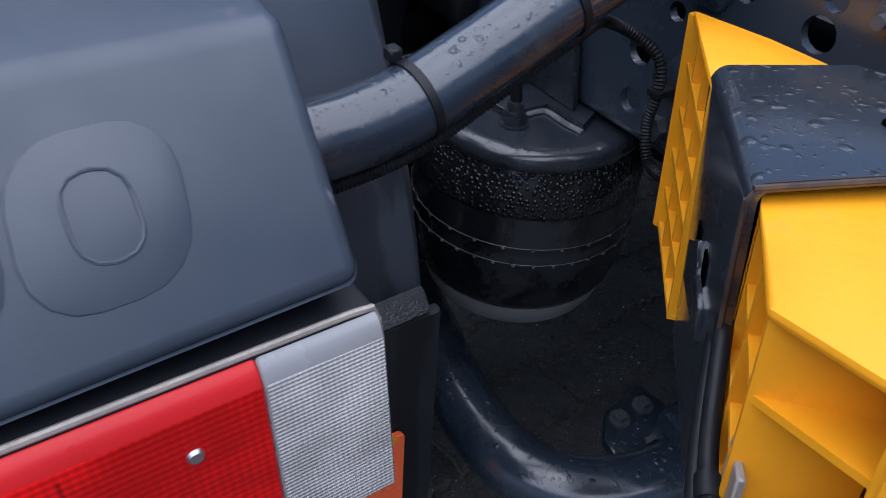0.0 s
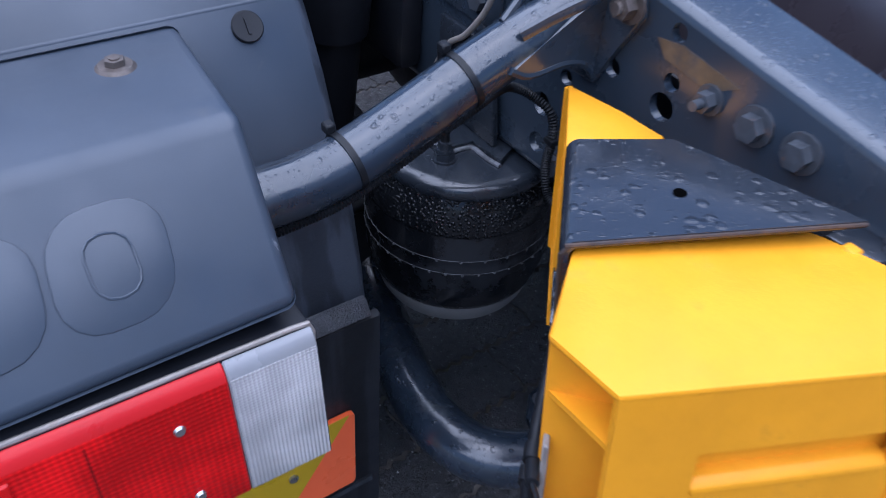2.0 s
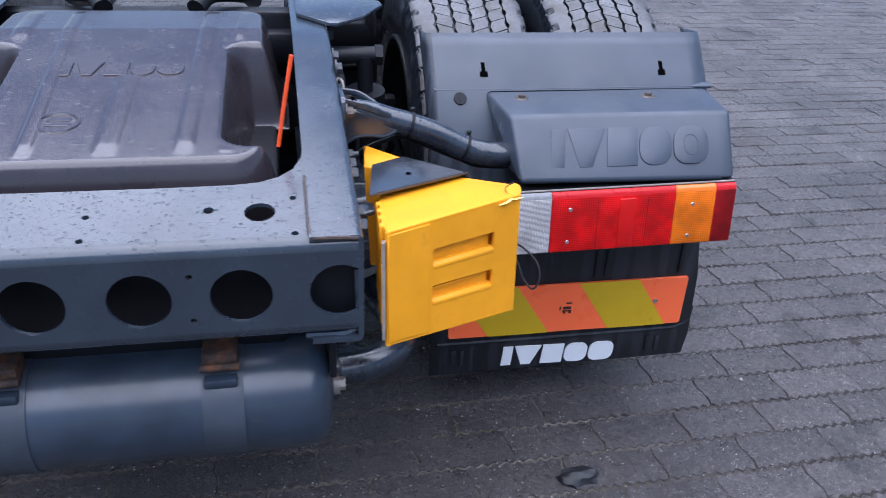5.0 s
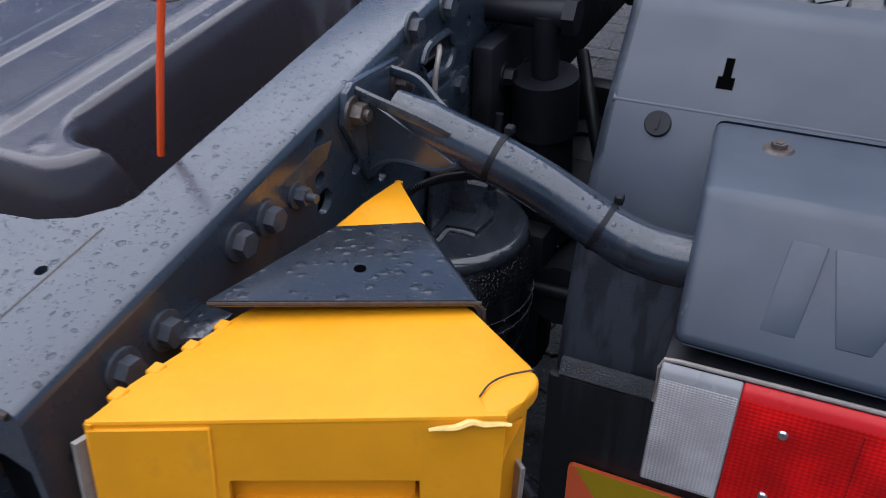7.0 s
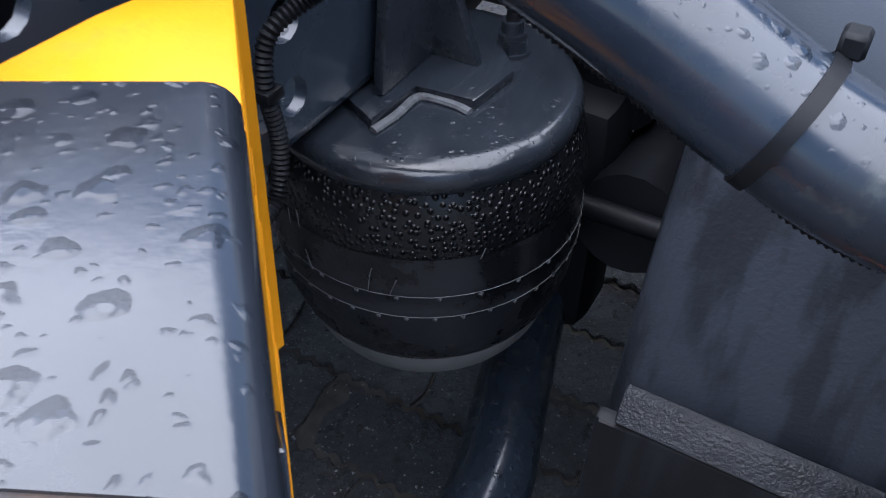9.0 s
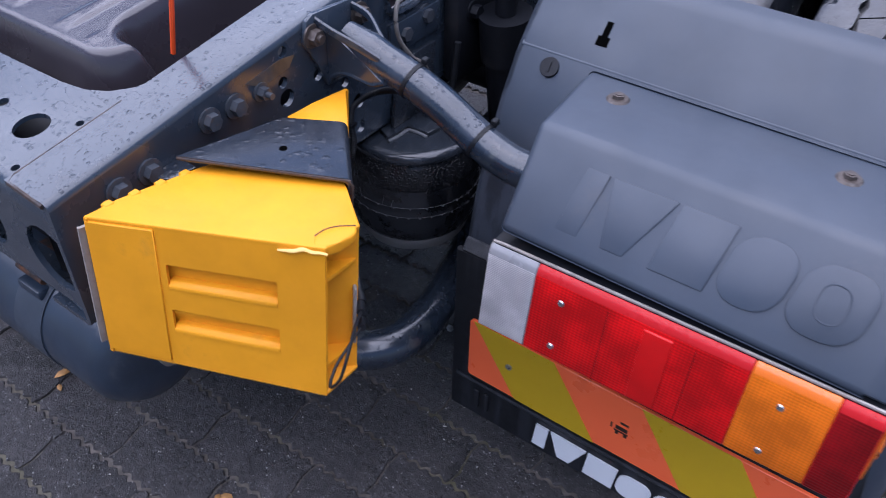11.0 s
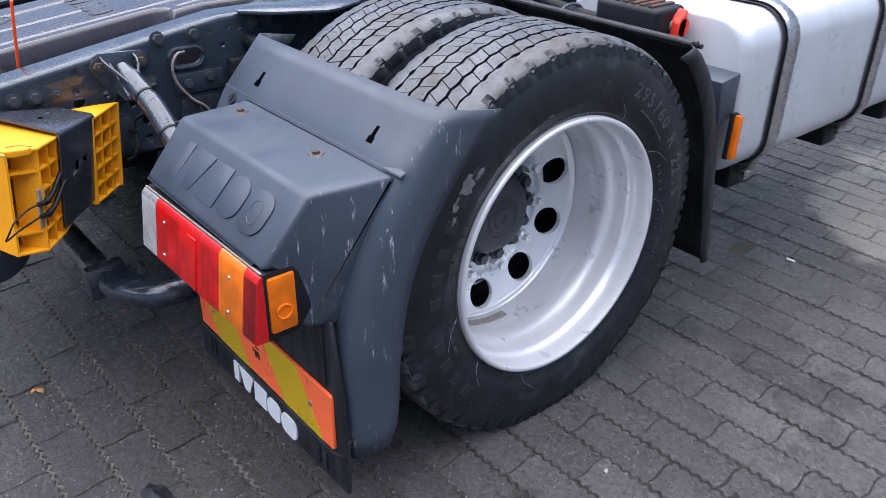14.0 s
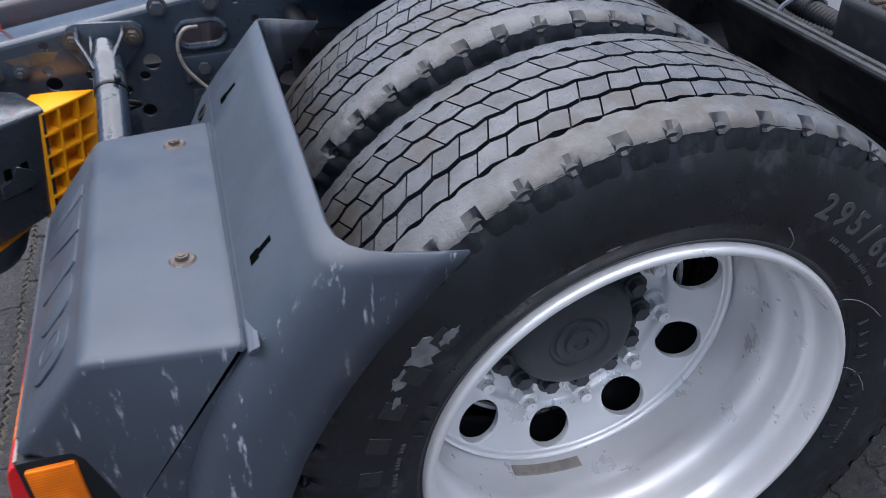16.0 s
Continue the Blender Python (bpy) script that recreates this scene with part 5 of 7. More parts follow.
def tyre_meshes():
    """Carcass, tread and lettering about the wheel's centre; the outer face looks to +x."""
    b = bm_new()
    prof = [(-0.118, 0.2985), (-0.129, 0.300), (-0.143, 0.330), (-0.1475, 0.365), (-0.145, 0.400), (-0.137, 0.425), (-0.130, 0.440), (-0.122, 0.4465), (0.0, 0.449), (0.122, 0.4465), (0.130, 0.440), (0.137, 0.425), (0.1415, 0.412), (0.145, 0.398),
            (0.1470, 0.382), (0.1475, 0.367), (0.1468, 0.352), (0.1452, 0.341), (0.1446, 0.3395), (0.1440, 0.334), (0.1432, 0.3325), (0.1395, 0.320), (0.1350, 0.3105), (0.1352, 0.3085), (0.1322, 0.3045), (0.1312, 0.3045), (0.129, 0.300), (0.118, 0.2985)]
    revolve(b, prof, 120)
    # shoulder walls under the worn edge, with shallow scallops
    n = 51 * 8
    for s in (-1, 1):
        loops = []
        for x, r, dent in ((0.124, R - 0.012, 0.0), (0.1335, R - 0.0135, 0.004), (0.1375, R - 0.024, 0.0055), (0.139, R - 0.036, 0.002), (0.1385, 0.416, 0.0), (0.130, 0.41, 0.0)):
            ring = []
            for k in range(n):
                a = 2 * math.pi * k / n
                d = dent * (1.0 if k % 8 in (1, 2) else 0.55 if k % 8 in (5,) else 0.0) + 0.0012 * (noise.noise(Vector((k * 0.21, x * 90, s))))
                ring.append((s * (x - d), r * math.cos(a), r * math.sin(a)))
            loops.append(ring)
        loft(b, loops, caps=False)
    carcass = finish("tyre_mesh", b, TYRE, 35)
    b = bm_new()
    rng = random.Random(11)
    m, rows = 80, 4
    w = 0.0352
    phase = 0.0
    for row in range(rows):
        xc = (row - (rows - 1) / 2) * (w + 0.0070)
        sk = 0.36 * math.pi / m * (1 if row < 2 else -1)
        if row:
            phase += math.pi / m - sk - last
        last = sk
        for k in range(m):
            a = 2 * math.pi * k / m + phase
            h = math.pi / m * 0.955
            zz = 0.0022 * (1 if row % 2 else -1)
            pts = [(-w / 2 + zz, -h + sk), (w / 2 + zz, -h - sk), (w / 2 - zz, -sk), (w / 2 + zz, h - sk), (-w / 2 + zz, h + sk), (-w / 2 - zz, sk)]
            dr = rng.uniform(-0.0005, 0.0003)
            lo = [b.verts.new((xc + x, 0.4475 * math.cos(a + t), 0.4475 * math.sin(a + t))) for x, t in pts]
            top = R + 0.0002 - 0.1 * xc * xc + dr
            hi = [b.verts.new((xc + x * 0.985, top * math.cos(a + t * 0.985), top * math.sin(a + t * 0.985))) for x, t in pts]
            b.faces.new(hi)
            for i in range(6):
                b.faces.new((lo[i], lo[(i + 1) % 6], hi[(i + 1) % 6], hi[i]))
    # continuous worn shoulder bands with small pits along the outer edge
    n = 51 * 8
    for s in (-1, 1):
        loops = []
        for x, r, inner, pit in ((0.0855, 0.447, 1, 0), (0.0855, R - 0.0006, 1, 0), (0.098, R - 0.0012, 0, 0), (0.110, R - 0.0026, 0, 0), (0.1175, R - 0.0042, 0, 0.0), (0.1245, R - 0.0064, 0, 1.0), (0.1310, R - 0.0100, 0, 1.2), (0.1345, R - 0.0150, 0, 0.9)):
            ring = []
            for k in range(n):
                a = 2 * math.pi * (k + 0.3 * noise.noise(Vector((k * 0.4, s, x * 40)))) / n
                dx = 0.0042 * inner * (1 if k % 6 in (0, 1) else 0) + 0.0012 * noise.noise(Vector((k * 0.13, x * 60, s)))
                dr = (0.0065 if pit > 0.5 else 0.002) * pit * (1.0 if k % 8 in (1, 2) else 0.2 if k % 8 == 5 and pit > 0.8 else 0.0)
                ring.append((s * (x + dx), (r - dr) * math.cos(a), (r - dr) * math.sin(a)))
            loops.append(ring)
        loft(b, loops, caps=False)
    tread = finish("tread_mesh", b, TREAD, 30)
    # groove walls and shoulder pits take the darker rubber, so they read deeper
    tread.materials.append(TYRE)
    for f in tread.polygons:
        out = Vector((0, f.center.y, f.center.z)).normalized()
        edge = float(np.interp(abs(f.center.x), (0.0855, 0.098, 0.110, 0.1175, 0.1245, 0.1310, 0.1345), [R - d for d in (0.0006, 0.0012, 0.0026, 0.0042, 0.0064, 0.0100, 0.0150)]))
        pit = abs(f.center.x) > 0.1195 and math.hypot(f.center.y, f.center.z) < edge - 0.0016
        f.material_index = 1 if pit or abs(f.normal.dot(out)) < 0.45 else 0
    # flattened where the tyre stands
    for me in (carcass, tread):
        for v in me.vertices:
            low = GROUND - AXLE_Z - 0.001
            if v.co.z < low + 0.02:
                v.co.x *= 1 + 0.8 * min(0.02, low + 0.02 - v.co.z)
            v.co.z = max(v.co.z, low)
    return carcass, tread


def finish(name, bm, mat, smooth):
    bmesh.ops.recalc_face_normals(bm, faces=bm.faces)
    me = bpy.data.meshes.new(name)
    bm.to_mesh(me)
    bm.free()
    me.materials.append(mat)
    if smooth:
        me.shade_smooth()
        me.set_sharp_from_angle(angle=radians(smooth))
    return me


def weight_strip():
    b = bm_new()
    loops = []
    for k in range(13):
        a = radians(-112 + 26 * k / 12)
        loops.append([(x, r * math.cos(a), r * math.sin(a)) for x, r in ((-0.064, 0.2708), (-0.045, 0.2722), (-0.045, 0.2690), (-0.064, 0.2676))])
    loft(b, loops)
    return finish("weight_mesh", b, ALU, 40)


def rim_meshes():
    b = bm_new()
    # outer barrel, seen deep into the dish; x runs from the tyre's middle
    prof = [(0.112, 0.300), (0.137, 0.2995), (0.1415, 0.297), (0.1430, 0.2925), (0.1410, 0.2885), (0.135, 0.2872), (0.126, 0.2866), (0.112, 0.2860), (0.100, 0.2852), (0.093, 0.2822), (0.087, 0.2785), (0.080, 0.2770), (0.060, 0.2764), (0.047, 0.2748), (0.038, 0.2710), (0.030, 0.2672), (0.020, 0.2656), (0.008, 0.2655), (-0.002, 0.2672), (-0.012, 0.2708),
            (-0.022, 0.2726), (-0.044, 0.2726), (-0.056, 0.2712), (-0.068, 0.2702), (-0.094, 0.2690), (-0.100, 0.300)]
    revolve(b, prof, 128)
    barrel = finish("rim_barrel", b, RIM, 50)
    # disc: one pressed sheet from the weld to the hub, with ten round hand holes
    section = [(0.130, -0.1300), (0.136, -0.1290), (0.168, -0.1290), (0.1715, -0.1280), (0.1745, -0.1250), (0.1770, -0.1200), (0.1800, -0.1165), (0.1835, -0.1145), (0.190, -0.1120), (0.206, -0.1060), (0.222, -0.1000), (0.238, -0.0945), (0.250, -0.0905), (0.2585, -0.0880), (0.2605, -0.0820), (0.2630, -0.0750), (0.2655, -0.0738), (0.2680, -0.0775), (0.2705, -0.0900)]

    def face(r):
        for (r0, x0), (r1, x1) in zip(section, section[1:]):
            if r <= r1:
                return x0 + (x1 - x0) * (r - r0) / (r1 - r0)
        return section[-1][1]

    b = bm_new()
    lo, hi, rc, rh = 0.1838, 0.2582, 0.2215, 0.0362
    side = [(lo + (hi - lo) * k / 8, -18) for k in range(8)] + [(hi, -18 + 3 * k) for k in range(12)] + [(hi - (hi - lo) * k / 8, 18) for k in range(8)] + [(lo, 18 - 3 * k) for k in range(12)]
    for n in range(10):
        a0 = -59.2 + 36 * n
        cy, cz = rc * math.cos(radians(a0)), rc * math.sin(radians(a0))
        rings = []
        flat = [(r * math.cos(radians(a0 + d)), r * math.sin(radians(a0 + d))) for r, d in side]
        for f in (0.0, 0.06, 0.3, 0.65, 1.0):
            ring = []
            for y, z in flat:
                q = math.atan2(z - cz, y - cy)
                hy, hz = cy + rh * math.cos(q), cz + rh * math.sin(q)
                p = (hy + (y - hy) * f, hz + (z - hz) * f)
                ring.append(b.verts.new((face(math.hypot(*p)) - (0.0012 if f == 0 else 0), *p)))
            rings.append(ring)
        back = [b.verts.new((v.co.x - 0.011, v.co.y, v.co.z)) for v in rings[0]]
        for one, two in zip([back] + rings, rings):
            for k in range(len(one)):
                m = (k + 1) % len(one)
                b.faces.new((one[k], one[m], two[m], two[k]))
    revolve(b, [(x, r) for r, x in section if r < lo] + [(face(lo), lo)], 120)
    revolve(b, [(face(hi), hi)] + [(x, r) for r, x in section if r > hi], 120)
    bmesh.ops.remove_doubles(b, verts=b.verts, dist=0.0001)
    disc = finish("rim_disc", b, RIM, 60)
    b = bm_new()
    prof = [(-0.15, 0.131), (-0.112, 0.130), (-0.106, 0.126), (-0.104, 0.104), (-0.097, 0.1005), (-0.083, 0.098), (-0.076, 0.094), (-0.066, 0.086), (-0.0615, 0.078), (-0.0600, 0.068), (-0.0600, 0.050), (-0.0635, 0.047), (-0.0635, 0.041), (-0.0600, 0.038), (-0.0600, 0.026), (-0.0560, 0.023), (-0.0560, 0.013), (-0.0600, 0.010), (-0.0600, 0.001)]
    revolve(b, prof, 72)
    hub = finish("hub_mesh", b, HUB, 40)
    b = bm_new()
    cyl(b, (0, 0, 0), (0.006, 0, 0), 0.0245, 24, 0.0235)
    cyl(b, (0.006, 0, 0), (0.011, 0, 0), 0.0215, 24, 0.0180)
    cyl(b, (0.011, 0, 0), (0.029, 0, 0), 0.0180, 6, 0.0172)
    cyl(b, (0.029, 0, 0), (0.033, 0, 0), 0.0150, 16, 0.0120)
    cyl(b, (0.033, 0, 0), (0.046, 0, 0), 0.0108, 14, 0.0100)
    nut = finish("nut_mesh", b, NUTSTEEL, 40)
    return barrel, disc, hub, nut


CARCASS, TREADS = tyre_meshes()
BARREL, DISC, HUBM, NUT = rim_meshes()
# Black copies of the silver rim, so hand holes look dark inside
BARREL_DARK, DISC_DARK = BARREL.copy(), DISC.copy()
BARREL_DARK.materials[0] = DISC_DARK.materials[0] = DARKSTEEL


def shared(name, me, parent, m, label=""):
    ob = new(name, me)
    ob.parent = parent
    ob.matrix_basis = m
    return tagged(ob, label)


def wheel(x, outward, lettered):
    base = Matrix.Translation((x, AXLE_Y, AXLE_Z)) @ Matrix.Rotation(0 if outward > 0 else math.pi, 4, "Z")
    w = shared("wheel", CARCASS, truck, base, "worn black truck tyre on a silver steel wheel")
    tagged(shared("tread", TREADS, w, Matrix.Identity(4)), "worn grey block tread", kind="stuff")
    shared("rim", BARREL if lettered else BARREL_DARK, w, Matrix.Identity(4), "silver painted wheel rim" if lettered else "chassis-black wheel rim")
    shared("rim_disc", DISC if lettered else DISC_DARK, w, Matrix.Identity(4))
    if lettered:
        hub = shared("hub", HUBM, w, Matrix.Identity(4), "dark hub with bolted cap")
        b = bm_new()
        cyl(b, (-0.020, 0, 0), (0.002, 0, 0), 0.0185, 16)
        hexbolt(b, (0.002, 0, 0), (1, 0, 0), 0.0135, 0.013)
        bolt_mesh = finish("hub_bolt", b, HUB, 40)
        for k in range(14):
            a = 2 * math.pi * k / 14
            shared("hub_bolt", bolt_mesh, w, Matrix.Translation((-0.104, 0.1185 * math.cos(a), 0.1185 * math.sin(a))))
        for k in range(10):
            a = radians(-41 + 36 * k)
            shared("wheel_nut", NUT, w, Matrix.Translation((-0.1290, 0.1580 * math.cos(a), 0.1580 * math.sin(a))))
        shared("balance_weight", weight_strip(), w, Matrix.Identity(4), "dull tan balance weight strip")
        b = bm_new()
        revolve(b, [(-0.140, 0.212), (-0.140, 0.2185), (-0.1435, 0.220), (-0.148, 0.2185), (-0.148, 0.212), (-0.140, 0.212)], 72)
        shared("drum_lip", finish("drum_lip", b, NUTSTEEL, 40), w, Matrix.Identity(4), "bright machined brake drum lip")
        b = bm_new()
        p = [Vector((x, r * math.cos(radians(d)), r * math.sin(radians(d)))) for x, r, d in ((-0.150, 0.214, 58), (-0.112, 0.226, 52), (-0.085, 0.232, 48))]
        sweep(b, p, 0.0038, 10)
        cyl(b, p[2], p[2] + (p[2] - p[1]).normalized() * 0.010, 0.0052, 10)
        shared("valve_stem", finish("valve_stem", b, STEEL, 40), w, Matrix.Identity(4), "steel tyre valve extension")
        size = "295/60 R 22.5"
        for k, ch in enumerate(size):
            if ch == " ":
                continue
            a = radians(61 - 4.6 * k)
            me = text_mesh(ch, 0.044, 0.0009)
            me.materials.append(LETTER)
            m = Matrix(((0, 0, 1, 0.1472), (1, 0, 0, 0), (0, 1, 0, 0), (0, 0, 0, 1)))
            ob = shared("raised_character", me, w, Matrix.Rotation(a - math.pi / 2, 4, "X") @ m @ Matrix.Translation((0, 0.372, 0)))
        # pale scuffs on the sidewall
        rng = random.Random(5)
        for deg, r, lw, lh in ((141.5, 0.381, 0.056, 0.034), (147.0, 0.384, 0.036, 0.018), (136.2, 0.370, 0.034, 0.013), (151.5, 0.373, 0.020, 0.009), (112.0, 0.331, 0.030, 0.004), (120.0, 0.333, 0.024, 0.003), (104.0, 0.336, 0.020, 0.003)):
            b = bm_new()
            pts = [(lw / 2 * math.cos(q) * rng.uniform(0.55, 1.1), r + lh / 2 * math.sin(q) * rng.uniform(0.5, 1.2)) for q in np.linspace(0, 2 * math.pi, 19)[:-1]]
            top = float(np.interp(r, (0.320, 0.3325, 0.341, 0.352, 0.367, 0.382, 0.398), (0.1395, 0.1432, 0.1452, 0.1468, 0.1475, 0.1470, 0.145)))
            prism(b, pts, AX, top - 0.003, top + 0.0006)
            shared("scuff", finish("scuff", b, SCUFF, 30), w, Matrix.Rotation(radians(deg - 90), 4, "X"))
        # product name in plain raised bars
        b = bm_new()
        box(b, (0.1455, -0.0125, 0.357), (0.1477, 0.0125, 0.385), 0.0008, 1)
        bar_mesh = finish("raised_bar", b, LETTER_WORN, 30)
        for k in range(11):
            if k != 4:
                shared("raised_bar", bar_mesh, w, Matrix.Rotation(radians(130 - 8.3 * k), 4, "X"))
        # small moulded marks between the bead and the lettering
        b = bm_new()
        box(b, (0.1380, -0.0016, 0.316), (0.1436, 0.0016, 0.3315), 0.0008, 1)
        rib_mesh = finish("moulded_rib", b, TYRE, 30)
        for d in (-68, -72, -76, -80, -86, -90, -94, -98, -104, -108, 62, 66, 70):
            shared("moulded_rib", rib_mesh, w, Matrix.Rotation(radians(d), 4, "X"))
        # curved scrapes that run out from the bead
        for d, turn, ln in ((100, 9, 0.050), (128, 7, 0.044), (-58, -10, 0.040), (-84, -8, 0.036), (-30, 6, 0.03), (160, 8, 0.04)):
            path, b = [], bm_new()
            for k in range(7):
                r = 0.3055 + ln * k / 6
                a = radians(90 + d + turn * (k / 6) ** 2)
                x = np.interp(r, (0.3045, 0.3085, 0.320, 0.3325, 0.341, 0.352, 0.367), (0.1320, 0.1352, 0.1395, 0.1432, 0.1452, 0.1468, 0.1475))
                path.append(Vector((float(x), r * math.cos(a), r * math.sin(a))))
            sweep(b, path, 0.0009, 5)
            shared("scrape", finish("scrape", b, SCUFF, 40), w, Matrix.Identity(4))
        # small print, too fine to read, as rows of tiny bars
        b = bm_new()
        for d0, d1, r in ((101, 113, 0.3375), (-36, -58, 0.3430), (-98, -112, 0.3445), (72, 86, 0.3405)):
            count = int(abs(d1 - d0) * 1.1)
            for k in range(count):
                if k % 5 == 3:
                    continue
                a = radians(90 + d0 + (d1 - d0) * k / count)
                x = float(np.interp(r, (0.3325, 0.341, 0.352), (0.1432, 0.1452, 0.1468)))
                u, v = Vector((0, math.cos(a), math.sin(a))), Vector((0, -math.sin(a), math.cos(a)))
                ring = [Vector((x + 0.0004, 0, 0)) + u * (r + du) + v * dv for du, dv in ((-0.0032, -0.0016), (0.0032, -0.0016), (0.0032, 0.0016), (-0.0032, 0.0016))]
                loft(b, [[p - Vector((0.0016, 0, 0)) for p in ring], ring])
        tagged(shared("fine_print", finish("fine_print", b, LETTER, 30), w, Matrix.Identity(4)), kind="stuff")
    return w


outer = wheel(1.052, 1, True)
wheel(0.722, -1, False)
wheel(-1.052, -1, False)
wheel(-0.722, 1, False)


# ---- chock holders on the rails ----
LEAN = 0.14  # the holder and both chocks tip back towards the rail's end below


def chock_holder():
    """A bent plate: a sloping top from the rail outwards, a rounded bend and a hanging side."""
    tops = (((0.410, 0.150), (0.594, 0.246)), ((0.431, 0.298), (0.4995, 0.345)))
    ztop = lambda y: 0.753 - 0.09 * (y - 0.15)
    t, r = 0.0055, 0.0105
    loops = []
    for (ax, ay), (bx, by) in tops:
        a, c = Vector((ax, ay, ztop(ay))), Vector((bx, by, ztop(by)))
        d = (c - a).normalized()
        down = Vector((0, -LEAN, -1)).normalized()
        foot = c + down * ((c.z - (0.545 if ay < 0.2 else 0.552)) / -down.z)
        run = [a, a + (c - a) * 0.5]
        for deg in (0, 18, 36, 54, 72, 90):
            k = radians(deg)
            run.append(c - d * r + down * r + (d * math.sin(k) - down * math.cos(k)) * r)
        run += [c + (foot - c) * 0.35, c + (foot - c) * 0.7, foot]
        back = []
        for i, p in enumerate(run):
            q = (run[min(i + 1, len(run) - 1)] - run[max(i - 1, 0)]).normalized()
            side = Vector((tops[1][1][0] - tops[0][1][0], tops[1][1][1] - tops[0][1][1], -0.009)).normalized()
            n = q.cross(side).normalized()
            back.append(p - n * t * (1 if n.dot(Vector((0.6, 0.55, 1))) > 0 else -1))
        loops.append(run + back[::-1])
    b = bm_new()
    loft(b, [loops[0]] + [[p.lerp(q, k) for p, q in zip(*loops)] for k in (0.012, 0.5, 0.988)] + [loops[1]])
    h = part("chock_holder", b, HOLDER, truck, "black bent steel wheel-chock holder beaded with rain", smooth=35)
    # worn rusty edge of the plate
    run = loops[0][:11]
    b = bm_new()
    sweep(b, smooth_path([p + Vector((0.0003, -0.0008, -0.0022)) for p in run], 3), 0.0015, 6)
    part("worn_edge", b, EDGE, h, "thin rusty cut edge")
    o, f = loops[0][7], loops[1][7]
    low = Vector((0, -LEAN, -1))
    length = (f - o).length
    u_ = (f - o).normalized()
    n_ = Vector((-u_.y, u_.x, 0)) * -1
    def along(u, v, w):
        return o + u_ * u + low * (o.z - v) + n_ * w
    # the slots' dark insides are painted as black fills
    for u in (0.42, 0.64):
        for z in (0.660, 0.630):
            b = bm_new()
            prism(b, round_rect(length * u, z, 0.013, 0.019, 0.002, 2), along, -0.002, 0.0006)
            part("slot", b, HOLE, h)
    b = bm_new()
    prism(b, [(length * 0.30, 0.622), (length * 0.75, 0.622), (length * 0.75, 0.650), (length * 0.53, 0.668), (length * 0.46, 0.650), (length * 0.30, 0.645)], along, -0.001, 0.0032, 0.001, 1)
    part("clip", b, HOLDER, h)
    b = bm_new()
    prism(b, [(RAIL_X, 0.118), (0.418, 0.135), (0.418, 0.168), (RAIL_X, 0.168)], AZ, 0.724, 0.732, 0.002)
    part("foot", b, HOLDER, h)
    b = bm_new()
    box(b, (RAIL_X, 0.330, 0.55), (0.418, 0.345, 0.640), 0.003)
    part("stay", b, HOLDER, h)
    # a black disc paints the drain hole's dark inside
    b = bm_new()
    p = Vector((0.487, 0.243, ztop(0.243)))
    cyl(b, p - Vector((0, 0, 0.002)), p + Vector((0, 0, 0.0009)), 0.0050, 14)
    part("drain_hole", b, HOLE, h)


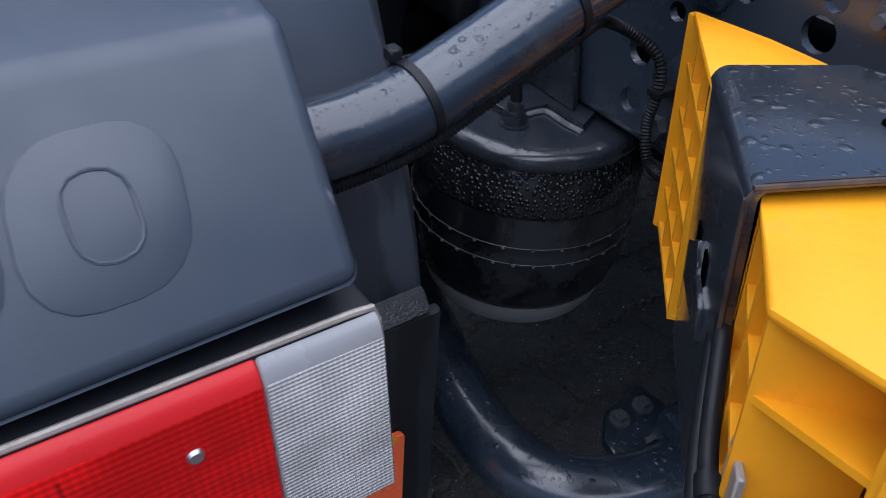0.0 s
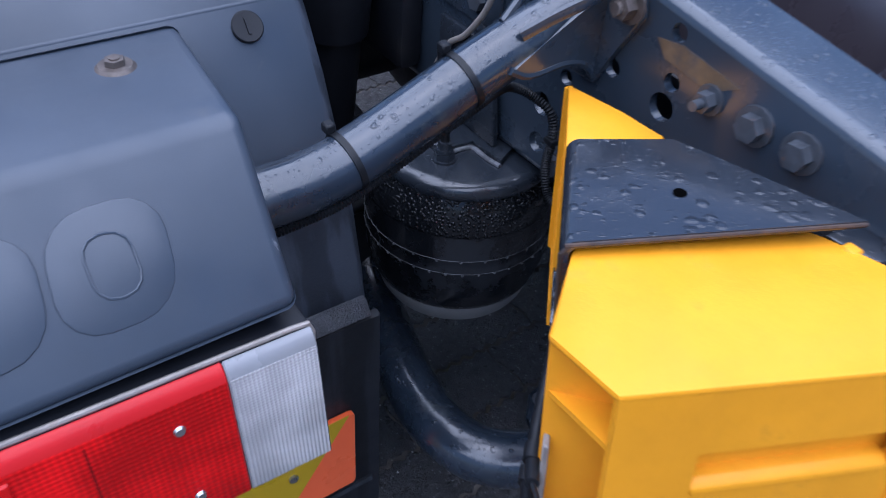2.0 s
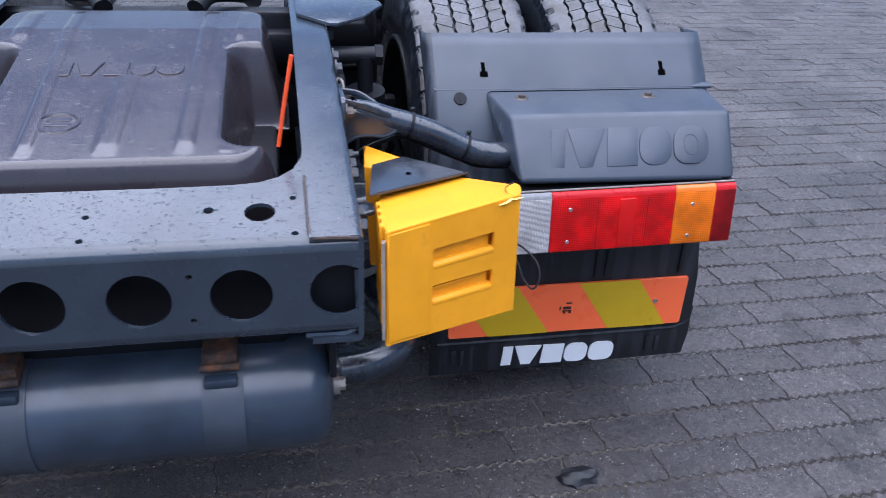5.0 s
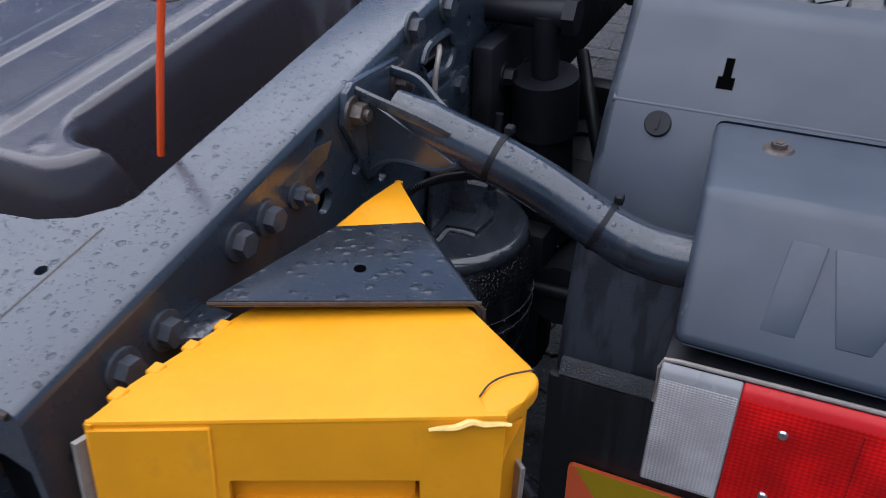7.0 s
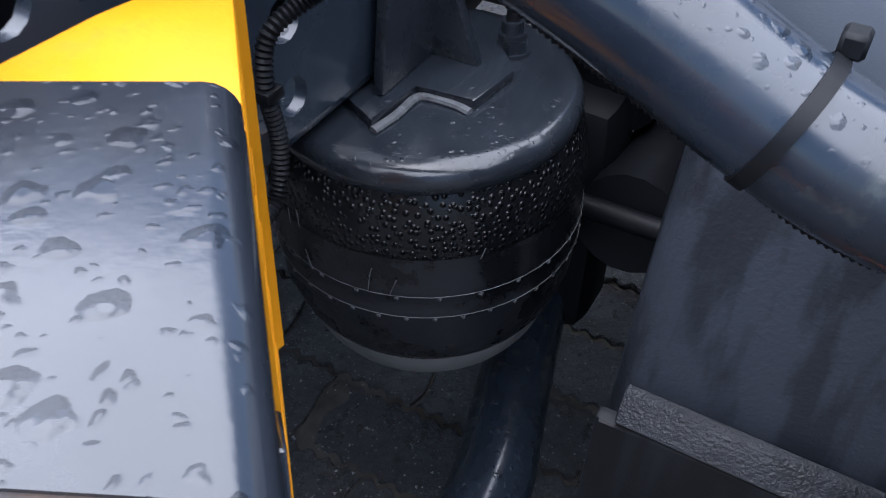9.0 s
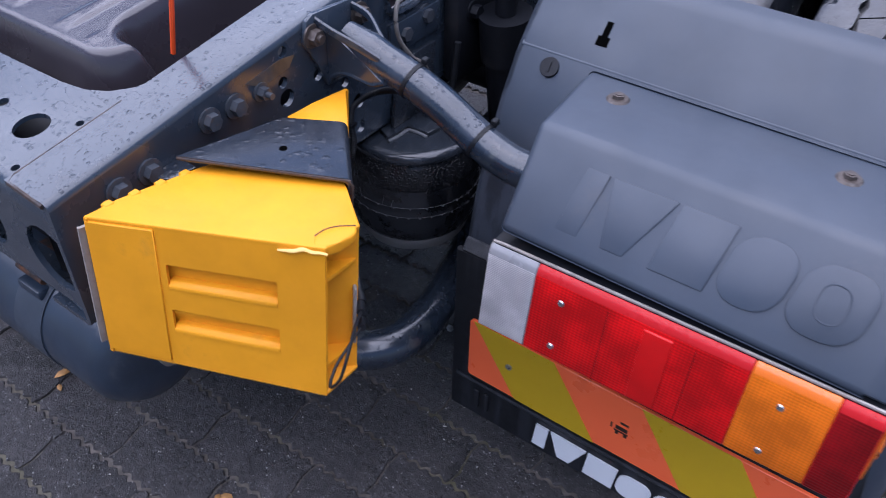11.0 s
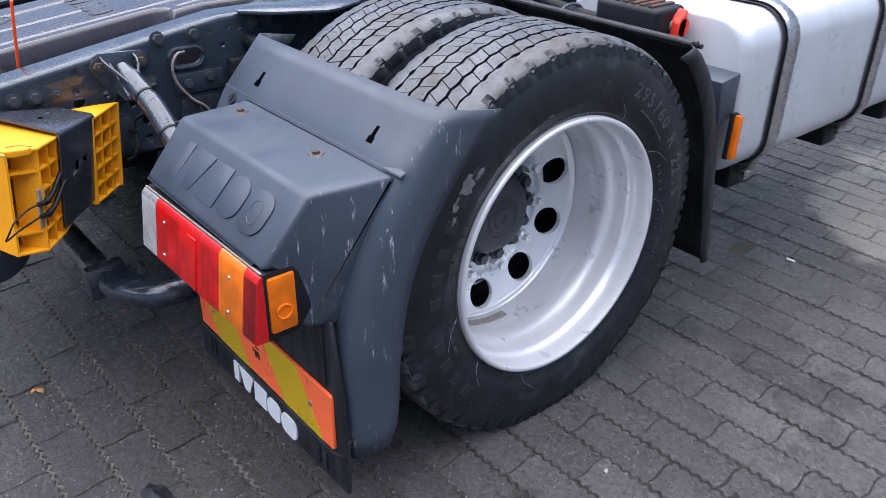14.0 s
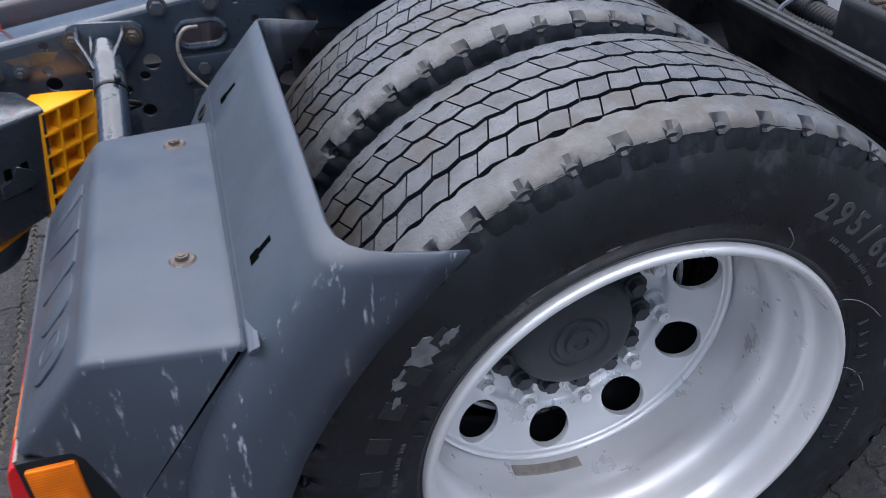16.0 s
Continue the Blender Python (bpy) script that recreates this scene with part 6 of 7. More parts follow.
def wheel_chock(rear):
    """A hollow plastic wedge on its side: plates, ribs and open cells facing outwards."""
    if rear:
        plan = [(0.421, 0.017), (0.655, 0.132), (0.652, 0.189), (0.586, 0.241), (0.505, 0.292), (0.455, 0.270), (0.428, 0.165), (0.419, 0.06)]
        z0, z1, n = 0.541, 0.750, 5
        open_edges = {1: 1, 2: 2}
        lab = "yellow plastic wheel chock with two slots and a chipped corner" if SIDE > 0 else "yellow plastic wheel chock with two slots, lashed to its holder"
    else:
        plan = [(0.470, 0.300), (0.5065, 0.3365), (0.431, 0.418), (0.4235, 0.360), (0.419, 0.316)]
        z0, z1, n = 0.541 if SIDE > 0 else 0.566, 0.7265, 5
        open_edges = {1: 3}
        lab = "yellow plastic wheel chock showing its open rib cells"
    def put(u, v, w):
        rise = 0.10 * (0.66 - u) * (z1 - w) / (z1 - z0) + 0.003 + 0.05 * (u - 0.421) - 0.13 * (v - 0.017) if rear else 0.0
        return (u - (0.0 if rear else 0.05 * (w - z1)), v + (0.105 if rear else 0.14) * (w - z1), w + rise)
    base = Vector((SIDE * 0.5, 0.15 if rear else 0.35, z0))
    ch = thing("wheel_chock", base, lab, "wheel chock", "chocks on the frame")
    t = 0.0042
    middle = Vector((0.53, 0.15)) if rear else Vector((0.45, 0.35))
    for k in range(n + 1):
        z = z0 + (z1 - z0 - t) * k / n
        outer = k in (0, n)
        pts = plan if outer else [tuple(Vector(p) * 0.985 + middle * 0.015) for p in plan]
        if rear and k in (2, 3):
            pts = [pts[0], (0.585, 0.105), (0.600, 0.150)] + pts[2:]
        b = bm_new()
        if outer:
            pts = [tuple(Vector(p) * 1.004 - middle * 0.004) for p in pts]
        prism(b, pts, put, z, z + t + (0.002 if outer else 0), 0.0026 if outer else 0.0, 2)
        part("end_plate" if outer else "shelf", b, YELLOW, ch)
    cnt = len(plan)
    for i in range(cnt):
        a, c = Vector(plan[i]), Vector(plan[(i + 1) % cnt])
        d = (c - a).normalized()
        nn = Vector((d.y, -d.x))
        L = (c - a).length
        def along(u, v, w, a=a, d=d, nn=nn):
            p = a + d * u + nn * w
            return put(p.x, p.y, v)
        if i in open_edges:
            cells = open_edges[i]
            for k in range(cells + 1):
                if rear and i == 1 and k == cells:
                    continue
                uu = min(max(L * k / cells, t / 2), L - t / 2)
                b = bm_new()
                deep = (-0.008 if i == 1 else -0.052) if rear else -0.004 - 0.034 * (1 - k / cells)
                prism(b, [(uu - t / 2, z0), (uu + t / 2, z0), (uu + t / 2, z1), (uu - t / 2, z1)], along, deep, -0.0008)
                part("rib", b, YELLOW, ch)
            continue
        b = bm_new()
        if rear and i == 0:
            slots = (0.683, 0.616)
            holes = [round_rect(L * 0.562, z, L * 0.472, 0.031, 0.002) for z in slots]
            holed(b, [(0, z0), (L, z0), (L, z1), (0, z1)], holes, along, -0.005, 0.0)
            part("slotted_wall", b, YELLOW, ch)
            for z in slots:
                b = bm_new()
                prism(b, [(z - 0.0200, 0.0012), (z - 0.0145, 0.0012), (z - 0.0095, -0.004), (z - 0.0085, -0.026), (z - 0.0200, -0.026)], lambda u, v, w: along(w, u, v), L * 0.328, L * 0.797, 0.0008, 1)
                part("slot_sill", b, YELLOW, ch)
            b = bm_new()
            prism(b, [(0.001, z0 + 0.006), (L * 0.295, z0 + 0.006), (L * 0.295, z1 - 0.004), (0.001, z1 - 0.004)], along, -0.001, 0.0022, 0.001, 1)
            part("raised_panel", b, YELLOW, ch)
            b = bm_new()
            prism(b, [(L * 0.30, z0 + 0.02), (L * 0.88, z0 + 0.02), (L * 0.88, z1 - 0.03), (L * 0.30, z1 - 0.03)], along, -0.030, -0.025)
            part("inner_wall", b, YELLOW, ch)
        else:
            prism(b, [(0, z0), (L, z0), (L, z1), (0, z1)], along, -0.005, 0.0)
            part("wall", b, YELLOW, ch)
    # teeth along the rail side
    for k in range(4 if rear else 0):
        p = Vector((0.4195, 0.035)).lerp(Vector((0.4275, 0.165)), (k + 0.4) / 4)
        b = bm_new()
        q = put(p.x, p.y, z1)[2]
        box(b, (p.x - 0.0065, p.y - 0.006, q - 0.05), (p.x + 0.004, p.y + 0.006, q + 0.0032), 0.0015, 1)
        part("tooth", b, YELLOW, ch)
        b = bm_new()
        box(b, (p.x - 0.0055, p.y - 0.018, z0 + 0.045), (p.x + 0.003, p.y - 0.008, z1 - 0.06), 0.0015, 1)
        part("grip_rib", b, YELLOW, ch)
    # closed core behind the cells
    b = bm_new()
    core = [(0.43, 0.035), (0.60, 0.118), (0.585, 0.155), (0.545, 0.200), (0.500, 0.262), (0.465, 0.255), (0.436, 0.16)] if rear else [(0.426, 0.318), (0.430, 0.375), (0.468, 0.338), (0.474, 0.312)]
    prism(b, core, put, z0 + 0.004, z1 - 0.006)
    part("core", b, YELLOW, ch)
    if rear and SIDE > 0:
        # bare plate beside the rail
        b = bm_new()
        prism(b, [(0.413, 0.012), (0.4175, 0.011), (0.4195, 0.024), (0.415, 0.026)], put, 0.556, 0.735)
        part("backing_plate", b, ALU, ch, "bare rusty backing plate")
        # chipped corner: a bulged lobe torn from the top plate, and a ragged lip below it
        cut = [Vector(p) for p in ((0.633, 0.141), (0.6345, 0.155), (0.642, 0.167), (0.656, 0.179))]
        lobe = [(0.6615, 0.174), (0.6635, 0.168), (0.6630, 0.160), (0.660, 0.148), (0.655, 0.134)]
        b = bm_new()
        prism(b, [(0.642, 0.127)] + [tuple(p) for p in cut] + lobe, AZ, 0.7380, 0.7515, 0.0030, 3)
        part("torn_corner", b, YELLOW, ch, "bulged torn corner")
        b = bm_new()
        sweep(b, smooth_path([(p.x, p.y, 0.7515) for p in cut], 5), 0.0007, 6)
        part("crack", b, EDGE, ch, "dirty torn edge")
        b = bm_new()
        rng = random.Random(4)
        sweep(b, smooth_path([(0.613 + 0.0076 * k, 0.1075 + 0.0042 * k + rng.uniform(-0.0015, 0.0015), 0.7470 + rng.uniform(-0.002, 0.002)) for k in range(7)], 3), lambda t: 0.0014 + 0.0016 * math.sin(math.pi * t), 6, flat=0.6)
        part("torn_lip", b, material("torn_pale_plastic", (0.85, 0.56, 0.16), 0.5, var=0.2, vscale=70), ch, "pale ragged tear")
    if rear:
        # metal latch, lashing sleeves and wire loop
        b = bm_new()
        prism(b, [(0.636, 0.196), (0.640, 0.1965), (0.658, 0.1795), (0.655, 0.1765)], put, 0.592, 0.672, 0.001, 1)
        latch = part("latch", b, ALU, ch, "bare metal latch plate")
        for dz in (0.0, -0.025):
            b = bm_new()
            sweep(b, smooth_path([(0.574, 0.246, 0.668 + dz), (0.600, 0.227, 0.660 + dz), (0.632, 0.200, 0.641 + dz), (0.652, 0.181, 0.637 + dz), (0.667, 0.165, 0.641 + dz)], 6), 0.0048, 10)
            part("sleeve", b, CONDUIT, latch)
            b = bm_new()
            cyl(b, (0.645, 0.1885, 0.6375 + dz), (0.654, 0.180, 0.6365 + dz), 0.0062, 12)
            part("clamp", b, CONDUIT, latch)
        b = bm_new()
        sweep(b, smooth_path([(0.666, 0.166, 0.641), (0.676, 0.145, 0.641), (0.690, 0.115, 0.630), (0.692, 0.098, 0.608), (0.680, 0.094, 0.592), (0.670, 0.115, 0.598), (0.668, 0.140, 0.608), (0.666, 0.164, 0.616)], 7), 0.0019, 7)
        part("cable_loop", b, CONDUIT, latch, "thin black cable loop")


for SIDE in (1.0, -1.0):
    chock_holder()
    wheel_chock(True)
    wheel_chock(False)
SIDE = 1.0

# slim orange rod on the frame
b = bm_new()
sweep(b, [Vector((0.272, 0.270, 0.79)), Vector((0.286, 0.276, 0.87)), Vector((0.300, 0.282, 0.940))], 0.0035, 8)

part("marker_rod", b, ORANGE, truck, "thin bright orange plastic rod")


# ---- front mudguard, tank and fittings ahead of the wheel ----
def front_guard():
    sec = [(1.440, 0.849), (1.472, 0.828), (1.520, 0.775), (1.563, 0.70), (1.595, 0.61), (1.620, 0.50), (1.640, 0.38), (1.652, 0.28), (1.655, 0.225)]
    edge = [(1.380, 0.832), (1.412, 0.812), (1.458, 0.757), (1.503, 0.68), (1.535, 0.59), (1.560, 0.485), (1.585, 0.37), (1.605, 0.28), (1.618, 0.235)]
    bm = bm_new()
    loops = []
    for (y, z), (ey, ez) in zip(sec, edge):
        loops.append([(0.545, y, z), (0.90, y, z), (1.165, y, z), (1.185, y + (ey - y) * 0.06, z + (ez - z) * 0.06), (1.197, y + (ey - y) * 0.2, z + (ez - z) * 0.2), (1.200, y + (ey - y) * 0.5, z + (ez - z) * 0.5), (1.200, ey, ez)])
    loft(bm, loops, closed=False)
    g = part("front_mudguard", bm, FLAP, truck, "black plastic mudguard ahead of the rear wheel", smooth=50, solid=0.005)
    for dy, dz in ((0, 0), (0.022, -0.003), (0.04, -0.012)):
        b = bm_new()
        sweep(b, [Vector((0.545, 1.438 + dy, 0.850 + dz)), Vector((1.185, 1.438 + dy, 0.850 + dz))], 0.006, 8)
        part("moulded_ridge", b, FLAP, g)
    # inner end turned back towards the tyre
    b = bm_new()
    prism(b, [(0.540, 1.442), (0.546, 1.442), (0.556, 1.30), (0.550, 1.30)], lambda u, v, w: (u, v, w), 0.70, 0.850, 0.002)
    part("inner_return", b, FLAP, g)
    b = bm_new()
    prism(b, [(1.60, 0.62), (1.665, 0.64), (1.665, 0.745), (1.585, 0.735)], AX, 0.95, 1.188, 0.006)
    part("carrier", b, PLASTIC, g)
    b = bm_new()
    prism(b, [(1.632, 0.530), (1.660, 0.527), (1.663, 0.648), (1.637, 0.652)], AX, 1.192, 1.206, 0.004)
    part("side_marker", b, DARKSTEEL, g)
    b = bm_new()
    prism(b, [(1.635, 0.534), (1.657, 0.531), (1.660, 0.644), (1.640, 0.648)], AX, 1.204, 1.220, 0.004)
    part("side_marker_lens", b, LENS_AMBER, g, "orange side marker lens")


front_guard()


def fuel_tank():
    b = bm_new()
    x0, x1, z0, z1, r = 0.605, 1.195, 0.455, 0.872, 0.085
    def ring(y, k):
        return [(u, y, v) for u, v in round_rect((x0 + x1) / 2, (z0 + z1) / 2, (x1 - x0) * k, (z1 - z0) * k, r, 8)]
    loft(b, [ring(1.672, 0.90), ring(1.676, 0.94), ring(1.688, 0.975), ring(1.71, 1.0), ring(2.90, 1.0), ring(2.925, 0.975), ring(2.935, 0.93)])
    t = part("fuel_tank", b, TANK, truck, "large dull aluminium fuel tank", smooth=50)
    for y in (1.85, 2.37, 2.77):
        b = bm_new()
        loft(b, [[(u, y + d, v) for u, v in round_rect((x0 + x1) / 2, (z0 + z1) / 2, x1 - x0 + 0.012, z1 - z0 + 0.012, r + 0.006, 8)] for d in (-0.040, 0.040)], caps=False)
        part("rubber_strip", b, FLAP, t)
        b = bm_new()
        loft(b, [[(u, y + d, v) for u, v in round_rect((x0 + x1) / 2, (z0 + z1) / 2, x1 - x0 + 0.022, z1 - z0 + 0.022, r + 0.011, 8)] for d in (-0.026, 0.026)], caps=False)
        part("steel_strap", b, STEEL, t, "bright steel tank strap", solid=0.003)
        b = bm_new()
        box(b, (0.40, y - 0.045, 0.37), (1.13, y + 0.045, 0.452), 0.012)
        part("tank_console", b, DARKSTEEL, t)
        b = bm_new()
        cyl(b, (1.15, y, 0.43), (1.17, y, 0.475), 0.016, 12)
        hexbolt(b, (1.15, y, 0.43), (0, 0, -1), 0.013, 0.014)
        part("strap_bolt", b, STEEL, t)


fuel_tank()


def valve_box():
    b = bm_new()
    box(b, (0.806, 1.548, 0.70), (1.006, 1.664, 0.876), 0.014, 3)
    v = part("valve_box", b, DARKSTEEL, truck, "dark rusty-topped valve box with a red tap")
    for k in range(6):
        b = bm_new()
        box(b, (0.828 + 0.027 * k, 1.560, 0.873), (0.845 + 0.027 * k, 1.650, 0.881), 0.003)
        part("rib", b, RUSTY, v)
    b = bm_new()
    cyl(b, (0.985, 1.615, 0.83), (1.010, 1.62, 0.83), 0.020, 18)
    hexbolt(b, (0.985, 1.615, 0.83), (1, 0, 0), 0.018, 0.014)
    part("tap_collar", b, STEEL, v)
    b = bm_new()
    prism(b, [(1.600, 0.818), (1.596, 0.785), (1.614, 0.782), (1.632, 0.815), (1.636, 0.868), (1.620, 0.876), (1.610, 0.85), (1.600, 0.845)], AX, 1.010, 1.034, 0.005)
    cyl(b, (1.0, 1.622, 0.83), (1.034, 1.622, 0.83), 0.022, 18)
    part("tap_handle", b, REDTAP, v, "red plastic tap handle")
    for dy, dz, r in ((0.0, 0.0, 0.020), (-0.042, -0.006, 0.009), (-0.050, -0.024, 0.009)):
        b = bm_new()
        pts = smooth_path([(0.405, 1.62 + dy, 0.735 + dz), (0.45, 1.61 + dy, 0.782 + dz), (0.50, 1.603 + dy, 0.820 + dz), (0.555, 1.60 + dy, 0.822 + dz), (0.64, 1.60 + dy, 0.812 + dz), (0.72, 1.60 + dy, 0.806 + dz), (0.815, 1.605 + dy * 0.6, 0.802 + dz)], 8)
        sweep(b, even(pts, 0.004), r, 10, ribs=0.0016)
        part("hose", b, CONDUIT, truck, "black corrugated hose")
    for x in (0.575, 0.700):
        b = bm_new()
        ring = [(x, 1.578 + 0.048 * math.cos(radians(a)), 0.806 + 0.030 * math.sin(radians(a))) for a in range(0, 361, 24)]
        sweep(b, [Vector(p) for p in ring], 0.0045, 6)
        part("hose_strap", b, PLASTIC, truck, "black strap round the hoses")
    b = bm_new()
    box(b, (0.40, 1.50, 0.60), (0.60, 2.9, 0.69), 0.01)
    part("side_tray", b, DARKSTEEL, truck)
    # dark plate over the rail's outer side, and the plates on top of it
    b = bm_new()
    box(b, (0.3865, 1.06, 0.592), (0.394, 3.19, 0.857), 0.002)
    sub = part("subframe", b, DARKSTEEL, truck, "black steel plate along the outer side of the frame rail")
    for k in range(9):
        for z in ((0.832, 0.775) if k % 3 else (0.828,)):
            b = bm_new()
            hexbolt(b, (0.394, 1.36 + 0.085 * k + 0.012 * (k % 2), z), (1, 0, 0), 0.0125, 0.012, stud=0.010 if k % 2 else 0)
            part("bolt", b, BOLT, sub)
    b = bm_new()
    prism(b, [(0.388, 0.742), (0.405, 0.738), (0.470, 0.805), (0.524, 0.915), (0.520, 0.950), (0.486, 1.032), (0.430, 1.150), (0.40, 1.20), (0.322, 1.20), (0.322, 0.83)], lambda u, v, w: (u, v, w), 0.8690, 0.8780, 0.003)
    part("mounting_plate", b, FRAME, sub, "wet blue-black mounting plate")
    b = bm_new()
    box(b, (0.300, 1.212, 0.8690), (0.442, 3.18, 0.8830), 0.004)
    box(b, (0.434, 1.212, 0.815), (0.4425, 3.18, 0.8700), 0.003)
    part("top_plate", b, FRAME, sub)
    # steel elbow and its clamp behind the hoses
    b = bm_new()
    sweep(b, smooth_path([(0.40, 1.80, 0.772), (0.455, 1.77, 0.785), (0.480, 1.745, 0.770), (0.485, 1.740, 0.715), (0.485, 1.740, 0.66)], 6), 0.014, 12)
    part("pipe_elbow", b, STEEL, sub, "dull steel pipe elbow")


valve_box()


def step_and_front_wheel():
    b = bm_new()
    box(b, (0.92, 3.00, 0.40), (1.19, 3.20, 0.435), 0.008)
    s = part("cab_step", b, DARKSTEEL, truck, "black cab access step")
    for k in range(4):
        b = bm_new()
        box(b, (0.94, 3.02 + 0.045 * k, 0.434), (1.18, 3.035 + 0.045 * k, 0.442), 0.003)
        part("tread_bar", b, DARKSTEEL, s)
    b = bm_new()
    sweep(b, smooth_path([(1.14, 3.10, 0.44), (1.16, 3.14, 0.6), (1.16, 3.16, 0.9), (1.14, 3.16, 1.1)], 5), 0.016, 10)
    part("step_post", b, STEEL, s)
    b = bm_new()
    box(b, (0.90, 2.97, 0.76), (1.19, 3.28, 0.80), 0.008)
    part("upper_step", b, DARKSTEEL, s)
    b = bm_new()
    prism(b, [(3.26, 0.30), (3.30, 0.25), (3.36, 0.60), (3.55, 0.95), (3.9, 1.05), (3.9, 1.10), (3.5, 1.02), (3.30, 0.70)], AX, 0.80, 1.20, 0.006)
    part("cab_wheel_arch", b, FLAP, truck)
    b = bm_new()
    prism(b, [(3.36, 0.60), (3.40, 0.60), (3.42, 0.74), (3.39, 0.75)], AX, 1.20, 1.222, 0.004)
    part("front_side_marker", b, LENS_AMBER, truck, "orange side marker lens")


step_and_front_wheel()
wheel(1.04, 1, False).matrix_basis = Matrix.Translation((1.03, 4.45, AXLE_Z))

# ---- ground ----
b = bm_new()
vs = [b.verts.new(p) for p in ((-250, -250, -0.0034), (250, -250, -0.0034), (250, 250, -0.0034), (-250, 250, -0.0034))]
b.faces.new(vs)
ground = part("ground", b, JOINT, None, "dirty sand-filled joints under block paving", kind="structure")
ground["category"] = "ground"
ground.location.z = GROUND

PL, PW, TURN, PY = 0.2162, 0.1081, radians(0.9), 0.049


def paver_outline(gap):
    """Half the wave runs along each edge, so that neighbours interlock."""
    hl, hw = PL / 2 - gap * 0.5, PW / 2 - gap
    out = []
    wave = lambda u, n, amp: amp * math.asin(0.96 * math.sin(2 * math.pi * u * n)) / 1.29
    nl, ns = 48, 12
    for k in range(nl):
        u = k / nl
        out.append((-hl + 2 * hl * u, -hw + wave(u, 8, 0.0046)))
    for k in range(ns):
        u = k / ns
        out.append((hl + wave(u, 1, 0.0042), -hw + 2 * hw * u))
    for k in range(nl):
        u = 1 - k / nl
        out.append((-hl + 2 * hl * u, hw + wave(u, 8, 0.0046)))
    for k in range(ns):
        u = 1 - k / ns
        out.append((-hl + wave(u, 1, 0.0042), -hw + 2 * hw * u))
    return out


def paver_data(seed):
    rng = random.Random(seed)
    b0, b1 = paver_outline(0.0032), paver_outline(0.0056)
    n = len(b0)
    j = [(rng.uniform(-0.0008, 0.0008), rng.uniform(-0.0008, 0.0008)) for _ in range(n)]
    lo = [(x + dx, y + dy, -0.012) for (x, y), (dx, dy) in zip(b0, j)]
    mid = [(x + dx, y + dy, -0.0032) for (x, y), (dx, dy) in zip(b0, j)]
    chips = [rng.random() < 0.06 for _ in range(n)]
    hi = [((x + rng.uniform(-0.0013, 0.0013)) * (0.985 if c else 1.0), (y + rng.uniform(-0.0013, 0.0013)) * (0.94 if c else 1.0), -0.0006 if c else 0.0) for (x, y), c in zip(b1, chips)]
    faces = [tuple(range(2 * n, 3 * n))]
    for a in (0, n):
        faces += [(a + i, a + (i + 1) % n, a + n + (i + 1) % n, a + n + i) for i in range(n)]
    return lo + mid + hi, faces


def paving():
    rng = random.Random(3)
    kinds = [paver_data(k) for k in range(6)]
    meshes = []
    for k, (v, f) in enumerate(kinds):
        me = bpy.data.meshes.new("paver")
        me.from_pydata(v, [], f)
        me.materials.append(PAVER)
        meshes.append(me)
    allv, allf, singles = [], [], 0
    c, s = math.cos(TURN), math.sin(TURN)
    hl, hw = PL / 2, PW / 2
    plain = [(x * (hl - g), y * (hw - g), z) for g, z in ((0.0034, -0.0042), (0.0056, 0.0)) for x, y in ((-1, -1), (1, -1), (1, 1), (-1, 1))]
    plain_faces = [(4, 5, 6, 7), (0, 1, 5, 4), (1, 2, 6, 5), (2, 3, 7, 6), (3, 0, 4, 7)]
    for row in range(-90, 150):
        for col in range(-64, 44):
            u, v = (col + 0.5 * (row % 2)) * PL, PY + (row + 0.5) * PW
            x, y = c * u - s * v, s * u + c * v
            if not (-12.0 < x < 9.0 and -9.0 < y < 14.0):
                continue
            close = -2.4 < x < 4.4 and -2.2 < y < 7.0
            tilt = Euler((rng.gauss(0, 0.013), rng.gauss(0, 0.008), TURN + rng.gauss(0, 0.005)))
            m = Matrix.LocRotScale((x, y, rng.gauss(0, 0.0010)), tilt, None)
            k = rng.randrange(6)
            near = -0.85 < y < 1.35 and 0.2 < x < 2.75
            if near and singles < 280:
                ob = new("paver", meshes[k])
                ob.parent, ob.matrix_basis = ground, m
                singles += 1
            else:
                base = len(allv)
                shape, sides = kinds[k] if close else (plain, plain_faces)
                allv += [tuple(m @ Vector(p)) for p in shape]
                allf += [tuple(base + i for i in f) for f in sides]
    me = bpy.data.meshes.new("paving")
    me.from_pydata(allv, [], allf)
    me.materials.append(PAVER)
    ob = new("paving", me)
    ob.parent = ground
    tagged(ob, "grey concrete block paving", kind="stuff")


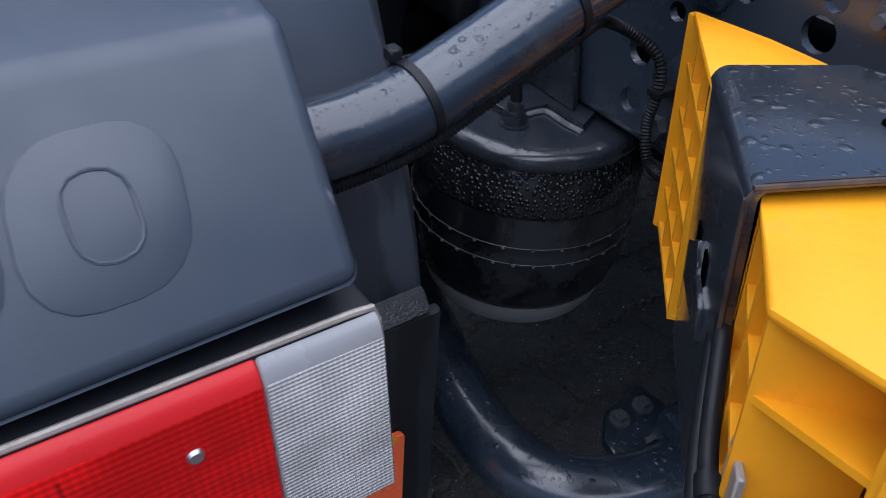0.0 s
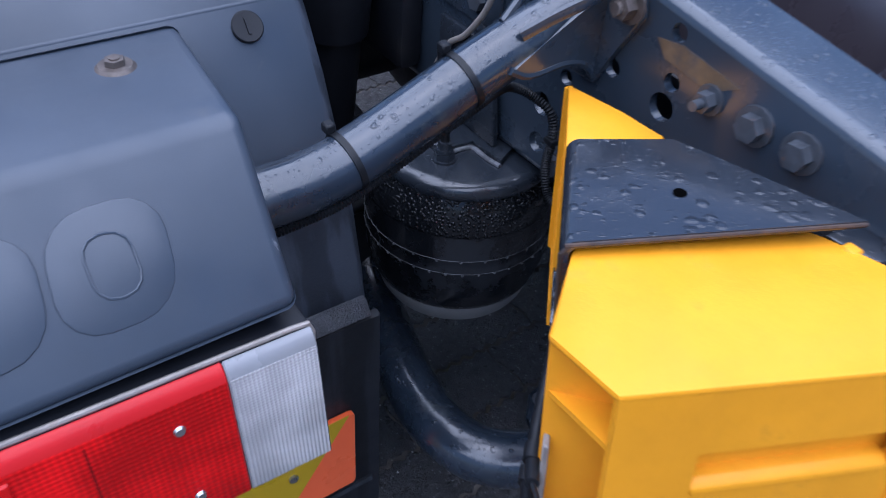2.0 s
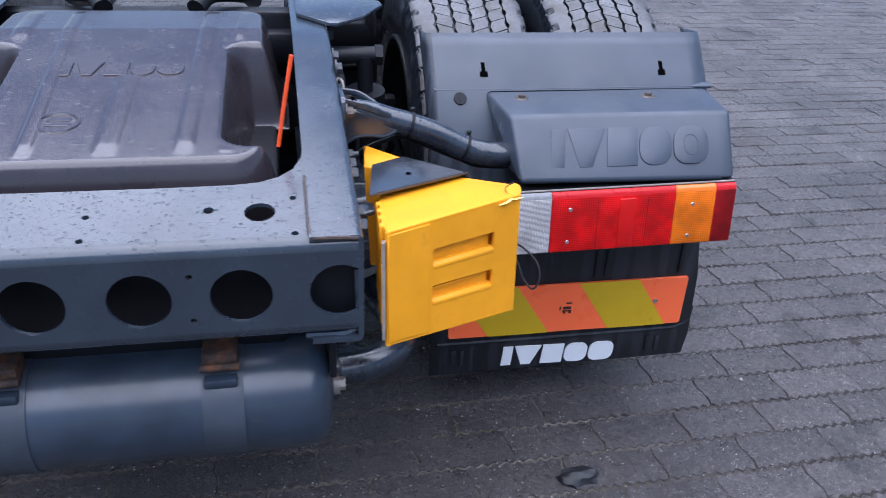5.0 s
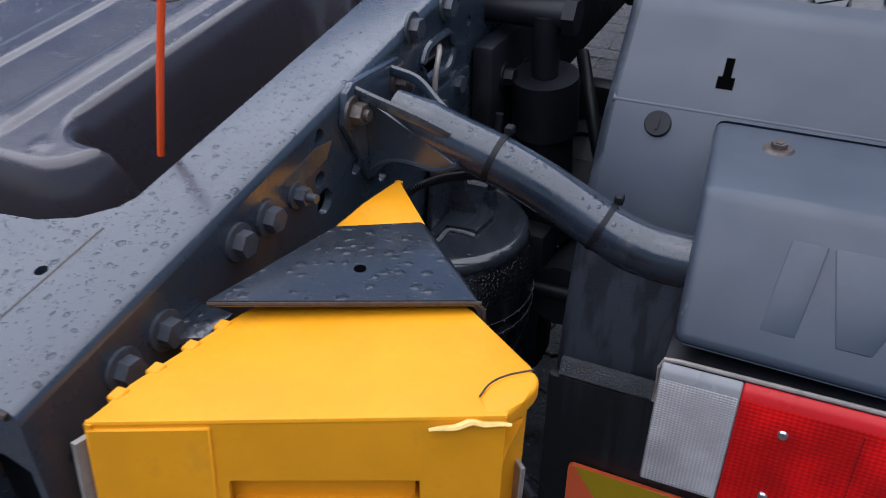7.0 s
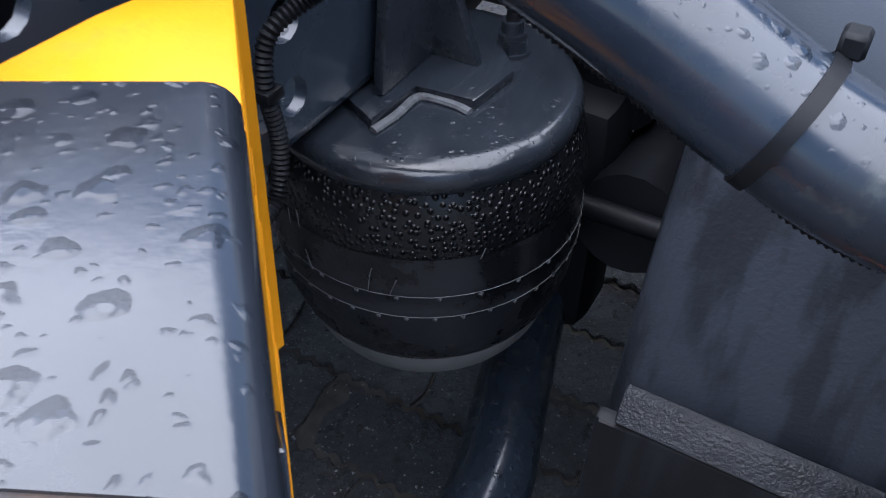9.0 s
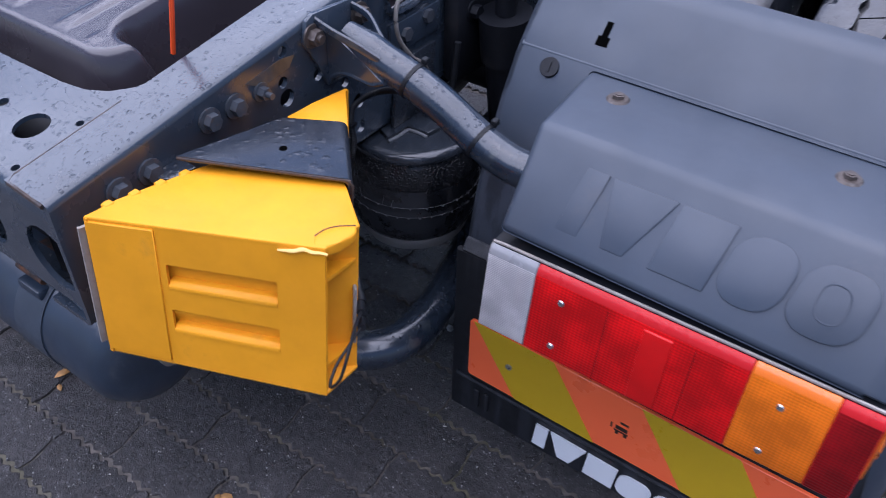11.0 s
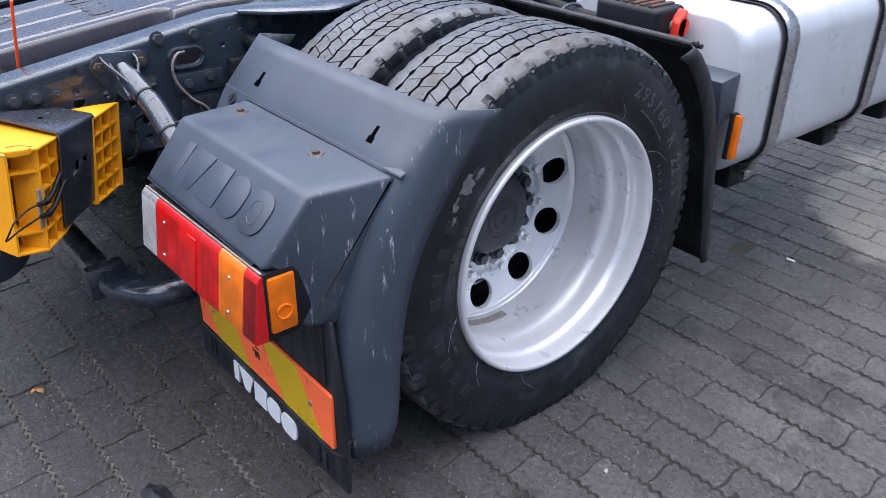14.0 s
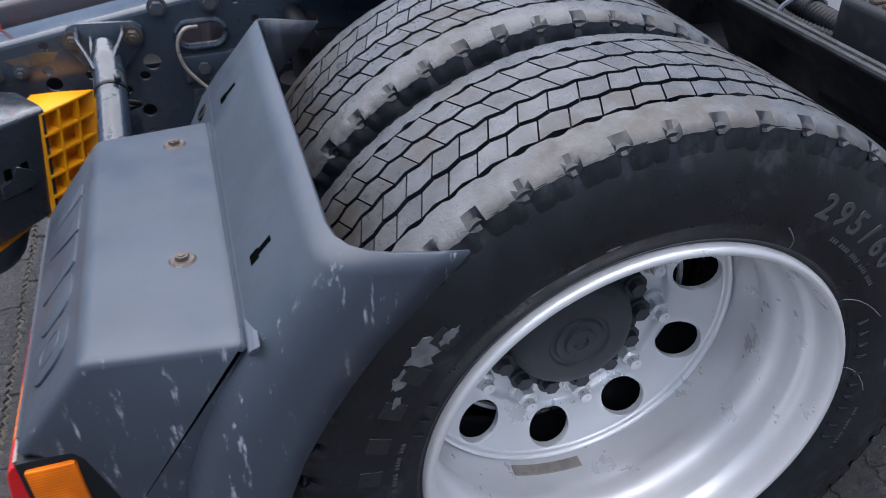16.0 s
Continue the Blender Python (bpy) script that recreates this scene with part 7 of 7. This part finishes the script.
# ---- litter on the paving ----
def litter():
    leafm = material("dead_leaf", (0.42, 0.22, 0.07), 0.7, var=0.4, vscale=40)
    for x, y, sz, rot in ((0.349, 0.125, 0.030, 0.3), (-0.125, 0.124, 0.034, 1.2), (0.338, 0.114, 0.022, 2.0), (-0.10, 0.10, 0.02, 2.7), (-0.52, 0.20, 0.018, 0.8), (0.12, 0.42, 0.02, 0.2)):
        b = bm_new()
        pts = [(0, 0), (0.3, 0.22), (0.7, 0.25), (1.0, 0.02), (0.7, -0.2), (0.3, -0.24)]
        vs_ = [b.verts.new(((u - 0.5) * sz * math.cos(rot) - v * sz * math.sin(rot), (u - 0.5) * sz * math.sin(rot) + v * sz * math.cos(rot), 0.001 + 0.006 * abs(v) * 3 * sz / 0.03)) for u, v in pts]
        b.faces.new((vs_[0], vs_[1], vs_[2], vs_[3]))
        b.faces.new((vs_[0], vs_[3], vs_[4], vs_[5]))
        o = part("leaf", b, leafm, None, "small curled dead leaf on the paving", solid=0.0008)
        o.location = (x, y, GROUND + 0.0012)
        o["category"] = "leaf"
    b = bm_new()
    rng = random.Random(8)
    bmesh.ops.create_icosphere(b, subdivisions=3, radius=1.0)
    for v in b.verts:
        k = 1 + 0.35 * noise.noise(v.co * 1.7) + 0.12 * noise.noise(v.co * 5)
        v.co = Vector((v.co.x * 0.048 * k, v.co.y * 0.026 * k, max(-0.001, v.co.z * 0.022 * k)))
    o = part("rubber_scrap", b, FLAP, None, "crumpled black rubber scrap on the paving", smooth=30)
    o.location = (0.882, 0.208, GROUND + 0.001)
    o["category"] = "debris"
    stone = material("pale_stone", (0.36, 0.345, 0.32), 0.7, var=0.2, vscale=90)
    for x, y, r in ((1.42, 1.007, 0.007), (1.417, 0.481, 0.006), (0.426, 0.690, 0.008), (1.30, 0.62, 0.004), (0.62, 0.72, 0.004), (0.9, -0.1, 0.004)):
        b = bm_new()
        bmesh.ops.create_icosphere(b, subdivisions=1, radius=r)
        for v in b.verts:
            v.co *= rng.uniform(0.7, 1.25)
        o = part("pebble", b, stone, None, "small pale pebble on the paving", smooth=0)
        o.location = (x, y, GROUND + r * 0.55)
        o["category"] = "pebble"
    # fine grit and stone crumbs in the truck's lee, multiplied to paint sparkle
    verts, faces = [], []
    for _ in range(9000):
        x, y, r = rng.gauss(0.5, 0.75), rng.gauss(0.1, 0.85), rng.choice((0.0009, 0.0011, 0.0012, 0.0014, 0.0018, 0.0026))
        q = len(verts)
        a0 = rng.uniform(0, 6.28)
        verts += [(x + r * math.cos(a0 + k * 2.09) * rng.uniform(0.7, 1.3), y + r * math.sin(a0 + k * 2.09), 0.0002) for k in range(3)] + [(x, y, r * 1.2)]
        faces += [(q, q + 1, q + 3), (q + 1, q + 2, q + 3), (q + 2, q, q + 3)]
    me = bpy.data.meshes.new("grit")
    me.from_pydata(verts, [], faces)
    me.materials.append(stone)
    grit = tagged(new("grit", me), "pale grit and painted sparkle scattered over the paving", "grit", kind="stuff")
    grit.location.z = GROUND
    b = bm_new()
    cyl(b, (-0.013, 0, 0), (0.013, 0.002, 0.001), 0.004, 10)
    o = part("cigarette_end", b, WHITE, None, "discarded cigarette end on the paving")
    o.location = (1.174, 2.208, GROUND + 0.0045)
    o["category"] = "litter"


litter()
paving()
